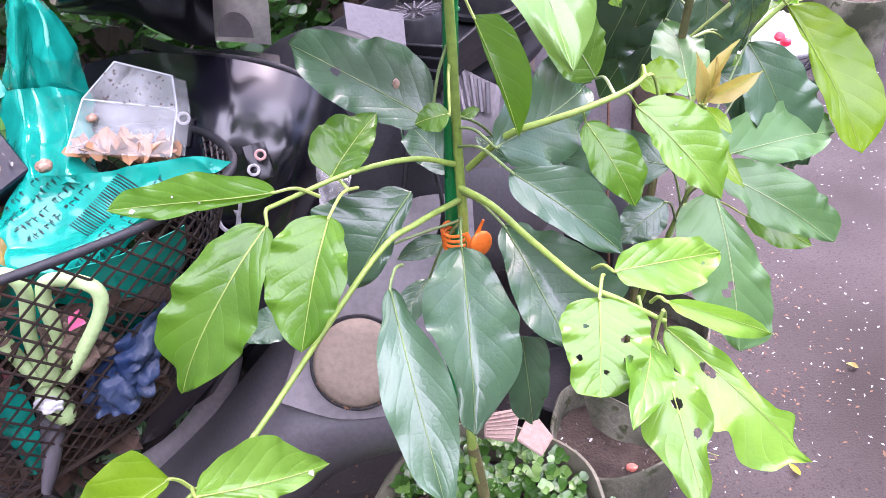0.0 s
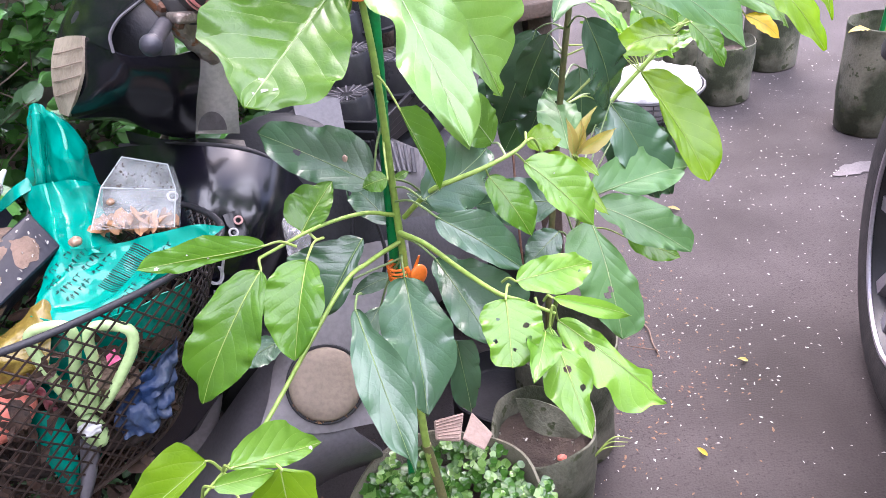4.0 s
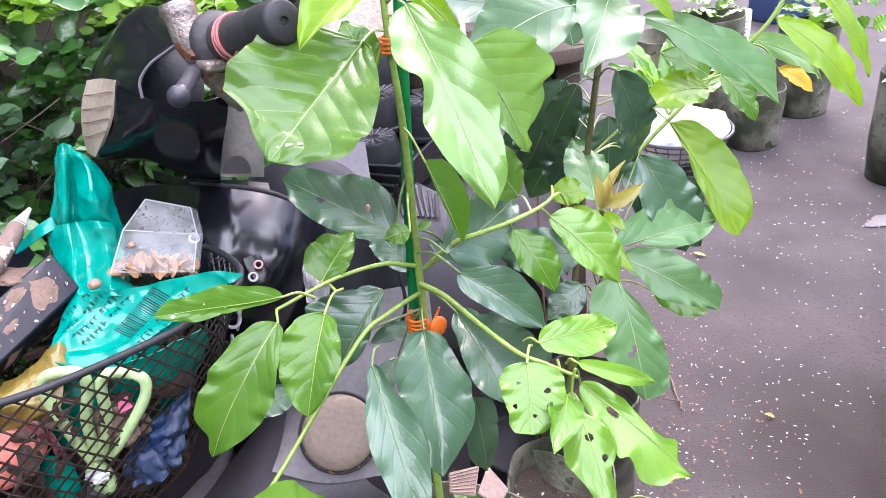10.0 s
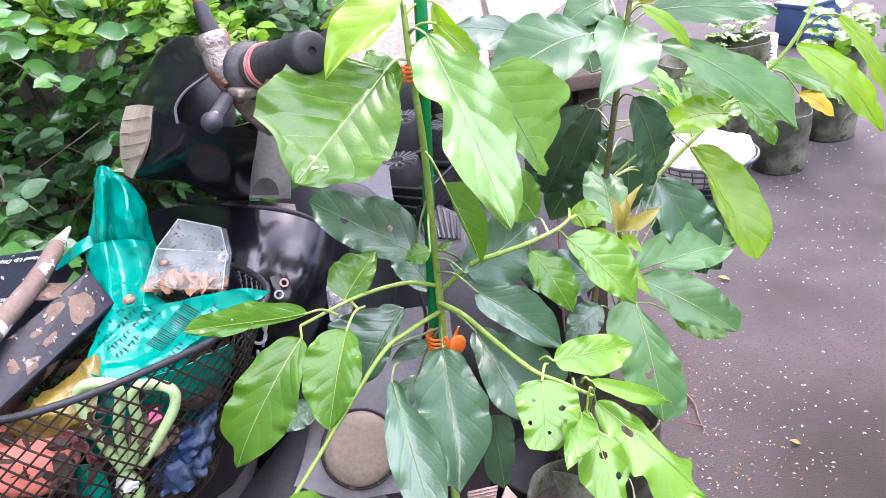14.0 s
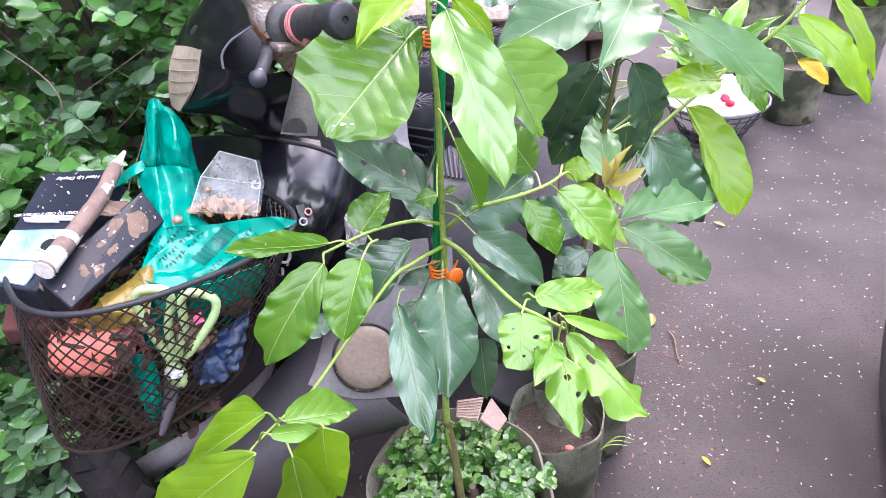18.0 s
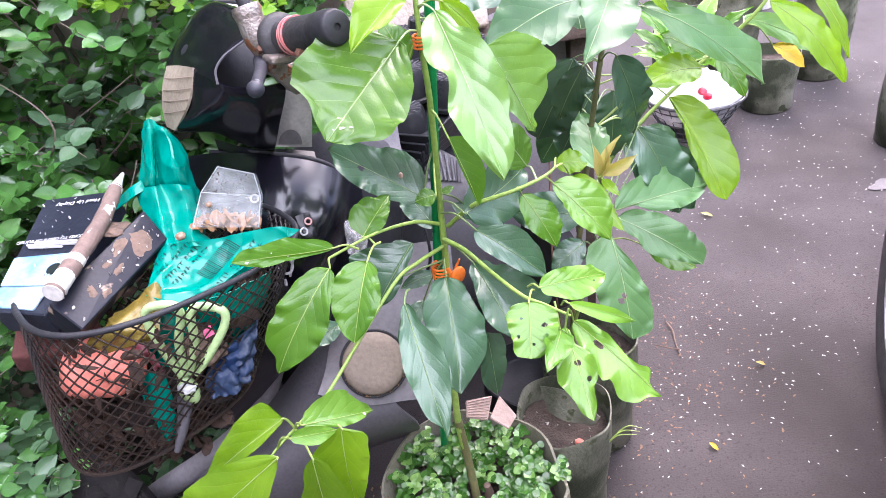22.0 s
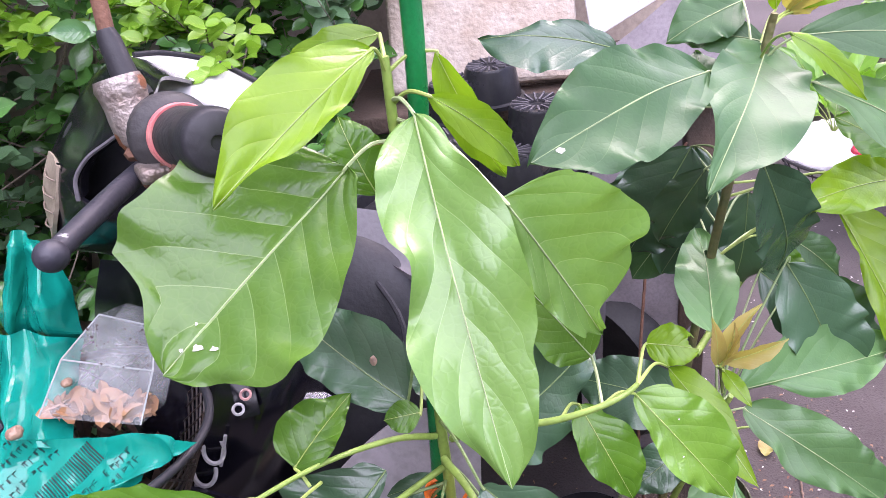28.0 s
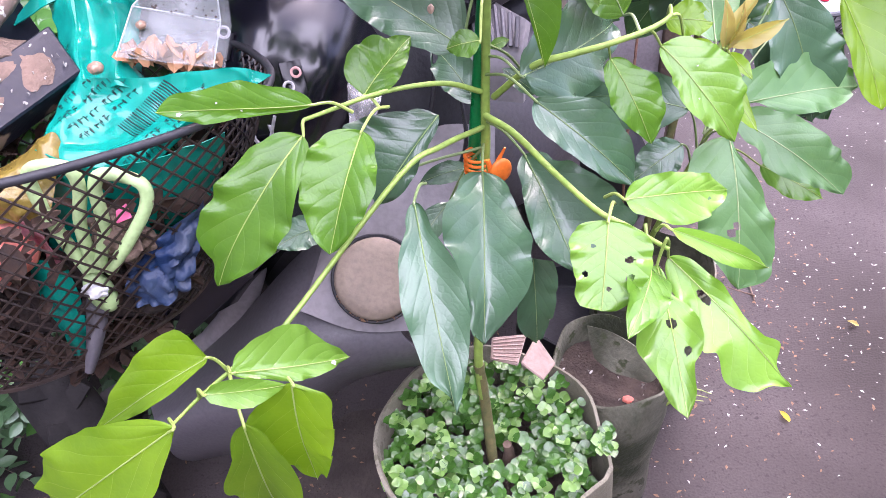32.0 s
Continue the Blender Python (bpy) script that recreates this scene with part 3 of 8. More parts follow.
ground_leaf("small yellow fallen leaf lying on the asphalt", (0.508, 0.947), 0.025, 0.011, "o", 120, 91)
ground_leaf("brown dry fallen leaf curled on the asphalt", (0.714, 1.16), 0.022, 0.012, "r", 150, 92)
ground_leaf("dark red dry leaf fallen beside the grow bag", (0.521, 1.407), 0.05, 0.03, "r", 70, 94)
tagged(finish(flakes(90, (0.410, 0.630, 1.086, 1.606), (0.002, 0.006), 0.005), "bark_litter", M_REDLITTER), "red-brown leaf scraps lying beside the pots", "litter", kind="stuff")
ground_leaf("brown dry fallen leaf beside the plant pots", (0.86, 1.83), 0.04, 0.016, "r", 140, 93)
M_TWIG = material("dry_twig", (0.22, 0.15, 0.11), 0.85, second=(0.13, 0.08, 0.06), scale=120, bump=0.4)
tw = thing("twig", "thin dry brown twig lying on the asphalt", "twig", (0.55, 1.3, 0))
part("shaft", tube([(0.004, 0.06, 0.006), (0.008, 0.02, 0.009), (0.0, -0.02, 0.005), (-0.004, -0.065, 0.005)], 0.0026, 0.0014, 6, knots=0.3), M_TWIG, tw)
part("spur", tube([(0.0, -0.05, 0.006), (-0.03, -0.045, 0.015), (-0.055, -0.02, 0.008)], 0.002, 0.001, 5), M_TWIG, tw)
# soil whose near-black colour also holds the shade between wheel and pot
M_BED = material("soil_with_shade", (0.028, 0.022, 0.019), 0.95, second=(0.06, 0.048, 0.04), scale=18, fine=160, bump=0.9)
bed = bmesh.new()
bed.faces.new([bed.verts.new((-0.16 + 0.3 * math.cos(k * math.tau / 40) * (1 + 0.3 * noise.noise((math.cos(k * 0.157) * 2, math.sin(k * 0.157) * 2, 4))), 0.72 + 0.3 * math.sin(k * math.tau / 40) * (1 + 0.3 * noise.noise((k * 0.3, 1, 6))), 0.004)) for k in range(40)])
tagged(finish(bed, "soil_patch", M_BED), "soil under the scooter, coloured dark for the shade there", "soil", kind="structure")
M_SPLASH = material("dried_whitewash", (0.19, 0.17, 0.17), 0.9, second=(0.1, 0.09, 0.092), scale=14, bump=0.3)
st = bmesh.new()
ring = [st.verts.new((1.49 + 0.09 * math.cos(k * math.tau / 30) * (1 + 0.45 * noise.noise((math.cos(k * 0.21), math.sin(k * 0.21), 1))), 1.84 + 0.035 * math.sin(k * math.tau / 30) * (1 + 0.5 * noise.noise((k * 0.7, 2, 2))), 0.004)) for k in range(30)]
st.faces.new(ring)
tagged(finish(st, "paint_stain", M_SPLASH), "pale splash of dried whitewash on the asphalt", "stain", kind="structure")

# ---- hedge on the wall ----
M_HEDGE = leaf_material("hedge_leaf", (0.12, 0.3, 0.065), (0.07, 0.2, 0.045), (0.14, 0.28, 0.09), 0.18, 0.18, vein_mix=0.05, gloss=1.0)
M_HEDGE_NEW = leaf_material("hedge_leaf_new", (0.2, 0.36, 0.03), (0.13, 0.27, 0.02), (0.34, 0.46, 0.1), 0.32, 0.3, vein_mix=0.05)
M_HEDGE_DRY = leaf_material("hedge_leaf_worn", (0.1, 0.19, 0.09), (0.07, 0.14, 0.065), (0.15, 0.22, 0.1), 0.3, 0.12, vein_mix=0.05)
hedge = thing("hedge", "dense small-leaved evergreen hedge growing against the wall", "hedge")


def small_blade(size, seed):
    """The points and uv of one small oval leaf, base at the origin, along x."""
    pts, uvs = [], []
    for i in range(7):
        u = (0, 0.1, 0.3, 0.52, 0.74, 0.92, 1)[i]
        w = (0, 0.5, 0.93, 1, 0.76, 0.34, 0)[i] * size * 0.32
        for v in ((-1, 0, 1) if w else (0,)):
            pts.append(Vector((u * size, v * w, size * (0.1 * abs(v) + 0.1 * u * (1 - u) - 0.12 * u * u))))
            uvs.append((u, 0.5 + v / 2))
    faces = [(0, 2, 1), (0, 3, 2), (13, 14, 16), (14, 15, 16)]
    for k in (1, 4, 7, 10):
        faces += [(k, k + 1, k + 4, k + 3), (k + 1, k + 2, k + 5, k + 4)]
    return pts, uvs, faces


def blade_mesh(name, placed, mat):
    """Many small leaves in one mesh: placed is a run of (matrix, size)."""
    verts, faces, uv = [], [], []
    for m, s in placed:
        p, t, fs = small_blade(s, 0)
        k = len(verts)
        verts += [tuple(m @ q) for q in p]
        for f in fs:
            faces.append([i + k for i in f])
            uv += [t[i] for i in f]
    me = bpy.data.meshes.new(name)
    me.from_pydata(verts, [], faces)
    layer = me.uv_layers.new(name="blade")
    layer.data.foreach_set("uv", [c for p in uv for c in p])
    me.polygons.foreach_set("use_smooth", [True] * len(me.polygons))
    me.materials.append(mat)
    return me


HEDGE_SPRIGS = []
hr = random.Random(21)
for _ in range(3400):
    s, z = hr.uniform(-1.6, 0.0), (hr.uniform(0.6, 1.6) if hr.random() < 0.78 else hr.uniform(0.02, 0.7))
    out = hr.uniform(0.04, 0.62) if s < -0.5 else hr.uniform(0.04, 0.34)
    if noise.noise((s * 2.6, z * 2.6, 8)) < -0.36:
        continue
    p = WALL @ Vector((s, -out, z))
    if p.x > -0.13 or p.x > -0.2 and (z < 0.9 or p.y < 1.32):
        continue
    if p.x > -0.5 and p.y < 1.12 or p.z < 0.8 and p.x > -0.6 and p.y < 1.2:
        continue
    if z < 0.5 and p.x > -0.66 and p.y < 1.05:
        continue
    HEDGE_SPRIGS.append((p, hr.uniform(0, 360), out))
# sprigs that lean out towards the basket
for k in range(26):
    p = Vector((hr.uniform(-0.95, -0.5), hr.uniform(0.92, 1.15), hr.uniform(0.72, 1.08)))
    HEDGE_SPRIGS.append((p, hr.uniform(0, 360), 0.3))
# low sprigs round the front wheel
for k in range(26):
    p = Vector((-0.812, 0.862, 0.524)).lerp(Vector((-0.671, 0.884, 0.411)), hr.random()).lerp(Vector((-0.770, 0.722, 0.438)).lerp(Vector((-0.665, 0.774, 0.337)), hr.random()), hr.random())
    HEDGE_SPRIGS.append((p + Vector((hr.uniform(-0.05, 0.03), hr.uniform(-0.03, 0.1), hr.uniform(-0.03, 0.03))), 0, 0.3))
# young shoots that hang over the cowl
SHOOTS = [((-0.273, 1.100, 1.084), (-0.245, 1.050, 1.053), (-0.202, 1.000, 1.023)),
          ((-0.319, 1.120, 1.092), (-0.255, 1.080, 1.058), (-0.182, 1.050, 1.042)),
          ((-0.371, 1.150, 1.086), (-0.286, 1.100, 1.068), (-0.226, 1.040, 1.042)),
          ((-0.481, 1.120, 1.107), (-0.449, 1.100, 1.077), (-0.425, 1.080, 1.058))]
YOUNG = len(HEDGE_SPRIGS)
for shoot in SHOOTS:
    run = smooth_line(shoot, 4)
    HEDGE_SPRIGS += [(q + Vector((hr.uniform(-0.012, 0.012), 0, hr.uniform(-0.012, 0.012))), 0, 0.3) for q in run]
old, fresh, worn, twigs = [], [], [], bmesh.new()
for number, (p, turn, out) in enumerate(HEDGE_SPRIGS):
    way = Vector((hr.uniform(-0.8, 0.8), hr.uniform(-1, -0.1), hr.uniform(-0.25, 0.9))).normalized()
    ln = hr.uniform(0.05, 0.08) if number >= YOUNG else hr.uniform(0.07, 0.15)
    bend = Vector((hr.uniform(-0.02, 0.02), 0, -0.02))
    tube([p, p + way * ln * 0.5 + bend * 0.4, p + way * ln + bend], 0.0011, 0.0006, 4, twigs, n=3)
    new_one = number >= YOUNG or p.z > 0.98 and -0.75 < p.x < -0.12 and hr.random() < 0.17
    pale = hr.random() < (0.8 if p.z < 0.45 else 0.2)
    for i in range(hr.randint(8, 12)):
        u = (i + 0.5) / 11
        q = p + way * ln * u + bend * u * u
        side = way.cross(Vector((0, 0, 1))).normalized() * (1 if i % 2 else -1)
        d = (side * 0.9 + way * 0.5 + Vector((hr.uniform(-0.4, 0.4), hr.uniform(-0.7, 0.1), hr.uniform(-0.3, 0.5)))).normalized()
        up = (Vector((hr.uniform(-0.9, 0.9), hr.uniform(-1.1, -0.1), hr.uniform(0.2, 1.1))) - d * 0.2).normalized()
        yy = up.cross(d).normalized()
        m = Matrix((d, yy, d.cross(yy))).transposed().to_4x4()
        m.translation = q
        s = hr.uniform(0.022, 0.04) * (0.72 if new_one else 1)
        (fresh if new_one else worn if pale else old).append((m, s))
for k in range(14):
    a = WALL @ Vector((-1.6 + 0.115 * k, -0.03, 0.0))
    tube([a, a + Vector((hr.uniform(-0.1, 0.1), -0.08, 0.4)), a + Vector((hr.uniform(-0.15, 0.15), -0.12, 0.85)), a + Vector((hr.uniform(-0.2, 0.2), -0.1, 1.35))], 0.007, 0.003, 6, twigs, n=4)
for k in range(22):
    a = Vector((hr.uniform(-1.0, -0.45), hr.uniform(0.98, 1.15), hr.uniform(0.55, 1.05)))
    tube([a, a + Vector((hr.uniform(-0.15, 0.15), hr.uniform(-0.1, 0.05), 0.12)), a + Vector((hr.uniform(-0.25, 0.25), hr.uniform(-0.15, 0.05), 0.22))], 0.0018, 0.0009, 5, twigs, n=8)
tagged(part("twig_mass", twigs, material("hedge_bark", (0.2, 0.16, 0.12), 0.85, second=(0.17, 0.14, 0.11), scale=90, bump=0.5), hedge), kind="stuff")
near = sorted(old, key=lambda t: t[0].translation.y)[:220]
rest = sorted(old, key=lambda t: t[0].translation.y)[220:]
kinds = [blade_mesh("leaf", [(Matrix.Identity(4), s)], M_HEDGE) for s in (0.026, 0.032, 0.039)]
for i, (m, s) in enumerate(near):
    o = new("leaf", kinds[i % 3])
    o.matrix_local = m
    o.parent = hedge
for nm, some, mat in (("foliage", rest, M_HEDGE), ("young_foliage", fresh, M_HEDGE_NEW), ("worn_foliage", worn, M_HEDGE_DRY)):
    o = tagged(new(nm, blade_mesh(nm, some, mat)), kind="stuff")
    o.parent = hedge

# ---- scooter ----
scooter = thing("motor_scooter", "old black and grey motor scooter with worn plastic panels", "motor scooter")


def blob(centre, radii, turn=(0, 0, 0), bm=None, seed=0, rough=0.0, cut=None):
    one = bmesh.new()
    bmesh.ops.create_uvsphere(one, u_segments=40, v_segments=24, radius=1)
    for v in one.verts:
        v.co *= 1 + rough * noise.noise(v.co * 2 + Vector((seed, 0, 0)))
    if cut:
        bmesh.ops.delete(one, geom=[v for v in one.verts if cut(v.co)], context="VERTS")
    bmesh.ops.transform(one, matrix=pose(*centre, *turn) @ Matrix.Diagonal((*radii, 1)), verts=one.verts)
    return join(bm, one)


def cover(rows, thick=-0.004):
    return sheet(rows, thick=thick)


# headlight cowl: sloping upper shell, open crescent behind the lever, lower shell
cowl = part("headlight_cowl", sheet([
    [(-0.338, 0.972, 0.976), (-0.322, 0.991, 0.991), (-0.291, 1.016, 1.015), (-0.255, 1.012, 1.031), (-0.225, 0.989, 1.030), (-0.199, 0.954, 1.029)],
    [(-0.315, 0.892, 1.006), (-0.298, 0.903, 1.028), (-0.266, 0.913, 1.058), (-0.234, 0.904, 1.072), (-0.207, 0.889, 1.066), (-0.185, 0.874, 1.060)],
    [(-0.290, 0.850, 1.014), (-0.268, 0.854, 1.033), (-0.241, 0.861, 1.055), (-0.217, 0.857, 1.065), (-0.195, 0.848, 1.064), (-0.175, 0.835, 1.061)],
    [(-0.253, 0.804, 1.018), (-0.240, 0.810, 1.031), (-0.221, 0.814, 1.045), (-0.204, 0.813, 1.054), (-0.186, 0.811, 1.058), (-0.169, 0.804, 1.058)],
    [(-0.223, 0.772, 1.011), (-0.221, 0.779, 1.024), (-0.211, 0.783, 1.035), (-0.195, 0.787, 1.043), (-0.181, 0.790, 1.049), (-0.168, 0.789, 1.052)],
    [(-0.229, 0.794, 1.006), (-0.227, 0.800, 1.017), (-0.217, 0.806, 1.028), (-0.202, 0.810, 1.036), (-0.187, 0.813, 1.042), (-0.174, 0.815, 1.046)]], thick=0.003), M_BLACK, scooter, "glossy black headlight cowl with dust specks")
part("cowl_lip", tube([(-0.222, 0.770, 1.010), (-0.221, 0.776, 1.024), (-0.210, 0.781, 1.036), (-0.194, 0.784, 1.044), (-0.180, 0.787, 1.050), (-0.167, 0.788, 1.053)], 0.0016, 0.0014, 6), M_DARKGREY, cowl)
part("lower_shell", sheet([
    [(-0.259, 0.813, 1.023), (-0.244, 0.796, 1.017), (-0.223, 0.773, 1.010), (-0.204, 0.772, 1.002), (-0.174, 0.777, 0.996), (-0.151, 0.798, 0.993)],
    [(-0.263, 0.805, 1.004), (-0.247, 0.788, 0.998), (-0.223, 0.775, 0.992), (-0.202, 0.774, 0.986), (-0.177, 0.779, 0.979), (-0.157, 0.793, 0.973)],
    [(-0.280, 0.809, 0.974), (-0.260, 0.795, 0.969), (-0.236, 0.789, 0.964), (-0.215, 0.791, 0.958), (-0.189, 0.794, 0.948), (-0.174, 0.809, 0.939)],
    [(-0.310, 0.829, 0.942), (-0.283, 0.822, 0.941), (-0.256, 0.824, 0.933), (-0.238, 0.831, 0.916), (-0.221, 0.844, 0.898), (-0.199, 0.855, 0.888)],
    [(-0.323, 0.875, 0.923), (-0.300, 0.873, 0.919), (-0.275, 0.879, 0.910), (-0.256, 0.882, 0.895), (-0.236, 0.895, 0.876), (-0.212, 0.901, 0.866)]], thick=0.003), M_BLACK, cowl)
part("cowl_lining", blob((-0.246, 0.883, 0.991), (0.052, 0.06, 0.055)), M_DULL, cowl)
part("visor_top", sheet([
    [(-0.254, 0.948, 1.061), (-0.233, 0.971, 1.054), (-0.197, 0.990, 1.036), (-0.156, 0.982, 1.012)],
    [(-0.238, 0.927, 1.061), (-0.218, 0.948, 1.051), (-0.186, 0.966, 1.032), (-0.156, 0.969, 1.011)],
    [(-0.230, 0.923, 1.042), (-0.208, 0.925, 1.031), (-0.179, 0.932, 1.015), (-0.161, 0.950, 1.000)],
    [(-0.234, 0.924, 1.016), (-0.210, 0.927, 1.004), (-0.188, 0.940, 0.991), (-0.173, 0.960, 0.981)]], thick=0.004), material("white_worn_plastic", (0.72, 0.71, 0.68), 0.4, second=(0.6, 0.58, 0.55), scale=20, bump=0.1), scooter, "off-white plastic instrument cover")
part("visor_edge", tube([(-0.246, 0.945, 1.063), (-0.230, 0.967, 1.056), (-0.195, 0.986, 1.038), (-0.152, 0.978, 1.014)], 0.0025, None, 8), M_DULL, scooter)
lens = sheet([[(-0.304, 0.867, 1.013), (-0.279, 0.838, 1.019), (-0.255, 0.806, 1.023)], [(-0.316, 0.861, 0.991), (-0.287, 0.828, 0.997), (-0.262, 0.800, 1.001)], [(-0.325, 0.857, 0.963), (-0.299, 0.826, 0.969), (-0.278, 0.802, 0.976)], [(-0.328, 0.856, 0.940), (-0.318, 0.840, 0.942), (-0.308, 0.825, 0.944)]], thick=0.003)
ln = part("indicator_lens", lens, material("yellowed_lens", (0.4, 0.34, 0.26), 0.35, second=(0.3, 0.25, 0.19), scale=30, bump=0.2), scooter, "yellowed white indicator lens")
for a, b in (((-0.309, 0.860, 1.000), (-0.258, 0.801, 1.014)), ((-0.314, 0.855, 0.987), (-0.262, 0.797, 1.002)), ((-0.318, 0.853, 0.974), (-0.270, 0.799, 0.989)), ((-0.322, 0.852, 0.959), (-0.279, 0.801, 0.976))):
    part("lens_rib", tube([a, (Vector(a) + Vector(b)) / 2 + Vector((-0.001, -0.0025, 0)), b], 0.0008, None, 5), M_BEIGE, ln)
flap = sheet([[(-0.174, 0.841, 0.963), (-0.152, 0.835, 0.980), (-0.136, 0.839, 0.959)], [(-0.187, 0.851, 0.933), (-0.162, 0.840, 0.937), (-0.142, 0.851, 0.923)], [(-0.203, 0.859, 0.890), (-0.177, 0.852, 0.888), (-0.155, 0.868, 0.877)]], thick=0.004)
fl = part("side_flap", flap, M_PALE, scooter, "pale grey plastic side flap")
hd = bmesh.new()
c0 = Vector((-0.176, 0.841, 0.894))
e1, e2 = Vector((-0.161, 0.842, 0.891)) - c0, Vector((-0.169, 0.835, 0.917)) - c0
hd.faces.new([hd.verts.new(c0 + e1 * math.cos(math.pi * k / 12) + e2 * math.sin(math.pi * k / 12)) for k in range(13)])
bmesh.ops.solidify(hd, geom=hd.faces[:], thickness=0.002)
part("flap_hub", hd, M_GREY, fl)
part("neck", sheet([[(-0.301, 0.942, 0.879), (-0.249, 0.911, 0.869), (-0.201, 0.902, 0.864), (-0.158, 0.900, 0.853)], [(-0.294, 0.920, 0.873), (-0.248, 0.897, 0.865), (-0.201, 0.886, 0.859), (-0.155, 0.884, 0.846)]], thick=0.006), M_BLACK, scooter)
# handlebar
BAR, FL, END = Vector((-0.163, 0.785, 1.043)), Vector((-0.14, 0.775, 1.048)), Vector((-0.069, 0.69, 1.072))
clamp = tube([(-0.172, 0.79, 1.085), (-0.165, 0.783, 1.05), (-0.15, 0.79, 1.01), (-0.135, 0.8, 0.985)], 0.0165, 0.0145, 12, knots=0.18)
part("bar_clamp", clamp, M_ALLOY, scooter, "corroded cast alloy bar clamp")
grip = part("grip", lathe([(0.0185, 0.0), (0.0185, 0.05), (0.0175, 0.085)], 28, m=toward(FL, END)), M_RUBBER, scooter, "black rubber handlebar grip")
part("flange", lathe([(0.018, -0.006), (0.0265, -0.004), (0.028, 0.002), (0.026, 0.007), (0.0185, 0.012)], 32, m=toward(FL, END)), M_RUBBER, grip)
part("end_cap", lathe([(0.0172, 0.083), (0.0186, 0.0845), (0.0187, 0.1), (0.0183, 0.111), (0.0172, 0.1148), (0.0155, 0.1165), (0.004, 0.1165), (0.0035, 0.114), (0.001, 0.114)], 28, m=toward(FL, END)), M_DULL, grip)
M_BAND = material("red_rubber_band", (0.62, 0.12, 0.13), 0.5, second=(0.5, 0.25, 0.22), scale=60, bump=0.1)
for off, lean in ((0.028, 0.12), (0.033, -0.1), (0.037, 0.05)):
    ringp = [toward(FL, END) @ Vector((0.0196 * math.cos(a), 0.0196 * math.sin(a), off + lean * 0.02 * math.sin(a))) for a in [k * math.tau / 20 for k in range(20)]]
    part("rubber_band", tube(ringp, 0.0011, None, 5, closed=True, n=2), M_BAND, grip, "pink rubber band wound round the grip")
lever = tube([(-0.161, 0.814, 1.027), (-0.173, 0.794, 1.023), (-0.159, 0.721, 1.034), (-0.153, 0.648, 1.038)], 0.0085, 0.006, 12)
M_LEVER = material("lever_paint", (0.022, 0.022, 0.032), 0.5, second=(0.035, 0.035, 0.046), scale=40, bump=0.15, spot=(0.3, 0.3, 0.3), spot_scale=90, spot_at=0.7)
lv = part("brake_lever", lever, M_LEVER, scooter, "grey metal brake lever")
part("ball_end", blob((-0.153, 0.647, 1.038), (0.0086, 0.0086, 0.0086)), M_LEVER, lv)
part("lever_bracket", box((0.036, 0.022, 0.01), (-0.142, 0.757, 1.032), (0, 10, 40), 0.003), M_ALLOY, scooter)
for spot_at in ((-0.151, 0.748, 1.028), (-0.164, 0.762, 1.042)):
    part("rusty_bolt", lathe([(0.0045, 0), (0.0045, 0.006), (0.003, 0.008)], 6, m=pose(*spot_at, 60, 10, 20)), M_RUST, scooter)
part("rusty_bolt", lathe([(0.006, 0), (0.006, 0.008), (0.004, 0.011)], 6, m=pose(-0.117, 0.725, 1.04, 0, 40, 20)), M_RUST, scooter)
boot = lathe([(0.013, 0.0), (0.0125, 0.004), (0.009, 0.012), (0.0075, 0.04), (0.006, 0.046)], 20, m=toward((-0.17, 0.798, 1.068), (-0.183, 0.815, 1.13)))
part("mirror_boot", boot, M_DULL, scooter, "black rubber mirror boot")
part("mirror_stem", tube([(-0.178, 0.808, 1.105), (-0.187, 0.83, 1.15), (-0.215, 0.85, 1.2), (-0.25, 0.87, 1.28)], 0.0055, 0.005, 10), M_RUST, scooter, "rust-brown mirror stem")
def evened(rows, thick, rounds=14):
    """A sheet smoothed into one even curve before it gets its thickness."""
    bm = sheet(rows)
    for _ in range(rounds):
        bmesh.ops.smooth_vert(bm, verts=[v for v in bm.verts if not v.is_boundary], factor=0.5, use_axis_x=True, use_axis_y=True, use_axis_z=True)
    bm.normal_update()
    bmesh.ops.solidify(bm, geom=bm.faces[:], thickness=thick)
    return bm


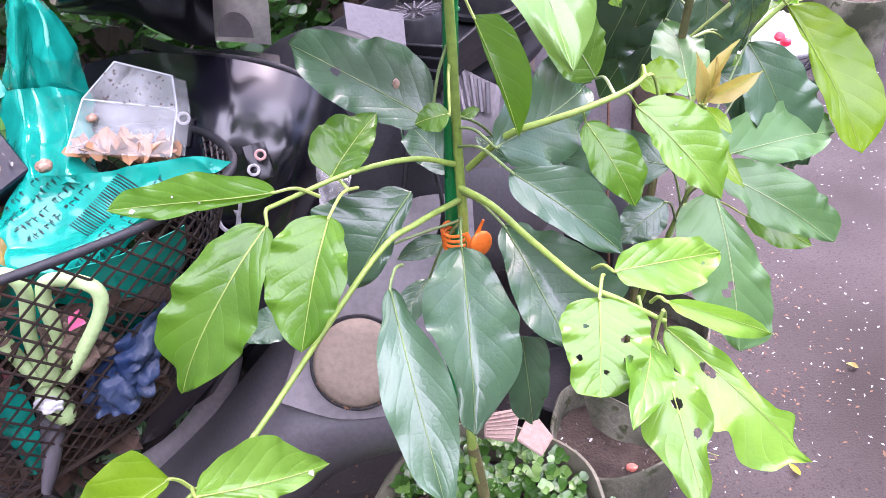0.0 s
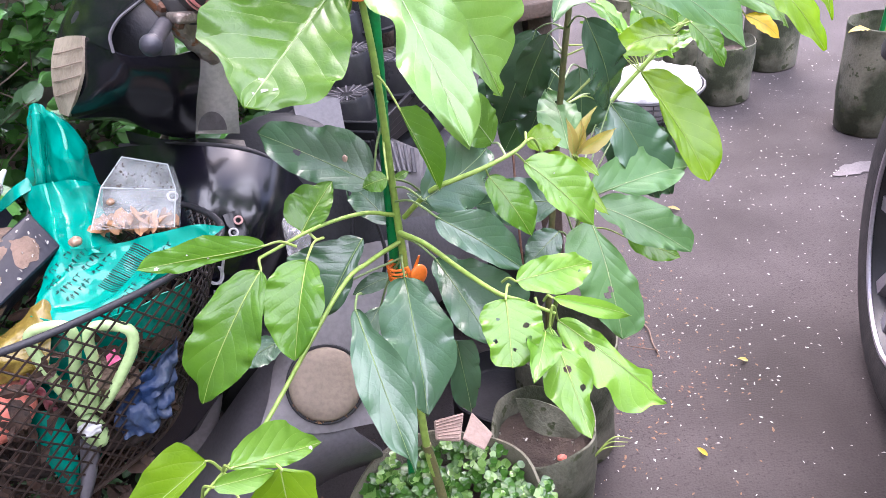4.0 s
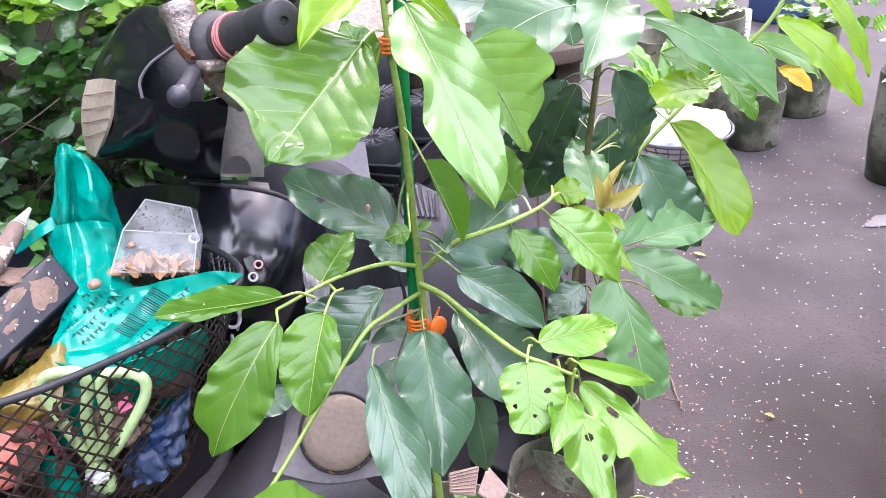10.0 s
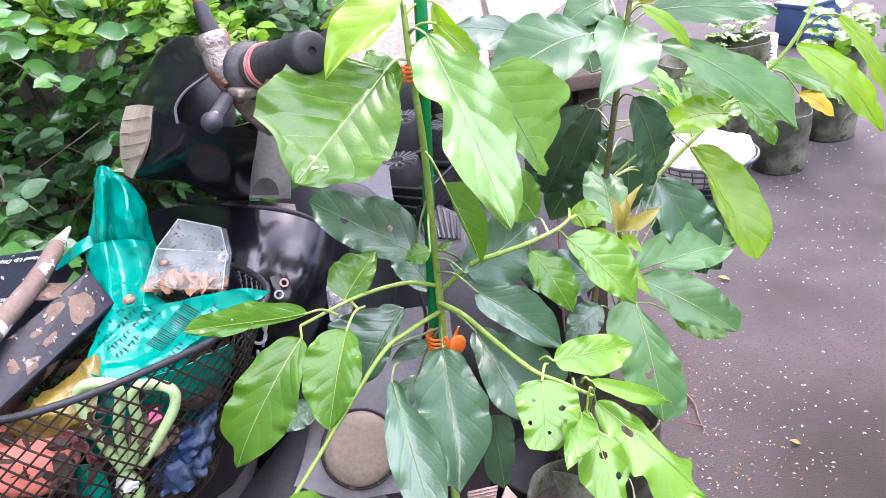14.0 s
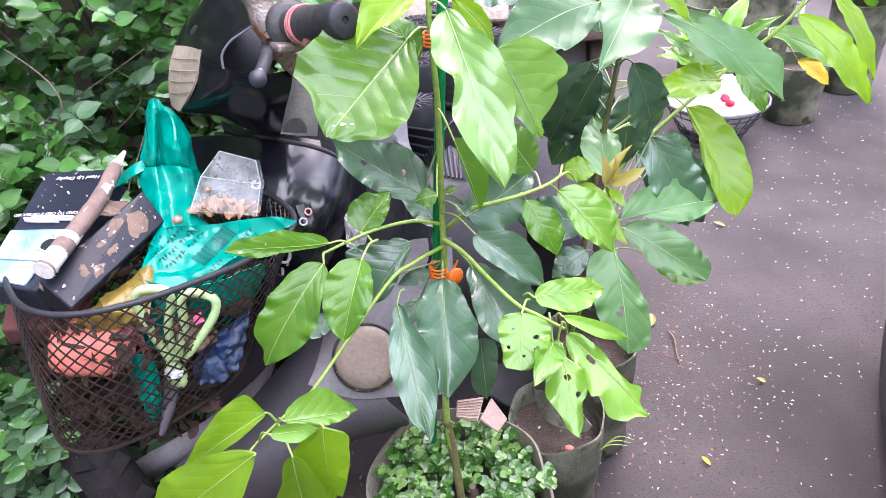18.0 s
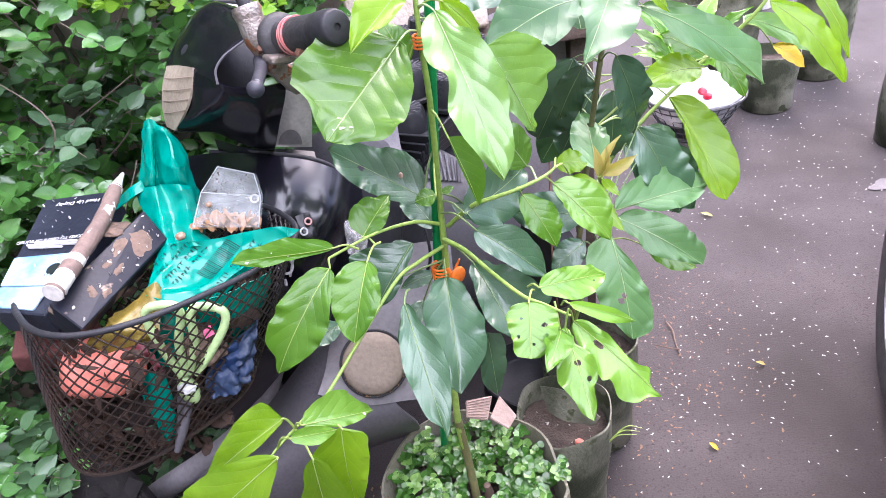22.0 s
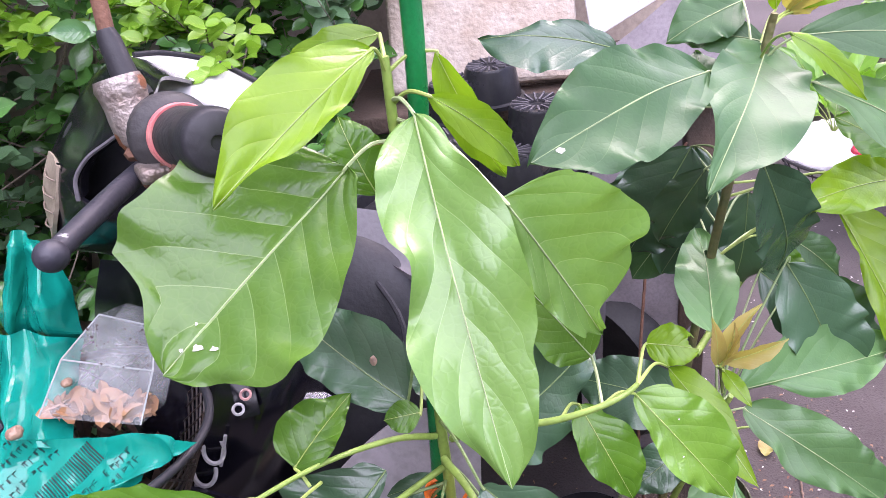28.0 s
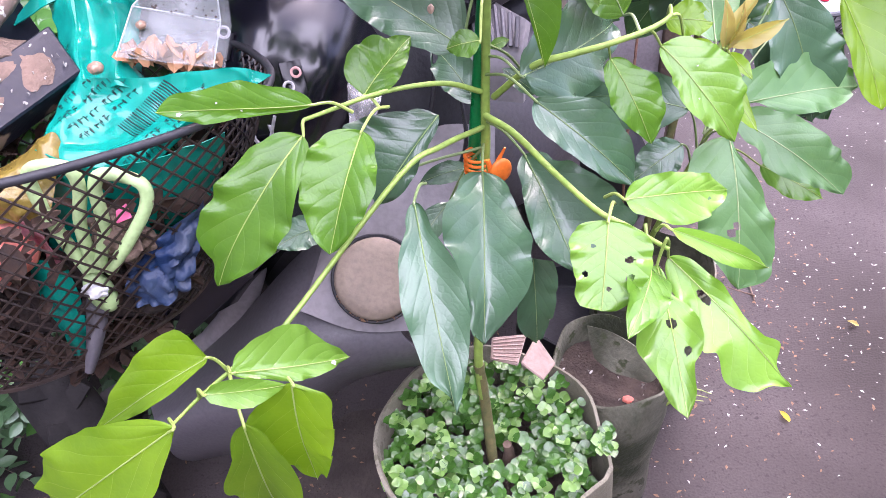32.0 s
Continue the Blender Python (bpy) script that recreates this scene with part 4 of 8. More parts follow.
# front shield
shield = evened([
    [(-0.383, 0.965, 0.849), (-0.305, 0.915, 0.869), (-0.241, 0.888, 0.870), (-0.196, 0.866, 0.868), (-0.165, 0.874, 0.853), (-0.136, 0.868, 0.840), (-0.113, 0.885, 0.810), (-0.102, 0.940, 0.744)],
    [(-0.371, 0.910, 0.823), (-0.300, 0.862, 0.838), (-0.243, 0.836, 0.839), (-0.197, 0.812, 0.840), (-0.171, 0.824, 0.824), (-0.140, 0.820, 0.811), (-0.119, 0.845, 0.780), (-0.106, 0.920, 0.710)],
    [(-0.364, 0.870, 0.780), (-0.303, 0.826, 0.796), (-0.254, 0.803, 0.798), (-0.217, 0.784, 0.799), (-0.191, 0.793, 0.783), (-0.163, 0.790, 0.771), (-0.143, 0.817, 0.738), (-0.129, 0.900, 0.659)],
    [(-0.377, 0.840, 0.687), (-0.325, 0.800, 0.707), (-0.285, 0.783, 0.709), (-0.255, 0.768, 0.710), (-0.232, 0.775, 0.695), (-0.210, 0.785, 0.675), (-0.192, 0.820, 0.638), (-0.190, 0.920, 0.551)],
    [(-0.406, 0.820, 0.575), (-0.363, 0.790, 0.594), (-0.332, 0.776, 0.600), (-0.304, 0.764, 0.607), (-0.286, 0.770, 0.600), (-0.270, 0.785, 0.589), (-0.260, 0.810, 0.570), (-0.259, 0.900, 0.501)],
    [(-0.444, 0.820, 0.450), (-0.414, 0.800, 0.472), (-0.390, 0.788, 0.483), (-0.365, 0.776, 0.497), (-0.351, 0.782, 0.495), (-0.339, 0.795, 0.491), (-0.328, 0.810, 0.487), (-0.332, 0.880, 0.436)]], thick=0.006)
sh = part("front_shield", shield, M_SHIELD, scooter, "glossy black front shield with scratches and a worn sticker")
part("shield_rim", tube([(-0.309, 0.928, 0.865), (-0.225, 0.898, 0.862), (-0.155, 0.882, 0.847), (-0.115, 0.897, 0.803)], 0.004, None, 8), M_DULL, sh)
M_DECAL = material("pale_decal", (0.55, 0.53, 0.54), 0.5, second=(0.4, 0.38, 0.4), scale=90, bump=0)
M_DECAL_RED = material("faded_red_decal", (0.55, 0.3, 0.28), 0.5, second=(0.45, 0.25, 0.24), scale=90, bump=0)
def decal_ring(at, r, mat, wide=0.3, stretch=1.0):
    m = toward(at, Vector(at) + Vector((0.25, -0.72, 0.6)))
    p = [m @ Vector((r * math.cos(k * math.tau / 18), r * stretch * math.sin(k * math.tau / 18), 0)) for k in range(18)]
    part("logo_shape", tube(p, r * wide, None, 5, closed=True, n=2), mat, sh)
decal_patch = toward((-0.175, 0.794, 0.796), Vector((-0.175, 0.794, 0.796)) + Vector((0.25, -0.72, 0.6)))
part("sticker", box((0.02, 0.034, 0.0012), tuple(decal_patch.translation), tuple(math.degrees(q) for q in decal_patch.to_euler()), 0.0004), M_BLACK, sh, "small dark worn sticker")
decal_ring((-0.170, 0.789, 0.805), 0.0042, M_DECAL_RED)
decal_ring((-0.178, 0.783, 0.794), 0.0045, M_DECAL)
decal_ring((-0.237, 0.818, 0.836), 0.005, M_DECAL)
decal_ring((-0.214, 0.779, 0.749), 0.009, M_DECAL, 0.22, 1.3)
decal_ring((-0.230, 0.776, 0.725), 0.010, M_DECAL, 0.22, 1.3)
part("logo_shape", tube([(-0.242, 0.776, 0.723), (-0.244, 0.772, 0.702), (-0.257, 0.772, 0.689)], 0.0022, None, 5), M_DECAL, sh)
part("logo_shape", tube([(-0.198, 0.780, 0.766), (-0.212, 0.776, 0.732)], 0.0018, None, 5), M_DECAL, sh)
plate = sheet([[(-0.265, 0.833, 0.833), (-0.228, 0.817, 0.835)], [(-0.274, 0.819, 0.813), (-0.235, 0.802, 0.816)]], thick=0.002)
part("sticker", plate, M_DULL, sh)
part("shield_foot", sheet([
    [(-0.229, 0.740, 0.754), (-0.199, 0.750, 0.725), (-0.164, 0.770, 0.672)],
    [(-0.275, 0.715, 0.669), (-0.231, 0.720, 0.668), (-0.185, 0.735, 0.658)],
    [(-0.312, 0.700, 0.609), (-0.279, 0.705, 0.613), (-0.227, 0.715, 0.638)],
    [(-0.347, 0.690, 0.553), (-0.328, 0.690, 0.565), (-0.303, 0.700, 0.582)]], thick=0.005), M_SHIELD, scooter, "glossy black lower edge of the shield")
# lower front: dark fender and grey belly board
fender = sheet([
    [(-0.499, 0.800, 0.308), (-0.358, 0.820, 0.418), (-0.247, 0.830, 0.527), (-0.182, 0.840, 0.586)],
    [(-0.455, 0.740, 0.357), (-0.324, 0.745, 0.443), (-0.220, 0.755, 0.528), (-0.140, 0.780, 0.508)],
    [(-0.433, 0.710, 0.361), (-0.303, 0.700, 0.429), (-0.194, 0.715, 0.498), (-0.106, 0.740, 0.494)],
    [(-0.459, 0.740, 0.264), (-0.304, 0.730, 0.320), (-0.186, 0.740, 0.422), (-0.084, 0.760, 0.431)],
    [(-0.523, 0.840, 0.094), (-0.364, 0.840, 0.145), (-0.223, 0.850, 0.276), (-0.099, 0.860, 0.303)]], thick=0.006)
part("front_fender", fender, M_DARKGREY, scooter, "scuffed dark grey plastic front fender")
belly = sheet([
    [(-0.189, 0.800, 0.577), (-0.126, 0.840, 0.654), (-0.060, 0.880, 0.682), (0.011, 0.900, 0.670)],
    [(-0.201, 0.765, 0.558), (-0.134, 0.780, 0.581), (-0.069, 0.810, 0.591), (0.001, 0.840, 0.558)],
    [(-0.216, 0.735, 0.545), (-0.154, 0.730, 0.516), (-0.092, 0.745, 0.497), (-0.022, 0.780, 0.456)]], thick=0.006)
part("belly_board", belly, M_GREY, scooter, "dusty grey plastic belly board")
part("round_cover", lathe([(0.046, 0.0), (0.046, 0.01), (0.042, 0.0145), (0.03, 0.016), (0.002, 0.0165)], 40, m=toward((-0.128, 0.760, 0.566), Vector((-0.128, 0.760, 0.566)) + Vector((0.1, -0.7, 0.62)))), M_BEIGE, scooter, "dusty beige round cover")
rc = toward((-0.128, 0.760, 0.566), Vector((-0.128, 0.760, 0.566)) + Vector((0.1, -0.7, 0.62)))
# dark ring drawn for the groove and the shadow round the cover's edge
part("cover_seal", tube([rc @ Vector((0.0485 * math.cos(k * math.tau / 30), 0.0485 * math.sin(k * math.tau / 30), 0.001)) for k in range(30)], 0.0022, None, 6, closed=True, n=2), M_DULL, scooter)
lit = bmesh.new()
for k in range(40):
    a = radians(195 + 150 * k / 40)
    c = toward((-0.128, 0.760, 0.566), Vector((-0.128, 0.760, 0.566)) + Vector((0.1, -0.7, 0.62))) @ Vector((0.045 * math.cos(a), 0.045 * math.sin(a), 0.004))
    q = [lit.verts.new(c + Vector((rnd.uniform(-1, 1), rnd.uniform(-1, 0.2), rnd.uniform(-1, 1))) * 0.004) for _ in range(3)]
    lit.faces.new(q)
part("trapped_litter", lit, M_LITTER, scooter)
# front wheel
M_FRONTTYRE = material("dusty_tyre_rubber", (0.009, 0.0085, 0.009), 0.8, gloss=0.2, second=(0.02, 0.018, 0.017), scale=22, fine=140, bump=0.5)
WH = pose(-0.665, 0.824, 0.215, 90, 0, 138)
wheel = part("front_wheel", lathe([(0.155, -0.03), (0.19, -0.042), (0.207, -0.03), (0.213, 0.0), (0.207, 0.03), (0.19, 0.042), (0.155, 0.03)], 48, m=WH), M_FRONTTYRE, scooter, "worn black front tyre")
part("rim", lathe([(0.05, -0.02), (0.156, -0.026), (0.156, 0.026), (0.05, 0.02)], 40, m=WH), M_GREY, wheel)
for k in range(40):
    a = k * math.tau / 40
    tb = box((0.007, 0.026, 0.034), (0, 0, 0), (0, 0, 0), 0.0015)
    tb.transform(WH @ pose(0.2095 * math.cos(a), 0.2095 * math.sin(a), 0.019 * (-1) ** k, 0, 0, math.degrees(a)) @ pose(0, 0, 0, 25 * (-1) ** k, 14 * (-1) ** k, 0))
    part("tread_block", tb, M_FRONTTYRE, wheel)
part("fork_leg", tube([(-0.625, 0.868, 0.22), (-0.36, 0.84, 0.42), (-0.24, 0.86, 0.7)], 0.022, 0.02, 12), M_GREY, scooter)
part("inner_body", blob((-0.17, 0.93, 0.6), (0.16, 0.07, 0.26), (-14, 12, -8)), M_DULL, scooter)
# deck with ribs behind the shield
deck = sheet([[(-0.115, 1.155, 0.740), (-0.031, 1.137, 0.750), (0.056, 1.001, 0.750)], [(-0.109, 1.046, 0.720), (-0.024, 1.006, 0.715), (0.050, 0.971, 0.720)], [(-0.071, 1.021, 0.660), (-0.015, 0.984, 0.660), (0.050, 0.963, 0.660)]], thick=0.01)
part("foot_deck", deck, M_GREY, scooter, "lilac-grey ribbed plastic foot deck")
for k in range(8):
    u = k / 7
    a = Vector((-0.015, 1.086, 0.757)).lerp(Vector((0.046, 0.993, 0.757)), u)
    b = Vector((-0.004, 1.004, 0.725)).lerp(Vector((0.043, 0.974, 0.728)), u)
    part("deck_rib", tube([a, b], 0.003, None, 6), M_DARKGREY, scooter)
part("rear_body", blob((0.02, 1.25, 0.5), (0.15, 0.22, 0.18), (0, 0, -30)), M_DARKGREY, scooter)
part("seat", blob((0.02, 1.3, 0.69), (0.13, 0.22, 0.045), (0, 0, -30)), M_DULL, scooter)
part("rear_wheel", lathe([(0.13, -0.04), (0.18, -0.045), (0.2, 0.0), (0.18, 0.045), (0.13, 0.04)], 40, m=pose(0.18, 1.5, 0.2, 90, 0, -40)), M_RUBBER, scooter)
part("inner_shield", sheet([[(-0.101, 0.996, 0.866), (-0.041, 1.013, 0.840)], [(-0.096, 0.974, 0.830), (-0.040, 0.969, 0.806)], [(-0.060, 0.956, 0.810), (-0.037, 0.950, 0.794)]], thick=0.005), M_DARKGREY, scooter)
part("cable", tube([(-0.1, 0.9, 0.62), (-0.06, 0.86, 0.7), (-0.05, 0.9, 0.78), (-0.1, 0.97, 0.82)], 0.003, None, 6), M_DULL, scooter)
part("cable", tube([(-0.05, 0.88, 0.6), (-0.02, 0.85, 0.68), (-0.03, 0.9, 0.76)], 0.0025, None, 6), M_DULL, scooter)

# ---- wire basket on the scooter ----
basket = thing("wire_basket", "black wire-mesh basket full of garden rubbish", "basket")
BK_TOP, BK_LOW = Vector((-0.324, 0.689, 0.842)), Vector((-0.392, 0.668, 0.645))


def basket_at(a, v, inset=0.0):
    """A point on the basket's side: angle a, v from the bottom (0) to the rim (1)."""
    c = BK_LOW.lerp(BK_TOP, v)
    k = (0.78 + 0.22 * v ** 0.8) - inset
    ca, sa = math.cos(a), math.sin(a)
    r = 1 / (abs(ca) ** 2.6 + abs(sa) ** 2.6) ** (1 / 2.6)
    p = Vector((0.1555 * k * r * ca, 0.1123 * k * r * sa, 0))
    p.rotate(Euler((0, 0, radians(38.5))))
    return c + p + Vector((0, 0, -(0.064 * p.x + 0.078 * p.y) * v))


part("rim", tube([basket_at(k * math.tau / 28, 1) for k in range(28)], 0.0036, None, 8, closed=True, n=3), M_DULL, basket)
part("base_ring", tube([basket_at(k * math.tau / 28, 0) for k in range(28)], 0.003, None, 6, closed=True, n=3), M_WIRE, basket)
net = bmesh.new()
NW, NS = 54, 13
for d in (1, -1):
    for i in range(NW):
        run = [basket_at(math.tau * (i + d * 12 * k / NS) / NW, k / NS) for k in range(NS + 1)]
        for a, b in zip(run, run[1:]):
            tube([a, b], 0.00105, None, 4, net)
tagged(part("wire_mesh", net, M_WIRE, basket), kind="stuff")
floor_net = bmesh.new()
for i in range(15):
    for d in (1, -1):
        a = basket_at(math.pi * (0.25 * d + 0.0) + math.pi * i / 15 - 1.2, 0)
        b = basket_at(math.pi * (0.25 * d + 1.0) - math.pi * i / 15 - 1.2 + 2.4, 0)
        tube([a, b], 0.0012, None, 4, floor_net)
tagged(part("floor_mesh", floor_net, M_WIRE, basket), kind="stuff")
part("bracket", box((0.03, 0.1, 0.012), (-0.290, 0.798, 0.672), (0, 0, -20), 0.003), M_WIRE, basket)

fill = blob((-0.37, 0.69, 0.69), (0.105, 0.085, 0.06), seed=4, rough=0.25)
tagged(finish(fill, "rubbish_pile", material("rubbish_soil", (0.032, 0.019, 0.015), 0.9, second=(0.014, 0.01, 0.009), scale=40, fine=160, bump=0.8, spot=(0.2, 0.13, 0.085), spot_scale=55, spot_at=0.64)), "brown heap of soil and dead leaves in the basket", "rubbish", kind="stuff")
crumb = bmesh.new()
for _ in range(420):
    a, v = rnd.uniform(0, math.tau), rnd.uniform(0.05, 0.8)
    c = basket_at(a, v, rnd.uniform(0.12, 0.32))
    petal(crumb, c, rnd.uniform(0.006, 0.016), rnd)
for c, n in (((-0.322, 0.635, 0.743), 26), ((-0.264, 0.645, 0.781), 9), ((-0.276, 0.640, 0.694), 14), ((-0.326, 0.625, 0.644), 18), ((-0.393, 0.610, 0.606), 12), ((-0.362, 0.620, 0.601), 12), ((-0.458, 0.615, 0.667), 22), ((-0.477, 0.620, 0.716), 14), ((-0.401, 0.610, 0.687), 12), ((-0.457, 0.610, 0.620), 14)):
    for _ in range(n):
        petal(crumb, Vector(c) + Vector((rnd.uniform(-0.018, 0.018), rnd.uniform(0.004, 0.03), rnd.uniform(-0.02, 0.02))), rnd.uniform(0.01, 0.024), rnd)
tagged(finish(crumb, "dead_leaves", M_DEADLEAF), "crumpled brown dead leaves inside the basket", "dead leaves", kind="stuff")


def film(rows, wrinkle=0.006, seed=0, thick=0.0008, scale=34.0):
    """A crumpled plastic film through rows of points."""
    bm = sheet(rows)
    bmesh.ops.subdivide_edges(bm, edges=bm.edges[:], cuts=2, use_grid_fill=True)
    bm.normal_update()
    for v in bm.verts:
        q = v.co * scale + Vector((seed, 0, 0))
        bend = 1.6 * noise.noise(q * 0.35)
        crease = abs(math.sin(q.dot(Vector((0.75, 0.2, -0.5))) * 1.3 + bend * 2)) ** 0.55 * 0.55 + abs(math.sin(q.dot(Vector((0.3, 0.1, 0.9))) * 0.8 - bend * 2 + seed)) ** 0.6 * 0.5
        v.co += v.normal * wrinkle * (0.9 - crease - abs(noise.noise(q * 0.55)) * 1.1 + 0.2 * noise.noise(q * 2.1))
    if thick:
        bmesh.ops.solidify(bm, geom=bm.faces[:], thickness=thick)
    return bm


bag = thing("plastic_bag", "crumpled glossy teal plastic bag with black print", "plastic bag")
part("crest", film([
    [(-0.343, 0.832, 0.960), (-0.335, 0.826, 0.964), (-0.332, 0.832, 0.960), (-0.327, 0.828, 0.954), (-0.325, 0.832, 0.948)],
    [(-0.352, 0.824, 0.937), (-0.333, 0.806, 0.944), (-0.334, 0.822, 0.935), (-0.312, 0.806, 0.943), (-0.306, 0.822, 0.930)],
    [(-0.360, 0.812, 0.913), (-0.336, 0.786, 0.919), (-0.338, 0.808, 0.912), (-0.308, 0.786, 0.922), (-0.301, 0.812, 0.896)],
    [(-0.366, 0.800, 0.891), (-0.339, 0.776, 0.898), (-0.339, 0.794, 0.892), (-0.308, 0.776, 0.896), (-0.295, 0.800, 0.873)],
    [(-0.369, 0.806, 0.870), (-0.350, 0.790, 0.872), (-0.344, 0.800, 0.867), (-0.318, 0.790, 0.870), (-0.304, 0.806, 0.860)]], 0.006, 5, scale=34), M_TEAL, bag)
part("neck_sheet", film([
    [(-0.371, 0.792, 0.889), (-0.338, 0.772, 0.898), (-0.335, 0.788, 0.891), (-0.307, 0.771, 0.896), (-0.292, 0.794, 0.873)],
    [(-0.362, 0.765, 0.870), (-0.334, 0.750, 0.879), (-0.322, 0.762, 0.875), (-0.299, 0.754, 0.876), (-0.295, 0.774, 0.858)],
    [(-0.358, 0.742, 0.853), (-0.327, 0.720, 0.864), (-0.315, 0.732, 0.860), (-0.294, 0.724, 0.860), (-0.287, 0.744, 0.842)],
    [(-0.346, 0.708, 0.839), (-0.318, 0.694, 0.847), (-0.303, 0.700, 0.845), (-0.283, 0.698, 0.849), (-0.266, 0.706, 0.845)]], 0.008, 3, scale=34), M_TEAL, bag)
part("tail", film([
    [(-0.355, 0.786, 0.902), (-0.377, 0.780, 0.893), (-0.400, 0.774, 0.877)],
    [(-0.352, 0.780, 0.892), (-0.372, 0.770, 0.886), (-0.393, 0.764, 0.877)]], 0.004, 9), M_TEAL, bag)
front_lobe = film([
    [(-0.329, 0.704, 0.850), (-0.302, 0.704, 0.851), (-0.260, 0.704, 0.850), (-0.217, 0.700, 0.855), (-0.185, 0.696, 0.857), (-0.162, 0.690, 0.852)],
    [(-0.335, 0.684, 0.841), (-0.306, 0.690, 0.837), (-0.267, 0.692, 0.836), (-0.226, 0.692, 0.840), (-0.194, 0.690, 0.846), (-0.172, 0.688, 0.846)],
    [(-0.338, 0.662, 0.833), (-0.309, 0.662, 0.831), (-0.273, 0.668, 0.828), (-0.233, 0.676, 0.831), (-0.205, 0.682, 0.839), (-0.185, 0.684, 0.842)],
    [(-0.341, 0.648, 0.825), (-0.311, 0.642, 0.823), (-0.278, 0.648, 0.823), (-0.248, 0.662, 0.823), (-0.222, 0.672, 0.830), (-0.197, 0.680, 0.837)],
    [(-0.342, 0.640, 0.810), (-0.314, 0.632, 0.807), (-0.285, 0.640, 0.803), (-0.255, 0.655, 0.805), (-0.233, 0.668, 0.816), (-0.205, 0.678, 0.826)]], 0.013, 1, scale=34)
front_lobe.faces.ensure_lookup_table()
skin = BVHTree.FromBMesh(front_lobe)
part("front_lobe", front_lobe, M_TEAL, bag)
part("hanging_fold", film([
    [(-0.337, 0.641, 0.829), (-0.295, 0.626, 0.822), (-0.251, 0.639, 0.816), (-0.202, 0.669, 0.819)],
    [(-0.360, 0.645, 0.764), (-0.319, 0.633, 0.756), (-0.265, 0.650, 0.757), (-0.225, 0.680, 0.768)],
    [(-0.377, 0.629, 0.700), (-0.356, 0.623, 0.691), (-0.312, 0.649, 0.705), (-0.261, 0.671, 0.721)],
    [(-0.377, 0.609, 0.637), (-0.370, 0.607, 0.634), (-0.356, 0.621, 0.645), (-0.337, 0.640, 0.659)]], 0.007, 12), M_TEAL, bag)
part("hanging_strip", film([
    [(-0.373, 0.612, 0.747), (-0.354, 0.606, 0.747), (-0.343, 0.612, 0.738)],
    [(-0.376, 0.607, 0.705), (-0.355, 0.600, 0.709), (-0.344, 0.607, 0.704)],
    [(-0.375, 0.604, 0.670), (-0.360, 0.598, 0.675), (-0.351, 0.603, 0.673)],
    [(-0.376, 0.602, 0.638), (-0.369, 0.598, 0.642), (-0.366, 0.602, 0.641)]], 0.003, 17, scale=40), M_TEAL, bag)
PRINT_AT, PRINT_UP, PRINT_OVER = Vector((-0.281, 0.665, 0.836)), Vector((0.031, 0.035, 0.014)), Vector((0.013, -0.005, -0.013))
PRINT_OUT = Vector((0.401, -0.630, 0.665))


def printed(u, v, du, dv, r):
    """A short printed stroke that follows the film: u along the strip, v across it."""
    run = []
    for k in range(4):
        hit = skin.ray_cast(PRINT_AT + PRINT_UP * (u + du * k / 3) + PRINT_OVER * (v + dv * k / 3) + PRINT_OUT * 0.06, -PRINT_OUT)[0]
        if hit:
            run.append(hit + PRINT_OUT * 0.0006)
    return tube(run, r, None, 4, n=1) if len(run) == 4 else None


for k in range(24):
    stroke = printed(k / 23, 0.0, 0.0, 1.0, rnd.choice((0.00025, 0.0004, 0.0006)))
    if stroke:
        part("barcode_bar", stroke, M_INK, bag)
# columns of small characters on both sides of the strip
for v0 in (1.3, 1.75, -0.75, -1.3, -1.85, -2.4):
    for k in range(19):
        if rnd.random() < 0.12:
            continue
        mark = bmesh.new()
        for _ in range(4):
            flat = rnd.random() < 0.5
            stroke = printed(-0.55 + 0.1 * k + rnd.uniform(0, 0.045), v0 + rnd.uniform(0, 0.16), 0.0 if flat else 0.05, 0.2 if flat else 0.0, 0.00026)
            if stroke:
                join(mark, stroke)
        if mark.verts:
            part("print_bar", mark, M_INK, bag)

clear = thing("plastic_box", "dirty clear plastic tub holding dry petals", "plastic box")
B = {k: Vector(v) for k, v in dict(tl=(-0.257, 0.779, 0.907), tr=(-0.218, 0.783, 0.888), ml=(-0.274, 0.742, 0.894), mr=(-0.208, 0.745, 0.875), bl=(-0.287, 0.711, 0.866), br=(-0.213, 0.714, 0.850)).items()}
back = Vector((-0.009, 0.045, -0.022))
cb = bmesh.new()
vs = {k: cb.verts.new(p) for k, p in B.items()}
vb = {k: cb.verts.new(p + back) for k, p in B.items()}
for a, b, c, d in (("tl", "tr", "mr", "ml"), ("ml", "mr", "br", "bl")):
    cb.faces.new((vs[a], vs[b], vs[c], vs[d]))
    cb.faces.new((vb[a], vb[b], vb[c], vb[d]))
for a, b in (("tl", "ml"), ("ml", "bl"), ("tr", "mr"), ("mr", "br"), ("tl", "tr")):
    cb.faces.new((vs[a], vs[b], vb[b], vb[a]))
part("shell", cb, M_CLEAR, clear, smooth=False)
edge = bmesh.new()
for run in (("tl", "tr"), ("tr", "mr"), ("mr", "br"), ("ml", "mr"), ("tl", "ml"), ("ml", "bl")):
    tube([B[run[0]], B[run[1]]], 0.0007, None, 5, edge)
part("rim_edge", edge, material("clear_edge", (0.42, 0.45, 0.44), 0.3, bump=0), clear)
M_DRYPETAL = material("dry_petals", (0.5, 0.29, 0.14), 0.7, second=(0.4, 0.19, 0.09), scale=110, bump=0.2, vary=0.3)
dry = bmesh.new()
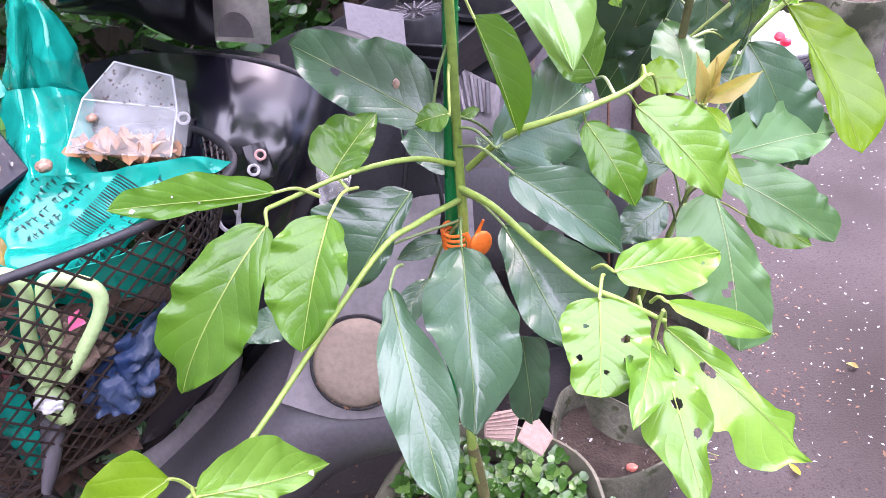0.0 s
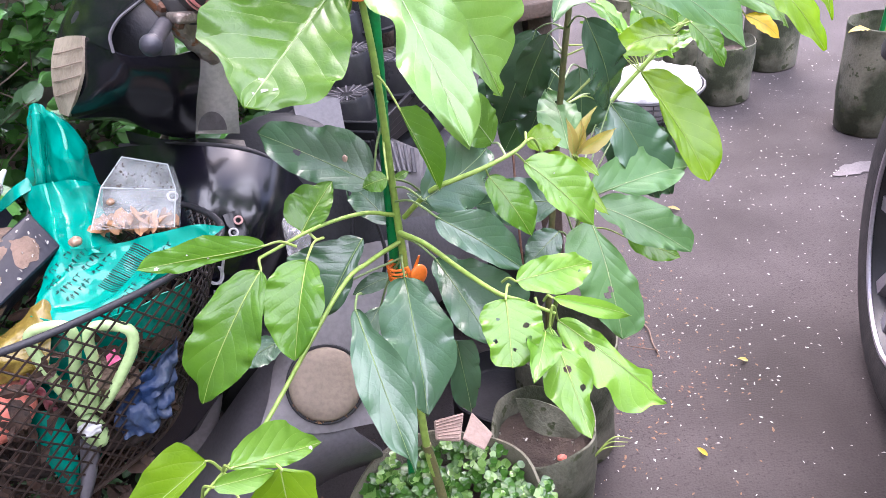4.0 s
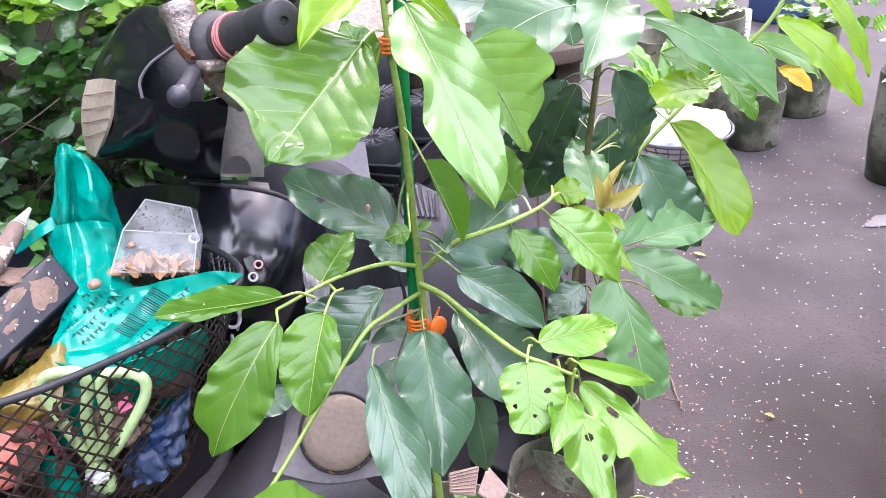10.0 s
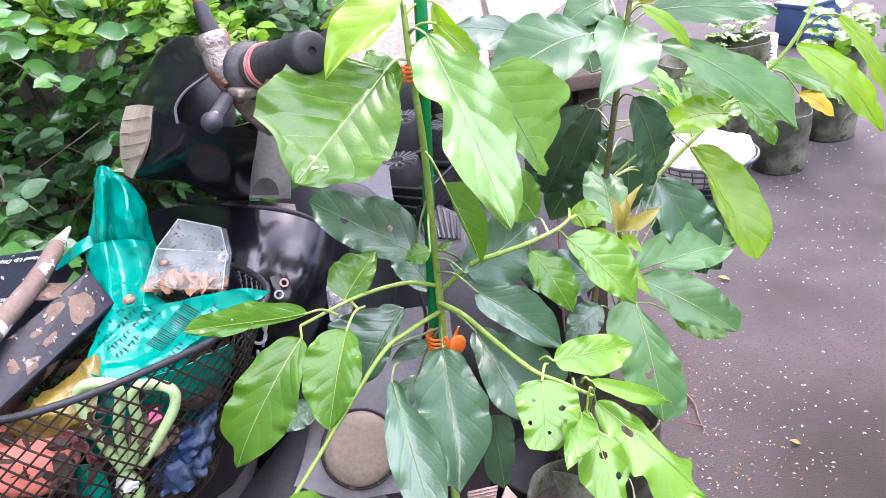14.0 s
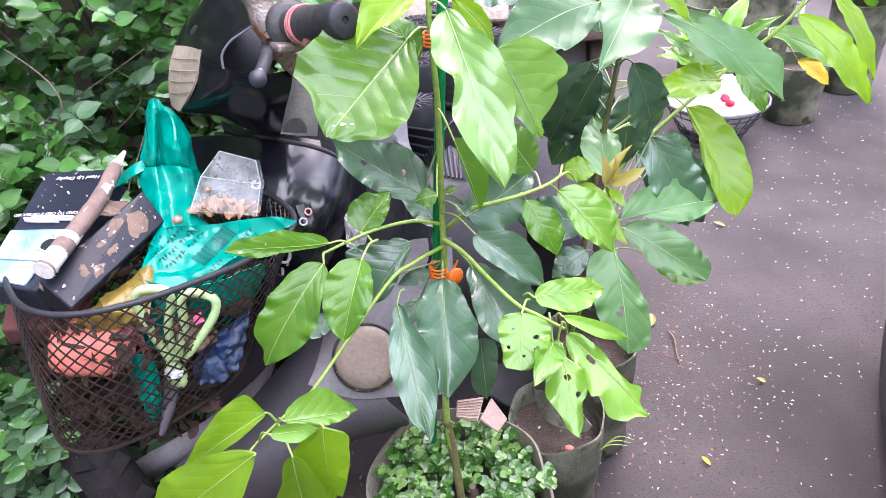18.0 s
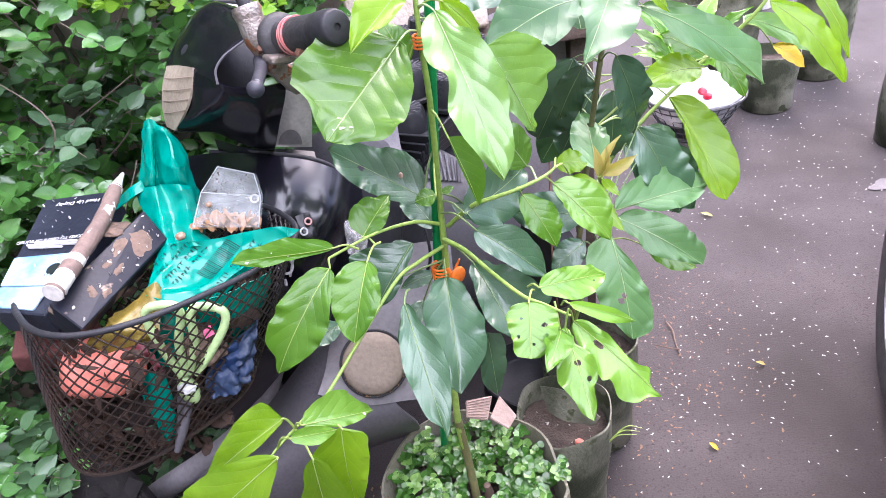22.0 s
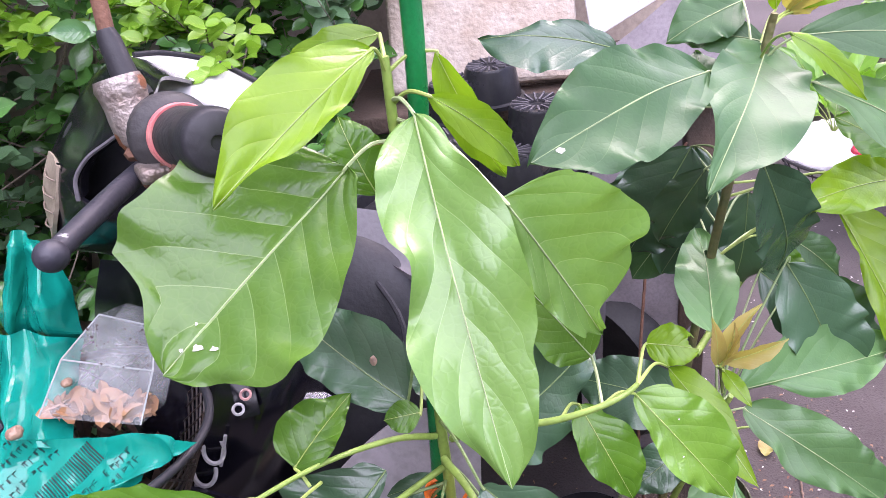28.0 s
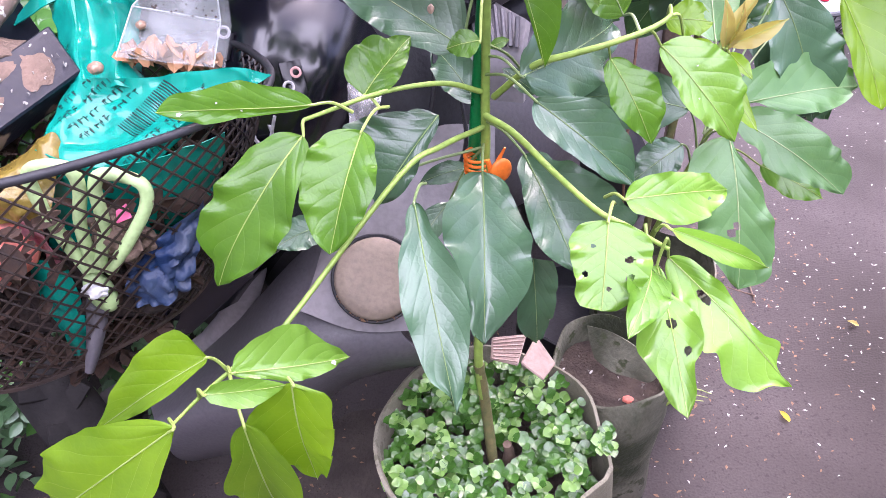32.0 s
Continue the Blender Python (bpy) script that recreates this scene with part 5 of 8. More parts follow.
for _ in range(95):
    u, v = rnd.uniform(0.05, 0.95), rnd.random()
    c = (B["bl"].lerp(B["br"], u)).lerp(B["ml"].lerp(B["mr"], u), 0.02 + 0.3 * v * v) + back * rnd.uniform(0.06, 0.7)
    petal(dry, c, rnd.uniform(0.0065, 0.0125), rnd)
tagged(part("dry_petals", dry, M_DRYPETAL, clear), kind="stuff")
specks = bmesh.new()
for _ in range(46):
    u, v = rnd.random(), rnd.random()
    c = (B["ml"].lerp(B["mr"], u)).lerp(B["tl"].lerp(B["tr"], u), v * 0.9) + Vector((0, -0.001, 0.0005))
    e = rnd.uniform(0.0006, 0.0014)
    specks.faces.new([specks.verts.new(c + Vector(d) * e) for d in ((-1, 0, 0), (0, -0.4, -0.8), (1, 0, 0.1), (0, 0.4, 0.9))])
tagged(part("dirt_specks", specks, M_SOIL, clear), kind="stuff")


def slab(corners, thick, bm=None):
    """A flat board from four corners, with thickness away from the viewer."""
    one = bmesh.new()
    p = [Vector(c) for c in corners]
    n = (p[1] - p[0]).cross(p[3] - p[0]).normalized()
    if n.y > 0:
        n = -n
    f = [one.verts.new(c) for c in p]
    k = [one.verts.new(c - n * thick) for c in p]
    one.faces.new(f)
    one.faces.new(k[::-1])
    for i in range(4):
        one.faces.new((f[i], f[(i + 1) % 4], k[(i + 1) % 4], k[i]))
    bmesh.ops.bevel(one, geom=one.edges[:], offset=0.0015, segments=1, affect="EDGES")
    return join(bm, one)


M_CARTON = material("dark_printed_card", (0.012, 0.015, 0.026), 0.35, gloss=0.3, second=(0.03, 0.034, 0.048), scale=12, bump=0.1)
M_BLUE = material("blue_print", (0.01, 0.2, 0.42), 0.35, second=(0.55, 0.65, 0.7), scale=20, bump=0)
carton = thing("carton", "dark printed cardboard carton with white lettering", "carton")
C1 = [Vector((-0.487, 0.800, 0.891)), Vector((-0.393, 0.785, 0.895)), Vector((-0.426, 0.600, 0.851)), Vector((-0.489, 0.615, 0.858))]
part("lid", slab(C1, 0.035), M_CARTON, carton, smooth=False)
cn = (C1[1] - C1[0]).cross(C1[3] - C1[0]).normalized()
cn = -cn if cn.y > 0 else cn


def on_carton(u, v, lift=0.0022):
    return C1[0].lerp(C1[1], u).lerp(C1[3].lerp(C1[2], u), v) + cn * lift


part("picture_band", slab([on_carton(0.02, 0.58), on_carton(0.9, 0.55), on_carton(0.85, 0.80), on_carton(0.02, 0.82)], 0.001), M_BLUE, carton, smooth=False)
part("white_band", slab([on_carton(0.02, 0.83), on_carton(0.85, 0.81), on_carton(0.8, 0.98), on_carton(0.02, 0.98)], 0.001), M_BLUE, carton, smooth=False)


def lettering(words, at, right, up, size, mat, parent):
    """Words in the built-in font, lying on a surface."""
    cu = bpy.data.curves.new("lettering", "FONT")
    cu.body, cu.size, cu.extrude = words, size, 0.0002
    cu.materials.append(mat)
    ob = new("lettering", cu)
    r = Vector(right).normalized()
    n = r.cross(Vector(up)).normalized()
    m = Matrix((r, n.cross(r), n)).transposed().to_4x4()
    m.translation = at
    ob.matrix_local = m
    ob.parent = parent
    return ob


cr, cv = C1[0] - C1[1], C1[3] - C1[0]
lettering("Head Up Display", on_carton(0.9, 0.08, 0.003), cr, cv, 0.0088, M_WHITE, carton)
lettering("CORD TO OBD II OR EUOBD", on_carton(0.97, 0.40, 0.003), cr, cv, 0.0068, M_WHITE, carton)
for k, (a, b) in enumerate(((0.2, 0.9), (0.1, 0.95), (0.15, 0.7))):
    part("print_bar", slab([on_carton(a, 0.44 + 0.022 * k), on_carton(b, 0.44 + 0.022 * k), on_carton(b, 0.452 + 0.022 * k), on_carton(a, 0.452 + 0.022 * k)], 0.0008), M_WHITE, carton, smooth=False)
part("print_badge", lathe([(0.0085, 0), (0.0085, 0.001)], 20, m=toward(on_carton(0.78, 0.68, 0.003), on_carton(0.78, 0.68, 0.003) + cn)), M_INK, carton)

M_MUDCARD = material("muddy_black_card", (0.009, 0.01, 0.018), 0.35, second=(0.014, 0.016, 0.026), scale=10, bump=0.1, gloss=0.3, spot=(0.34, 0.25, 0.19), spot_scale=24, spot_at=0.6)
box2 = thing("carton", "long black cardboard box caked with dried mud", "carton")
MB = [Vector((-0.344, 0.735, 0.887)), Vector((-0.320, 0.712, 0.856)), Vector((-0.378, 0.572, 0.844)), Vector((-0.410, 0.592, 0.869))]
part("body", slab(MB, 0.035), M_MUDCARD, box2, smooth=False)
mn = (MB[1] - MB[0]).cross(MB[3] - MB[0]).normalized()
mn = -mn if mn.y > 0 else mn
for k, (u, v, ru, rv) in enumerate(((0.55, 0.2, 0.36, 0.1), (0.25, 0.36, 0.2, 0.1), (0.62, 0.5, 0.14, 0.07), (0.35, 0.52, 0.09, 0.05), (0.55, 0.75, 0.2, 0.035), (0.8, 0.68, 0.1, 0.05))):
    cake = bmesh.new()
    mid = cake.verts.new(MB[0].lerp(MB[1], u).lerp(MB[3].lerp(MB[2], u), v) + mn * 0.0035)
    ring = []
    for j in range(26):
        a = j * math.tau / 26
        q = 0.95 + 0.6 * noise.noise((math.cos(a) * 1.1, math.sin(a) * 1.1, k * 3.3)) + 0.2 * noise.noise((math.cos(a) * 4, math.sin(a) * 4, k))
        uu, vv = min(max(u + ru * q * math.cos(a), 0.02), 0.98), min(max(v + rv * q * math.sin(a), 0.02), 0.98)
        ring.append(cake.verts.new(MB[0].lerp(MB[1], uu).lerp(MB[3].lerp(MB[2], uu), vv) + mn * 0.0008))
    for j in range(26):
        cake.faces.new((mid, ring[j], ring[(j + 1) % 26]))
    part("mud_cake", cake, M_MUD, box2)
part("mud_crust", blob((-0.371, 0.712, 0.879), (0.028, 0.018, 0.006), (12, 24, 60), seed=9, rough=0.3), M_MUD, box2)
strays = bmesh.new()
for k in range(34):
    u, v = rnd.uniform(0.05, 0.95), rnd.uniform(0.05, 0.95)
    petal(strays, MB[0].lerp(MB[1], u).lerp(MB[3].lerp(MB[2], u), v) + mn * 0.003, rnd.uniform(0.0012, 0.0028), rnd)
    petal(strays, on_carton(rnd.uniform(0.05, 0.95), rnd.uniform(0.05, 0.9), 0.004), rnd.uniform(0.0012, 0.0026), rnd)
tagged(finish(strays, "stray_petals", M_CHIP), "tiny white petals fallen on the cartons", "petals", kind="stuff")
packet = thing("plastic_packet", "crumpled clear plastic packet hanging beside the shield", "plastic packet")
part("film", film([[(-0.124, 0.808, 0.785), (-0.106, 0.804, 0.789), (-0.092, 0.802, 0.777)], [(-0.129, 0.792, 0.770), (-0.110, 0.782, 0.773), (-0.097, 0.783, 0.766)], [(-0.129, 0.779, 0.751), (-0.114, 0.773, 0.750), (-0.103, 0.777, 0.749)]], 0.006, 21, scale=60), glass_material("crinkled_clear_film", (0.8, 0.79, 0.8), 0.12, 0.22), packet)
roll = thing("paper_roll", "muddy white paper roll with a dark cap", "paper roll")
part("tube", tube([(-0.379, 0.765, 0.907), (-0.379, 0.700, 0.898), (-0.387, 0.640, 0.891), (-0.395, 0.585, 0.886)], 0.0085, 0.0105, 14, knots=0.12), material("muddy_paper", (0.2, 0.14, 0.115), 0.8, second=(0.13, 0.09, 0.075), scale=26, bump=0.3, mix=0.3, spot=(0.62, 0.6, 0.57), spot_scale=60, spot_at=0.62), roll)
part("bare_end", tube([(-0.3875, 0.637, 0.8908), (-0.391, 0.612, 0.8884), (-0.3952, 0.584, 0.8858)], 0.0102, 0.0107, 14, knots=0.1), material("white_paper", (0.72, 0.7, 0.66), 0.7, second=(0.5, 0.46, 0.42), scale=40, bump=0.2), roll, "peeled white paper end")
part("tip", tube([(-0.379, 0.762, 0.9066), (-0.379, 0.775, 0.9085), (-0.378, 0.795, 0.911)], 0.0086, 0.002, 12), M_WHITE, roll)
wrapper = thing("wrapper", "crumpled maroon foil wrapper pressed against the mesh", "wrapper")
part("film", film([
    [(-0.354, 0.606, 0.790), (-0.346, 0.604, 0.792)],
    [(-0.351, 0.604, 0.770), (-0.338, 0.600, 0.777)],
    [(-0.344, 0.602, 0.746), (-0.334, 0.600, 0.752)]], 0.005, 31, scale=90), material("maroon_foil", (0.16, 0.02, 0.035), 0.3, second=(0.4, 0.2, 0.22), scale=80, bump=0.3, mix=0.3), wrapper)
yb = thing("plastic_bag", "crumpled yellow-brown translucent plastic bag", "plastic bag")
part("film", film([
    [(-0.371, 0.625, 0.824), (-0.350, 0.640, 0.827), (-0.329, 0.655, 0.834), (-0.322, 0.650, 0.824)],
    [(-0.378, 0.605, 0.821), (-0.353, 0.612, 0.821), (-0.333, 0.625, 0.821), (-0.322, 0.625, 0.812)],
    [(-0.397, 0.600, 0.808), (-0.370, 0.600, 0.809), (-0.344, 0.605, 0.802), (-0.327, 0.610, 0.795)],
    [(-0.415, 0.605, 0.787), (-0.387, 0.604, 0.788), (-0.357, 0.606, 0.787), (-0.338, 0.610, 0.784)]], 0.010, 6, scale=48), material("yellow_film", (0.24, 0.18, 0.035), 0.25, second=(0.14, 0.1, 0.02), scale=25, bump=0.3), yb)
M_CORAL = material("coral_rubber", (0.85, 0.27, 0.2), 0.55, second=(0.75, 0.2, 0.14), scale=18, bump=0.2, spot=(0.8, 0.35, 0.28), spot_scale=40, spot_at=0.62)
ball = thing("toy_ball", "dirty coral-pink ball pressed against the mesh", "ball")
part("skin", blob((-0.405, 0.612, 0.760), (0.049, 0.04, 0.034), seed=2, rough=0.12), M_CORAL, ball)
redslab = thing("brick", "dark red-brown brick in the basket", "brick")
part("block", box((0.09, 0.04, 0.035), (-0.463, 0.648, 0.772), (20, 12, 10), 0.004), material("red_clay", (0.11, 0.032, 0.026), 0.85, second=(0.07, 0.022, 0.018), scale=40, bump=0.5), redslab)
M_LIME = material("pale_green_plastic", (0.45, 0.62, 0.28), 0.45, second=(0.36, 0.5, 0.22), scale=22, bump=0.1, spot=(0.2, 0.15, 0.1), spot_scale=45, spot_at=0.68)
shears = thing("garden_shears", "pair of pale green plastic garden shears", "garden shears")
part("handle", tube([(-0.318, 0.601, 0.738), (-0.329, 0.607, 0.773), (-0.334, 0.612, 0.812), (-0.326, 0.612, 0.830), (-0.298, 0.608, 0.832), (-0.295, 0.608, 0.815), (-0.309, 0.606, 0.779), (-0.313, 0.602, 0.739)], 0.0052, 0.005, 10), M_LIME, shears)
part("handle", tube([(-0.310, 0.602, 0.739), (-0.293, 0.608, 0.774), (-0.286, 0.611, 0.811), (-0.275, 0.613, 0.821), (-0.251, 0.612, 0.812), (-0.254, 0.611, 0.792), (-0.278, 0.606, 0.762), (-0.303, 0.604, 0.735)], 0.0052, 0.005, 10), M_LIME, shears)
part("pivot", blob((-0.319, 0.602, 0.714), (0.012, 0.009, 0.022)), M_LIME, shears)
part("blade", tube([(-0.327, 0.603, 0.701), (-0.342, 0.591, 0.664), (-0.356, 0.584, 0.636)], 0.01, 0.004, 8), M_DARKGREY, shears)
pale = thing("plastic_scrap", "scrap of pale white plastic in the rubbish", "plastic scrap")
part("piece", blob((-0.317, 0.593, 0.724), (0.011, 0.006, 0.007), seed=3, rough=0.3), M_WHITE, pale)
blue = thing("plastic_bag", "crumpled blue plastic packaging among the rubbish", "plastic bag")
part("film", film([[(-0.295, 0.625, 0.732), (-0.259, 0.631, 0.751), (-0.230, 0.652, 0.765)], [(-0.301, 0.618, 0.714), (-0.264, 0.620, 0.725), (-0.240, 0.636, 0.732)], [(-0.304, 0.611, 0.687), (-0.277, 0.613, 0.689), (-0.258, 0.624, 0.698)]], 0.011, 8, scale=105), material("blue_film", (0.008, 0.026, 0.085), 0.45, gloss=0.3, second=(0.035, 0.05, 0.085), scale=30, bump=0.3, mix=0.3), blue)
pinkbit = thing("sweet_wrapper", "small crumpled pink wrapper in the rubbish", "wrapper")
part("film", film([[(-0.280, 0.612, 0.788), (-0.271, 0.615, 0.792)], [(-0.279, 0.605, 0.781), (-0.267, 0.608, 0.784)]], 0.006, 10), material("pink_film", (0.65, 0.12, 0.25), 0.4, bump=0.2), pinkbit)
brownbit = thing("coir_clump", "clump of brown coir fibre in the basket", "coir")
part("fibre_clump", blob((-0.291, 0.619, 0.757), (0.022, 0.015, 0.025), seed=9, rough=0.5), M_MUD, brownbit)


def snail_shell(at, label, r=0.006):
    t = thing("snail_shell", label, "snail shell", at)
    part("shell", blob((0, 0, 0), (r, r, r * 0.8), seed=1, rough=0.15), material("brown_shell", (0.36, 0.24, 0.16), 0.4, second=(0.22, 0.14, 0.1), scale=200, bump=0.2), t)
    return t


snail_shell((-0.299, 0.698, 0.864), "small brown snail shell on the plastic bag")
snail_shell((-0.265, 0.727, 0.884), "small brown snail shell on the clear tub", 0.004)

# ---- pots ----


def grow_bag(label, at, r, h, mat, corner=None, soil=True, group="grow bags", sides=56, wob=0.05, fill_to=0.815):
    """A soft fabric pot with a thin rim; its soil is a part."""
    t = thing("grow_bag", label, "plant pot", (at[0], at[1], 0), group)
    prof = [(r * 0.86, 0.0), (r * 0.93, 0.008), (r * 0.97, h * 0.35), (r * 1.0, h * 0.75), (r, h), (r * 0.97, h + 0.002), (r * 0.955, h - 0.004), (r * 0.94, h * 0.8), (r * 0.9, h * 0.78)]
    bm = lathe(prof, sides, wobble=wob)
    for v in bm.verts:
        v.co += Vector((noise.noise(v.co * 9), noise.noise(v.co * 9 + Vector((5, 0, 0))), 0)) * 0.006
        if v.co.z > h * 0.7:
            v.co.z += 0.008 * noise.noise((math.atan2(v.co.y, v.co.x) * 1.4, at[0], 0))
        if corner is not None:
            a = math.atan2(v.co.y, v.co.x) - corner
            a = (a + math.pi) % math.tau - math.pi
            k = math.exp(-((a / 0.22) ** 2))
            v.co.x *= 1 + 0.14 * k
            v.co.y *= 1 + 0.14 * k
    part("wall", bm, mat, t)
    if soil:
        sb = lathe([(r * 0.93, h * fill_to - 0.005), (r * 0.6, h * fill_to), (r * 0.3, h * fill_to + 0.001), (r * 0.01, h * fill_to + 0.002)], 30, wobble=0.02, caps=False)
        for v in sb.verts:
            v.co.z += 0.008 * noise.noise(v.co * 30)
        part("soil", sb, M_SOIL, t)
    return t


main_pot = grow_bag("weathered beige fabric grow bag planted with groundcover", (-0.014, 0.692), 0.139, 0.36, M_FABRIC, corner=-0.35)
cover = thing("groundcover", "low mat of small fleshy round green leaves", "groundcover", (-0.014, 0.692, 0.302))
M_PEPER = leaf_material("groundcover_leaf", (0.058, 0.158, 0.022), (0.028, 0.088, 0.013), (0.1, 0.2, 0.05), 0.14, 0.1, vein_mix=0.0, gloss=0.8)
M_PEPER_PALE = leaf_material("groundcover_leaf_pale", (0.2, 0.35, 0.09), (0.12, 0.25, 0.05), (0.18, 0.28, 0.12), 0.14, 0.12, vein_mix=0.0, gloss=0.8)
cr2 = random.Random(33)


def rosette(bm_list, c, n):
    first = cr2.uniform(0, math.tau)
    for i in range(n):
        a = first + i * math.pi / 2 + cr2.uniform(-0.25, 0.25)
        d = Vector((math.cos(a), math.sin(a), cr2.uniform(-0.3, 0.7))).normalized()
        up = Vector((-d.x * 0.5 + cr2.uniform(-0.3, 0.3), -d.y * 0.5 - 0.2, 1)).normalized()
        yy = up.cross(d).normalized()
        m = Matrix((d, yy, d.cross(yy))).transposed().to_4x4()
        m.translation = c
        s = cr2.uniform(0.0092, 0.0135)
        bm_list.append((m @ Matrix.Diagonal((1, 1.7, 1, 1)), s))


lush, paler = [], []
for _ in range(520):
    a, rr = cr2.uniform(0, math.tau), 0.132 * math.sqrt(cr2.random())
    x, y = rr * math.cos(a), rr * math.sin(a)
    if (x - 0.014) ** 2 + (y + 0.012) ** 2 < 0.027 ** 2:
        continue
    rosette(paler if cr2.random() < 0.17 else lush, Vector((x, y, 0.012 + 0.045 * cr2.random() + 0.014 * noise.noise((x * 25, y * 25, 1)))), cr2.randint(3, 5))
for _ in range(9):
    rosette(lush, Vector((0.128 + cr2.uniform(0, 0.014), -0.02 + cr2.uniform(-0.02, 0.02), 0.06 + cr2.uniform(0, 0.02))), 5)
bl = [blade_mesh("leaf", [(Matrix.Diagonal((1, 1.7, 1, 1)), s)], mt) for s, mt in ((0.0098, M_PEPER), (0.0125, M_PEPER), (0.011, M_PEPER_PALE))]
pick = sorted(lush, key=lambda t: -t[0].translation.z)
for i, (m, s) in enumerate(pick[:250]):
    o = new("leaf", bl[i % 3])
    q = m.copy()
    o.matrix_local = q @ Matrix.Diagonal((1, 1 / 1.7, 1, 1))
    o.parent = cover
for nm, some, mat in (("leaf_mat", pick[250:], M_PEPER), ("pale_leaf_mat", paler, M_PEPER_PALE)):
    o = tagged(new(nm, blade_mesh(nm, some, mat)), kind="stuff")
    o.parent = cover
stump = thing("root_stub", "short brown root stub beside the stem", "root", (0.007, 0.689, 0.285))
part("stub", tube([(0, 0, 0), (0.004, 0.003, 0.03), (0.002, 0.004, 0.05)], 0.009, 0.006, 9, knots=0.2), M_MUD, stump)

pot2 = grow_bag("weathered beige grow bag of dry bare soil", (0.165, 0.85), 0.088, 0.3, M_MOSSBAG, wob=0.12, fill_to=0.86)
part("pebble", blob((0.02, -0.04, 0.258), (0.008, 0.006, 0.005), seed=3, rough=0.2), M_CORAL, pot2)
part("folded_rim", sheet([[(-0.028, 0.054, 0.315), (0.001, 0.031, 0.325), (0.033, -0.007, 0.330), (0.057, -0.042, 0.315)], [(-0.026, 0.036, 0.300), (-0.001, 0.015, 0.310), (0.027, -0.014, 0.310), (0.048, -0.042, 0.300)], [(-0.021, 0.015, 0.285), (-0.000, -0.010, 0.285), (0.025, -0.022, 0.285), (0.042, -0.035, 0.290)]], thick=0.003), M_MOSSBAG, pot2, "mossy folded-in fabric rim")
scraps = bmesh.new()
for _ in range(26):
    a, q = rnd.uniform(0, math.tau), 0.075 * math.sqrt(rnd.random())
    petal(scraps, Vector((q * math.cos(a), q * math.sin(a), 0.263 + 0.003 * rnd.random())), rnd.uniform(0.002, 0.004), rnd)
tagged(part("soil_scraps", scraps, M_CHIP, pot2), kind="stuff")
weed = thing("grass_tuft", "thin green grass blades sprouting from dry soil", "grass", (0.23, 0.80, 0.25))
for k in range(3):
    part("blade", tube([(0, 0, 0), (0.02 + 0.008 * k, 0.004 * k - 0.008, 0.03 + 0.005 * k), (0.05 + 0.008 * k, 0.008 * k - 0.016, 0.035 - 0.003 * k)], 0.0016, 0.0005, 4), RIB["y"], weed)
pot3 = grow_bag("dark plastic pot of dry soil behind the grow bags", (0.14, 1.04), 0.1, 0.22, M_DULL, fill_to=0.6)
pot5 = grow_bag("mossy fabric grow bag beneath the second plant", (0.27, 1.06), 0.1, 0.28, M_MOSSBAG)
M_CARD = material("corrugated_card", (0.42, 0.31, 0.265), 0.85, second=(0.32, 0.23, 0.195), scale=30, bump=0.3)
card = thing("cardboard_piece", "torn folded piece of pinkish corrugated cardboard", "cardboard")
part("flap", slab([(-0.003, 0.780, 0.438), (0.041, 0.791, 0.429), (0.027, 0.746, 0.423), (-0.006, 0.752, 0.430)], 0.004), M_CARD, card, smooth=False)
part("flap", slab([(0.053, 0.790, 0.427), (0.075, 0.760, 0.407), (0.057, 0.731, 0.412), (0.031, 0.748, 0.425)], 0.004), M_CARD, card, smooth=False)
for k in range(7):
    a, b = Vector((-0.002, 0.775, 0.438)).lerp(Vector((-0.003, 0.749, 0.434)), k / 6), Vector((0.039, 0.786, 0.430)).lerp(Vector((0.026, 0.746, 0.430)), k / 6)
    part("corrugation", tube([a, b], 0.0012, None, 4), M_CARD, card)

# ---- behind: trays, block, board ----
M_TRAY = material("black_tray_plastic", (0.012, 0.012, 0.015), 0.3, gloss=0.3, second=(0.03, 0.03, 0.033), scale=20, bump=0.1)


def pot_dome(at, r=0.042):
    """A small ribbed black pot with a ribbed base turned up."""
    t = thing("seedling_pot", "small upturned black plastic seedling pot", "seedling pot", at, "stacked seedling pots")
    part("side", lathe([(r * 1.1, 0), (r * 1.12, 0.006), (r, 0.008), (r * 0.86, 0.05), (r * 0.8, 0.055), (r * 0.3, 0.053), (r * 0.1, 0.05)], 32), M_TRAY, t)
    for k in range(16):
        a = k * math.tau / 16
        part("rib", tube([(r * 0.25 * math.cos(a), r * 0.25 * math.sin(a), 0.054), (r * 0.78 * math.cos(a), r * 0.78 * math.sin(a), 0.056)], 0.0016, None, 4), M_DARKGREY, t)
    return t


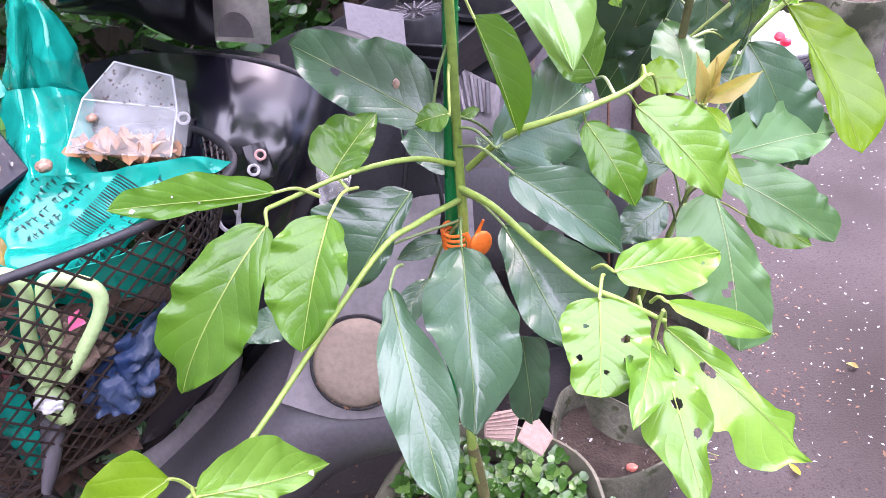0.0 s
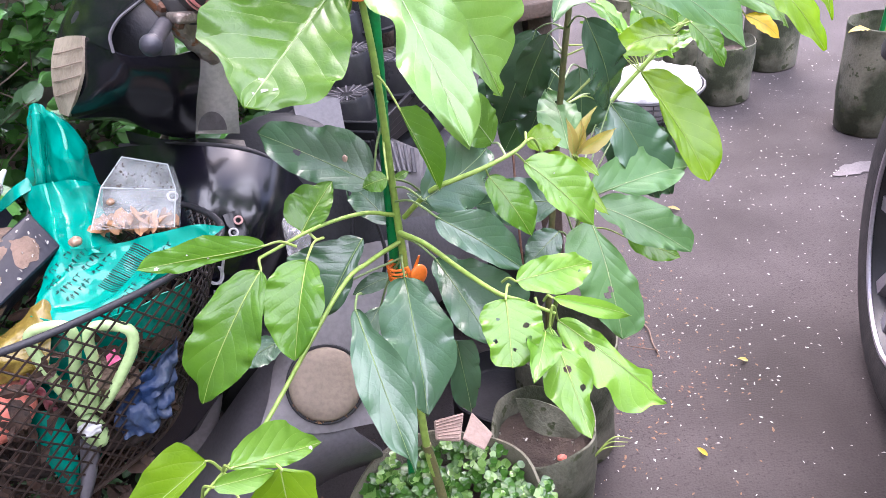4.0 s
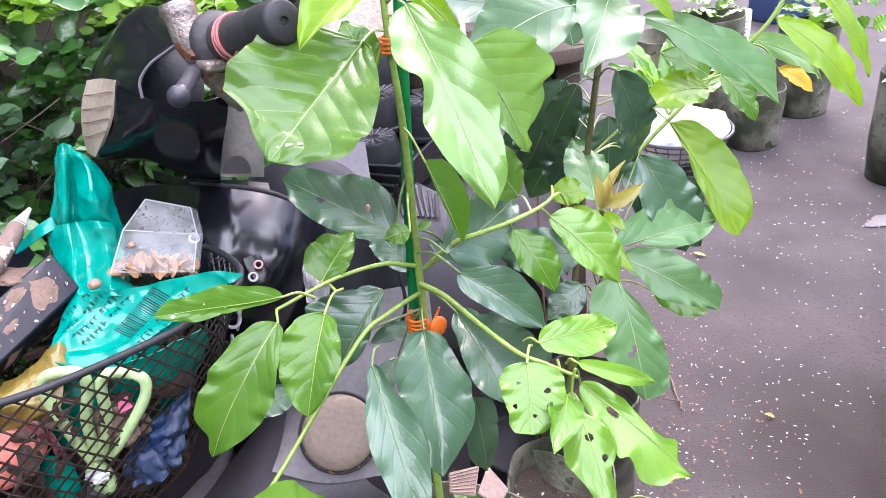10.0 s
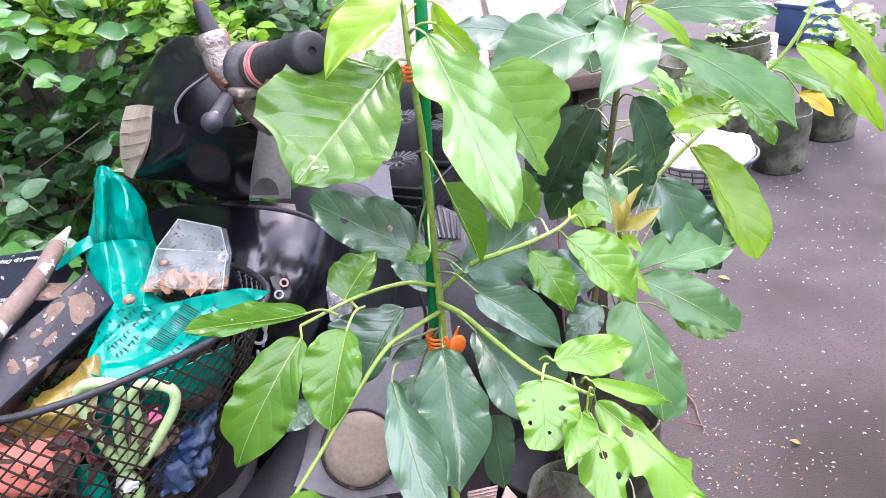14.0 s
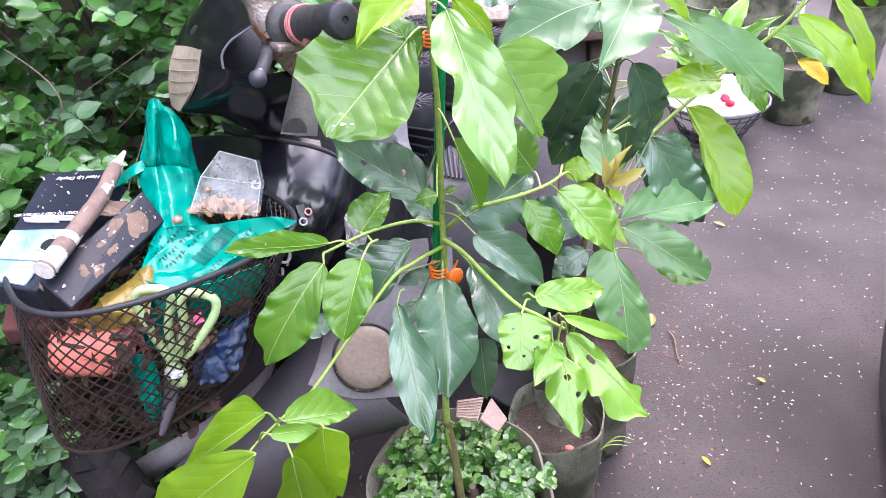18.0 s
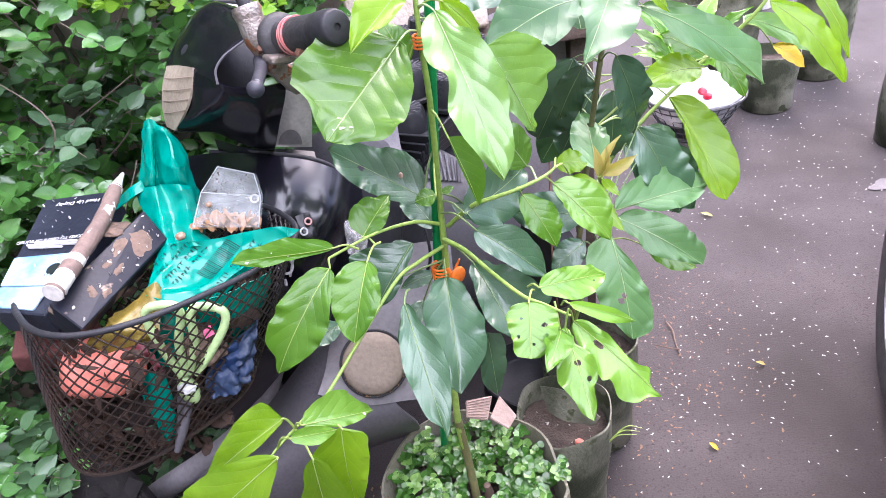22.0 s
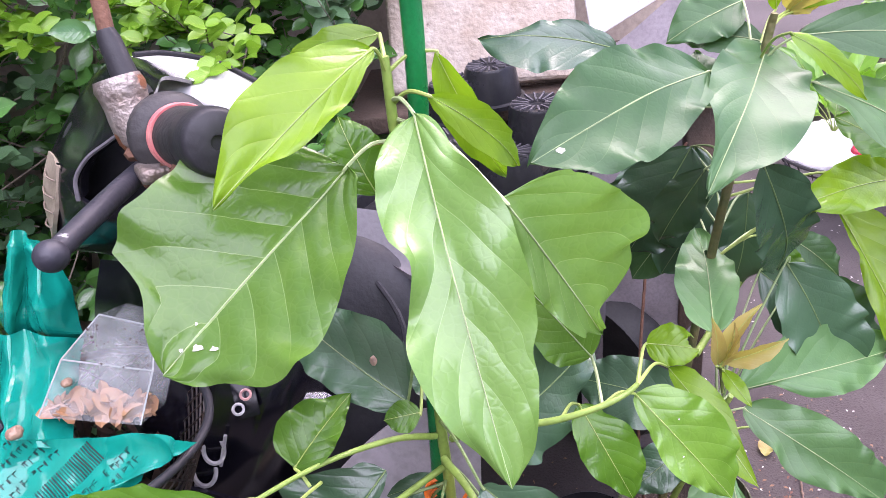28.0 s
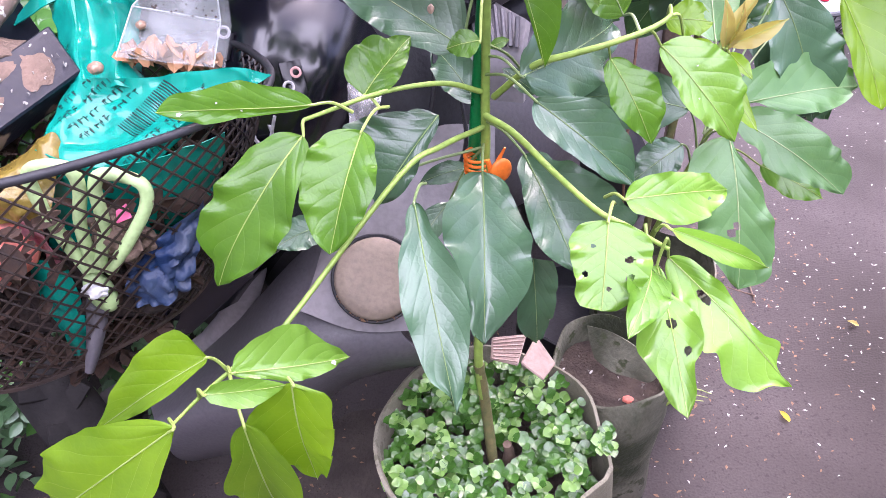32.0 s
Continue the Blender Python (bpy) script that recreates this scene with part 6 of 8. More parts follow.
d0 = pot_dome((-0.012, 1.19, 0.80))
for p in ((0.039, 1.33, 0.845), (-0.015, 1.32, 0.83), (0.10, 1.2, 0.83), (-0.03, 1.09, 0.765), (0.06, 1.15, 0.79)):
    copy_thing(d0, pose(*p, 0, 0, 37 * p[0]))
for k in range(4):
    tray = thing("seedling_tray", "flat black plastic seedling tray in a stack", "seedling tray", (-0.005, 1.19, 0.742 + 0.013 * k), "stacked trays")
    tray.rotation_euler = (0, 0, radians(-38 + 3 * k))
    part("base", box((0.2, 0.3, 0.004), (0, 0, 0), (0, 0, 0), 0.0015), M_TRAY, tray, smooth=False)
    for sx in (-1, 1):
        part("wall", box((0.005, 0.3, 0.02), (0.1 * sx, 0, 0.009), (0, 12 * sx, 0), 0.0015), M_TRAY, tray, smooth=False)
        part("wall", box((0.2, 0.005, 0.02), (0, 0.15 * sx, 0.009), (-12 * sx, 0, 0), 0.0015), M_TRAY, tray, smooth=False)
M_CONCRETE = material("rough_concrete", (0.52, 0.46, 0.4), 0.9, second=(0.36, 0.28, 0.21), scale=18, fine=120, bump=0.9, spot=(0.2, 0.16, 0.13), spot_scale=40, spot_at=0.66)
blk = thing("concrete_slab", "rough weathered concrete slab leaning on the wall", "concrete slab")
bb = box((0.29, 0.05, 0.52), (0.025, 1.545, 1.065), (-28, 0, 0), 0.012, segments=3)
bmesh.ops.subdivide_edges(bb, edges=bb.edges[:], cuts=5, use_grid_fill=True)
for v in bb.verts:
    v.co += Vector((1, 1, 1)) * 0.006 * noise.noise(v.co * 24)
part("body", bb, M_CONCRETE, blk)
ledge = thing("wooden_bench", "low dark wooden bench carrying the slab", "bench")
M_PLANK = material("dark_old_wood", (0.12, 0.08, 0.06), 0.8, second=(0.06, 0.045, 0.035), scale=14, bump=0.5)
part("top", box((0.6, 0.26, 0.03), (0.1, 1.5, 0.81), (0, 0, 0), 0.004), M_PLANK, ledge)
for sx in (-0.16, 0.36):
    part("leg", box((0.05, 0.16, 0.79), (sx, 1.5, 0.4), (0, 0, 0), 0.004), M_PLANK, ledge)
M_BOARD = material("white_board", (0.88, 0.88, 0.86), 0.5, second=(0.82, 0.81, 0.8), scale=6, bump=0.05)
brd = thing("white_board", "bright white plastic board leaning by the slab", "board")
part("panel", slab([(0.12, 1.55, 1.4), (0.62, 1.5, 1.35), (0.375, 1.5, 0.955), (0.2, 1.52, 0.86)], 0.012), M_BOARD, brd, smooth=False)
crate = thing("plastic_sheet", "folded lilac-grey plastic sheeting behind the plants", "plastic sheet")
part("fold", film([[(0.16, 1.5, 0.83), (0.24, 1.5, 0.86), (0.33, 1.49, 0.93), (0.42, 1.48, 0.98)], [(0.16, 1.46, 0.62), (0.24, 1.46, 0.64), (0.32, 1.45, 0.66), (0.4, 1.44, 0.68)], [(0.15, 1.44, 0.3), (0.22, 1.44, 0.3), (0.3, 1.43, 0.3), (0.36, 1.42, 0.3)], [(0.15, 1.43, 0.0), (0.22, 1.43, 0.0), (0.3, 1.42, 0.0), (0.36, 1.41, 0.0)]], 0.012, 4, 0.002, 9), material("lilac_film", (0.38, 0.34, 0.37), 0.5, second=(0.25, 0.22, 0.24), scale=8, bump=0.2), crate)

# ---- far row of pots along the wall ----
wb = thing("wire_basket", "round white wire basket lined with white sheeting", "basket", (1.05, 2.44, 0))
M_WHITEWIRE = material("dark_coated_wire", (0.05, 0.05, 0.055), 0.4, bump=0.05)
M_LINER = material("white_liner", (0.8, 0.8, 0.82), 0.5, second=(0.66, 0.66, 0.7), scale=14, bump=0.2)
for k in range(6):
    v = k / 5
    part("hoop", tube([((0.11 + 0.08 * v) * math.cos(a), (0.11 + 0.08 * v) * math.sin(a), 0.015 + 0.15 * v) for a in [j * math.tau / 20 for j in range(20)]], 0.003 + (0.003 if k == 5 else 0), None, 6, closed=True, n=2), M_WHITEWIRE, wb)
for k in range(26):
    a = k * math.tau / 26
    part("upright", tube([(0.11 * math.cos(a), 0.11 * math.sin(a), 0.015), (0.19 * math.cos(a), 0.19 * math.sin(a), 0.165)], 0.0022, None, 5), M_WHITEWIRE, wb)
part("foot_ring", tube([(0.105 * math.cos(a), 0.105 * math.sin(a), 0.006) for a in [j * math.tau / 20 for j in range(20)]], 0.006, None, 6, closed=True, n=2), M_WHITEWIRE, wb)
liner = lathe([(0.13, 0.075), (0.155, 0.11), (0.178, 0.16), (0.181, 0.172), (0.172, 0.188), (0.158, 0.197), (0.142, 0.2), (0.12, 0.207), (0.098, 0.213), (0.075, 0.219), (0.05, 0.222), (0.028, 0.225), (0.01, 0.225)], 56, wobble=0.1)
for v in liner.verts:
    if v.co.z > 0.165:
        v.co.z += 0.035 * (abs(noise.noise(v.co * 17)) - 0.3) + 0.02 * abs(noise.noise(v.co * 45 + Vector((3, 0, 0))))
part("liner", liner, M_LINER, wb)
cap = thing("bottle_cap", "small red plastic cap on the white sheeting", "cap", (1.04, 2.29, 0.2))
part("cap", lathe([(0.016, 0), (0.016, 0.012), (0.01, 0.016)], 16), material("red_plastic", (0.7, 0.02, 0.06), 0.4, bump=0), cap)
cap2 = copy_thing(cap, pose(1.03, 2.32, 0.21, 30, 10, 0))
for lab, p, r, h in (("mossy pale fabric grow bag on the asphalt", (1.41, 2.56), 0.105, 0.23), ("tall dark fabric grow bag by the wall", (1.75, 2.80), 0.115, 0.37), ("stained fabric grow bag holding a staked seedling", (1.70, 2.10), 0.115, 0.37), ("dark fabric grow bag in the far row", (1.45, 3.05), 0.14, 0.4), ("dark mossy grow bag behind the wire basket", (1.22, 3.0), 0.13, 0.36)):
    grow_bag(lab, p, r, h, M_MOSSBAG, group="far row of pots")
sp = thing("seedling", "young leafy seedling tied to a green stake", "plant", (1.70, 2.10, 0.29))
part("stake", tube([(-0.02, 0, 0), (0.0, 0.0, 0.3), (0.03, 0.0, 0.7)], 0.008, None, 8), M_STAKE, sp)
part("stem", tube([(0, 0.01, 0), (0.02, 0.02, 0.2), (0.04, 0.02, 0.42)], 0.005, 0.003, 6), M_BRANCH, sp)
for k in range(9):
    a = k * 2.4
    b = Vector((0.03 * math.cos(a), 0.02 + 0.03 * math.sin(a), 0.12 + 0.035 * k))
    leaf(sp, b, b + Vector((0.1 * math.cos(a), 0.1 * math.sin(a), 0.01)), 0.055, "m", (0.02, 0.02, 0.1 + 0.035 * k), seed=200 + k, face=(0, -0.3, 1))
ds = thing("dry_leaf", "pale dry leaf hooked on the pot rim", "dry leaf", (1.59, 2.04, 0.375))
leaf(ds, (0, 0, 0), (-0.09, -0.02, 0.012), 0.03, "r", None, seed=220, face=(0, -0.3, 1))
herb = thing("herb_plant", "small bright green herb in a far pot", "plant", (1.75, 2.80, 0.31))
for k in range(26):
    a, h = k * 2.399, 0.06 + 0.006 * k
    b = Vector((0.05 * math.cos(a), 0.05 * math.sin(a), h))
    leaf(herb, b, b + Vector((0.09 * math.cos(a), 0.09 * math.sin(a), 0.015)), 0.06, "m" if k % 3 else "b", (0, 0, 0.02), seed=230 + k, face=(0, -0.3, 1), rib=False)
herb2 = copy_thing(herb, pose(1.45, 3.05, 0.32, 0, 0, 70))
vine = thing("vine", "trailing vine with lobed pale green leaves over the pot rim", "vine")
part("runner", tube([(1.760, 2.780, 0.334), (1.857, 2.760, 0.343), (1.985, 2.760, 0.324), (2.158, 2.780, 0.285)], 0.004, 0.002, 6), M_WOOD, vine)
for k, (b, tip, w) in enumerate(((Vector((1.921, 2.750, 0.336)), Vector((1.948, 2.720, 0.375)), 0.060), (Vector((1.993, 2.750, 0.325)), Vector((2.035, 2.720, 0.358)), 0.075), (Vector((1.861, 2.760, 0.352)), Vector((1.805, 2.730, 0.398)), 0.060), (Vector((1.837, 2.780, 0.397)), Vector((1.863, 2.750, 0.449)), 0.060), (Vector((1.919, 2.800, 0.428)), Vector((1.948, 2.770, 0.456)), 0.060), (Vector((2.080, 2.800, 0.428)), Vector((2.116, 2.770, 0.451)), 0.060), (Vector((1.966, 2.800, 0.444)), Vector((2.006, 2.770, 0.407)), 0.050), (Vector((1.749, 2.780, 0.354)), Vector((1.767, 2.750, 0.409)), 0.070))):
    leaf(vine, b, tip, w, "b" if k % 2 else "m", None, seed=300 + k, shape="round", wave=0.05, face=(0, -0.6, 0.8), rib=False)
tin = thing("tin_can", "white printed tin can standing behind the pots", "tin can", (1.992, 3.816, 0.000))
part("body", lathe([(0.058, 0.0), (0.06, 0.004), (0.06, 0.196), (0.058, 0.2), (0.054, 0.197), (0.052, 0.19), (0.01, 0.19)], 28), material("white_enamel", (0.72, 0.72, 0.72), 0.4, second=(0.5, 0.5, 0.52), scale=14, bump=0.05), tin)
for k in range(5):
    part("print_bar", box((0.03 + 0.008 * (k % 3), 0.003, 0.006), (-0.012, -0.0595, 0.07 + 0.02 * k), (0, 0, -10), 0.0008), M_DARKGREY, tin, smooth=False)
crate_blue = thing("plastic_crate", "dark blue plastic crate at the end of the row", "crate", (2.486, 4.270, 0.000))
part("body", box((0.3, 0.22, 0.24), (0, 0, 0.12), (0, 0, 20), 0.012), material("navy_plastic", (0.02, 0.045, 0.12), 0.45, second=(0.03, 0.06, 0.14), scale=9, bump=0.1), crate_blue)
part("rim", box((0.32, 0.24, 0.025), (0, 0, 0.24), (0, 0, 20), 0.006), material("blue_plastic_rim", (0.04, 0.08, 0.18), 0.45, bump=0.05), crate_blue)
lily = thing("flower_plant", "low leafy plant growing in the white-lined basket", "plant", (1.02, 2.46, 0.21))
for k in range(18):
    a = k * 2.399
    b = Vector((0.02 * math.cos(a), 0.02 * math.sin(a), 0.0))
    leaf(lily, b + Vector((0.03 * math.cos(a), 0.03 * math.sin(a), 0.05 + 0.004 * k)), b + Vector((0.2 * math.cos(a), 0.2 * math.sin(a), 0.1 + 0.012 * k)), 0.075, "m" if k % 2 else "b", (0, 0, 0), seed=260 + k, face=(0, -0.3, 1), shape="spear")

# ---- parked car ----
car = thing("car", "parked silver-grey car with dark wheel-arch trim", "car")
M_PAINT = material("silver_paint", (0.36, 0.38, 0.34), 0.3, 0.35, second=(0.33, 0.35, 0.31), scale=3, fine=600, bump=0.02, coat=0.6)
M_TRIM = material("black_trim", (0.015, 0.015, 0.018), 0.4, second=(0.025, 0.025, 0.03), scale=12, bump=0.1)
M_RIM = material("alloy_rim", (0.5, 0.47, 0.52), 0.35, 0.6, second=(0.38, 0.36, 0.4), scale=20, bump=0.05)
M_TYRE = material("car_tyre", (0.02, 0.019, 0.02), 0.7, second=(0.035, 0.03, 0.03), scale=30, bump=0.3)
WX, WY, WZ, WR = 0.93, 1.045, 0.347, 0.322


def car_wheel(at):
    w = part("wheel", lathe([(0.215, -0.1), (0.28, -0.115), (WR - 0.012, -0.1), (WR, -0.06), (WR, 0.06), (WR - 0.012, 0.1), (0.28, 0.112), (0.236, 0.105), (0.23, 0.09), (0.225, -0.08)], 64, m=at), M_TYRE, car, "black car tyre")
    part("rim", lathe([(0.228, 0.09), (0.236, 0.103), (0.226, 0.106), (0.216, 0.09), (0.205, 0.0), (0.203, -0.06), (0.19, -0.065), (0.02, -0.065)], 64, m=at, caps=False), M_TRIM, w)
    part("rim_lip", tube([at @ Vector((0.226 * math.cos(a), 0.226 * math.sin(a), 0.102)) for a in [k * math.tau / 40 for k in range(40)]], 0.006, None, 6, closed=True, n=2), M_RIM, w)
    part("hub", lathe([(0.055, 0.06), (0.05, 0.078), (0.035, 0.084), (0.002, 0.086)], 32, m=at), M_RIM, w)
    for k in range(5):
        a = k * math.tau / 5 + 0.3
        for off in (-0.16, 0.16):
            b = bmesh.new()
            p0, p1 = Vector((0.045 * math.cos(a + off), 0.045 * math.sin(a + off), 0.07)), Vector((0.218 * math.cos(a + off * 1.35), 0.218 * math.sin(a + off * 1.35), 0.092))
            s = (p1 - p0).cross(Vector((0, 0, 1))).normalized()
            q = []
            for p, wd in ((p0, 0.014), (p0.lerp(p1, 0.5) + Vector((0, 0, 0.006)), 0.017), (p1, 0.024)):
                q.append([b.verts.new(at @ (p + s * wd * e + Vector((0, 0, z)))) for e, z in ((-1, -0.02), (-0.6, 0.0), (0.6, 0.0), (1, -0.02))])
            for r0, r1 in zip(q, q[1:]):
                for i in range(3):
                    b.faces.new((r0[i], r0[i + 1], r1[i + 1], r1[i]))
            part("spoke", b, M_RIM, w, smooth=False)
    for k in range(5):
        a = k * math.tau / 5
        part("wheel_nut", lathe([(0.007, 0.06), (0.007, 0.082), (0.004, 0.086)], 6, m=at @ Matrix.Translation((0.033 * math.cos(a), 0.033 * math.sin(a), 0))), M_TRIM, w)
    return w


AX = lambda y, x=WX: pose(x + 0.112, y, WZ, 0, -90, 0) @ Matrix.Scale(1.075, 4)
car_wheel(AX(WY))
car_wheel(AX(WY - 2.6))


def car_section(y):
    """Half profile of the body at y: (x inward from the near side, height)."""
    front = max(0.0, (y - 1.1) / 0.42)
    nose = 0.55 * front ** 2
    hood = 0.92 + 0.05 * min(max(-y, 0), 1)
    cab = 1 / (1 + math.exp(-(0.15 - y) * 7)) / (1 + math.exp(-(y + 2.55) * 7))
    roof = hood + 0.55 * cab
    return [(0.03 + nose, 0.24), (0.0 + nose, 0.42), (0.0 + nose, 0.7), (0.03 + nose, hood), (0.09 + 0.12 * cab + nose * 0.8, hood + 0.04 + 0.28 * cab), (0.28 + nose * 0.5, roof), (0.85, roof + 0.03), (1.42 - nose * 0.5, roof), (1.61 - 0.12 * cab - nose * 0.8, hood + 0.04 + 0.28 * cab), (1.67 - nose, hood), (1.7 - nose, 0.7), (1.7 - nose, 0.42), (1.67 - nose, 0.24)]


body = bmesh.new()
ys = [1.5 - 4.1 * k / 82 for k in range(83)]
rows = []
for y in ys:
    rows.append([body.verts.new((WX + 0.012 + x, y, z)) for x, z in car_section(y)])
for a, b, y in zip(rows, rows[1:], ys):
    for i in range(len(a) - 1):
        mid = (a[i].co + a[i + 1].co + b[i].co + b[i + 1].co) / 4
        if any(math.hypot(mid.y - wy, mid.z - WZ) < 0.43 for wy in (WY, WY - 2.6)) and mid.z < 0.8 and (mid.x < WX + 0.3 or mid.x > WX + 1.4):
            continue
        body.faces.new((a[i], a[i + 1], b[i + 1], b[i]))
body.faces.new(rows[0])
body.faces.new(rows[-1][::-1])
part("body_shell", body, M_PAINT, car)
for wy in (WY, WY - 2.6):
    arch = [(WX - 0.002, wy + 0.4 * math.cos(a), WZ + 0.4 * math.sin(a)) for a in [radians(42 + 152 * k / 20) for k in range(21)]]
    part("wheel_arch", tube(arch, 0.035, None, 10, n=2), M_TRIM, car, "black plastic wheel-arch trim")
    part("arch_liner", lathe([(0.385, -0.16), (0.385, 0.06)], 40, m=AX(wy, WX + 0.1), caps=False), M_TRIM, car)
part("sill", box((0.05, 1.72, 0.1), (WX + 0.03, WY - 1.3, 0.27), (0, 0, 0), 0.012), M_TRIM, car)
part("mud_flap", box((0.16, 0.02, 0.16), (WX + 0.08, WY - 0.4, 0.24), (-6, 0, 0), 0.006), M_TRIM, car)
CAR_TURN = Matrix.Rotation(radians(-28), 3, "Z")
pivot = Vector((WX, WY, 0))
car.rotation_euler = (0, 0, radians(-28))
car.location = pivot - CAR_TURN @ pivot
part("front_bumper", tube([(WX + 0.3, 1.4, 0.4), (WX + 0.42, 1.48, 0.36), (WX + 0.85, 1.53, 0.36), (WX + 1.5, 1.47, 0.36), (WX + 1.67, 1.36, 0.36)], 0.07, None, 12), M_TRIM, car)
M_CARGLASS = glass_material("tinted_glass", (0.03, 0.035, 0.035), 0.04, 0.8)
for a, b in ((0.0, -1.05), (-1.1, -2.1)):
    part("side_window", slab([(WX + 0.085, a - 0.12, 0.98), (WX + 0.085, b, 0.98), (WX + 0.22, b, 1.32), (WX + 0.22, a - 0.42, 1.32)], 0.006), M_CARGLASS, car, smooth=False)
part("door_seam", tube([(WX + 0.01, 0.02, 0.4), (WX + 0.008, 0.02, 0.7), (WX + 0.03, 0.0, 0.95)], 0.004, None, 5), M_TRIM, car)
part("door_seam", tube([(WX + 0.01, -1.08, 0.4), (WX + 0.008, -1.08, 0.7), (WX + 0.03, -1.08, 0.95)], 0.004, None, 5), M_TRIM, car)
part("door_handle", box((0.03, 0.14, 0.025), (WX + 0.005, -0.85, 0.82), (0, 0, 0), 0.008), M_PAINT, car)

# ---- avocado plant in the grow bag ----
avocado = thing("avocado_plant", "young avocado plant with large glossy leaves tied to a stake", "plant")
part("stem", tube([(-0.009, 0.675, 0.300), (-0.014, 0.701, 0.390), (-0.019, 0.707, 0.475), (-0.013, 0.728, 0.57), (0.0, 0.742, 0.715), (0.004, 0.742, 0.8), (0.012, 0.741, 0.95), (0.012, 0.741, 1.03), (0.014, 0.745, 1.09)], 0.0062, 0.0028, 10, knots=0.06), M_BRANCH, avocado)
part("woody_stem", tube([(-0.009, 0.675, 0.300), (-0.014, 0.701, 0.390), (-0.019, 0.707, 0.475)], 0.0066, 0.0062, 10, knots=0.12), M_WOOD, avocado)
part("branch", tube([(0.0, 0.738, 0.80), (-0.03, 0.715, 0.822), (-0.075, 0.68, 0.836), (-0.125, 0.63, 0.845)], 0.0026, 0.0015, 8), M_BRANCH, avocado)
part("branch", tube([(0.003, 0.735, 0.778), (0.026, 0.700, 0.780), (0.052, 0.650, 0.776), (0.079, 0.600, 0.774), (0.100, 0.585, 0.769), (0.127, 0.575, 0.755)], 0.0032, 0.0016, 8), M_BRANCH, avocado)
part("branch", tube([(0.0, 0.736, 0.766), (-0.035, 0.69, 0.778), (-0.066, 0.645, 0.782), (-0.149, 0.545, 0.727), (-0.167, 0.525, 0.725), (-0.182, 0.505, 0.724), (-0.199, 0.487, 0.720), (-0.208, 0.462, 0.725)], 0.0027, 0.0012, 8), M_BRANCH, avocado)
part("branch", tube([(0.011, 0.742, 0.792), (0.042, 0.712, 0.833), (0.072, 0.702, 0.846), (0.095, 0.700, 0.852), (0.122, 0.704, 0.858), (0.138, 0.710, 0.862), (0.146, 0.714, 0.866)], 0.003, 0.0018, 8), M_BRANCH, avocado)
stake = thing("plant_stake", "green plastic-coated plant stake pushed into the grow bag", "plant stake")
part("rod", tube([(-0.054, 0.775, 0.310), (-0.040, 0.762, 0.45), (-0.001, 0.753, 0.806), (0.021, 0.753, 1.008), (0.031, 0.753, 1.10), (0.045, 0.753, 1.3)], 0.0062, None, 12), M_STAKE, stake)
for p in ((0.0312, 0.753, 1.125), (0.012, 0.753, 0.92), (-0.008, 0.752, 0.72), (-0.022, 0.751, 0.55)):
    part("ridge", lathe([(0.0066, -0.001), (0.007, 0.0), (0.0066, 0.001)], 12, m=pose(*p, 0, 4, 0)), M_STAKE, stake)


def plant_clip(at, size, turn):
    """An orange claw clip that ties the stem to the stake."""
    t = thing("plant_clip", "orange plastic claw clip tying the stem to the stake", "plant clip", at, "plant clips")
    t.rotation_euler = (0, 0, radians(turn))
    for k in range(4):
        z = (k - 1.5) * 0.0048 * size
        arc = [((0.011 * math.cos(a) - 0.003) * size, 0.011 * math.sin(a) * size, z) for a in [radians(100 + 200 * j / 10) for j in range(11)]]
        part("claw", tube(arc, 0.0017 * size, 0.0012 * size, 6, n=2), M_CLIP, t)
    part("spine", tube([(0.004 * size, -0.011 * size, -0.009 * size), (0.006 * size, -0.0125 * size, 0), (0.004 * size, -0.011 * size, 0.009 * size)], 0.0022 * size, None, 6), M_CLIP, t)
    part("wing", blob((0.014 * size, -0.014 * size, 0.0), (0.0095 * size, 0.004 * size, 0.011 * size), (0, 10, 25)), M_CLIP, t)
    part("tab", tube([(0.012 * size, -0.012 * size, 0.008 * size), (0.018 * size, -0.012 * size, 0.02 * size)], 0.0018 * size, 0.001 * size, 5), M_CLIP, t)
    return t


plant_clip((-0.002, 0.738, 0.728), 1.15, 0)
plant_clip((0.016, 0.742, 1.03), 0.85, 20)
plant_clip((0.372, 1.262, 0.645), 1.0, 30)
snail_at = thing("snail_shell", "small brown snail shell clinging to a leaf", "snail shell", (-0.036, 0.747, 0.870))
part("shell", blob((0, 0, 0), (0.0034, 0.003, 0.0052), seed=1, rough=0.1), material("snail_brown", (0.36, 0.25, 0.19), 0.45, second=(0.24, 0.16, 0.12), scale=220, bump=0.2), snail_at)
part("tail", tube([(0, 0, -0.005), (0.001, 0, -0.012)], 0.002, 0.0006, 5), material("snail_dark", (0.12, 0.08, 0.06), 0.5, bump=0.1), snail_at)
leaf(avocado, (-0.118, 0.638, 0.852), (-0.231, 0.635, 0.856), 0.030, 'm', (-0.095, 0.656, 0.834), seed=0, face=(0.0, -0.95, 0.3), shape='spear', arch=0.02, fold=0.05, spots=((0.45, 0.2, 0.0012), (0.6, -0.3, 0.001), (0.85, 0.3, 0.0022)), left=((0.21, 0.0043), (0.46, 0.0065), (0.69, 0.0098), (0.84, 0.0065)), right=((0.24, 0.0142), (0.45, 0.0198), (0.7, 0.0138), (0.88, 0.0115)))
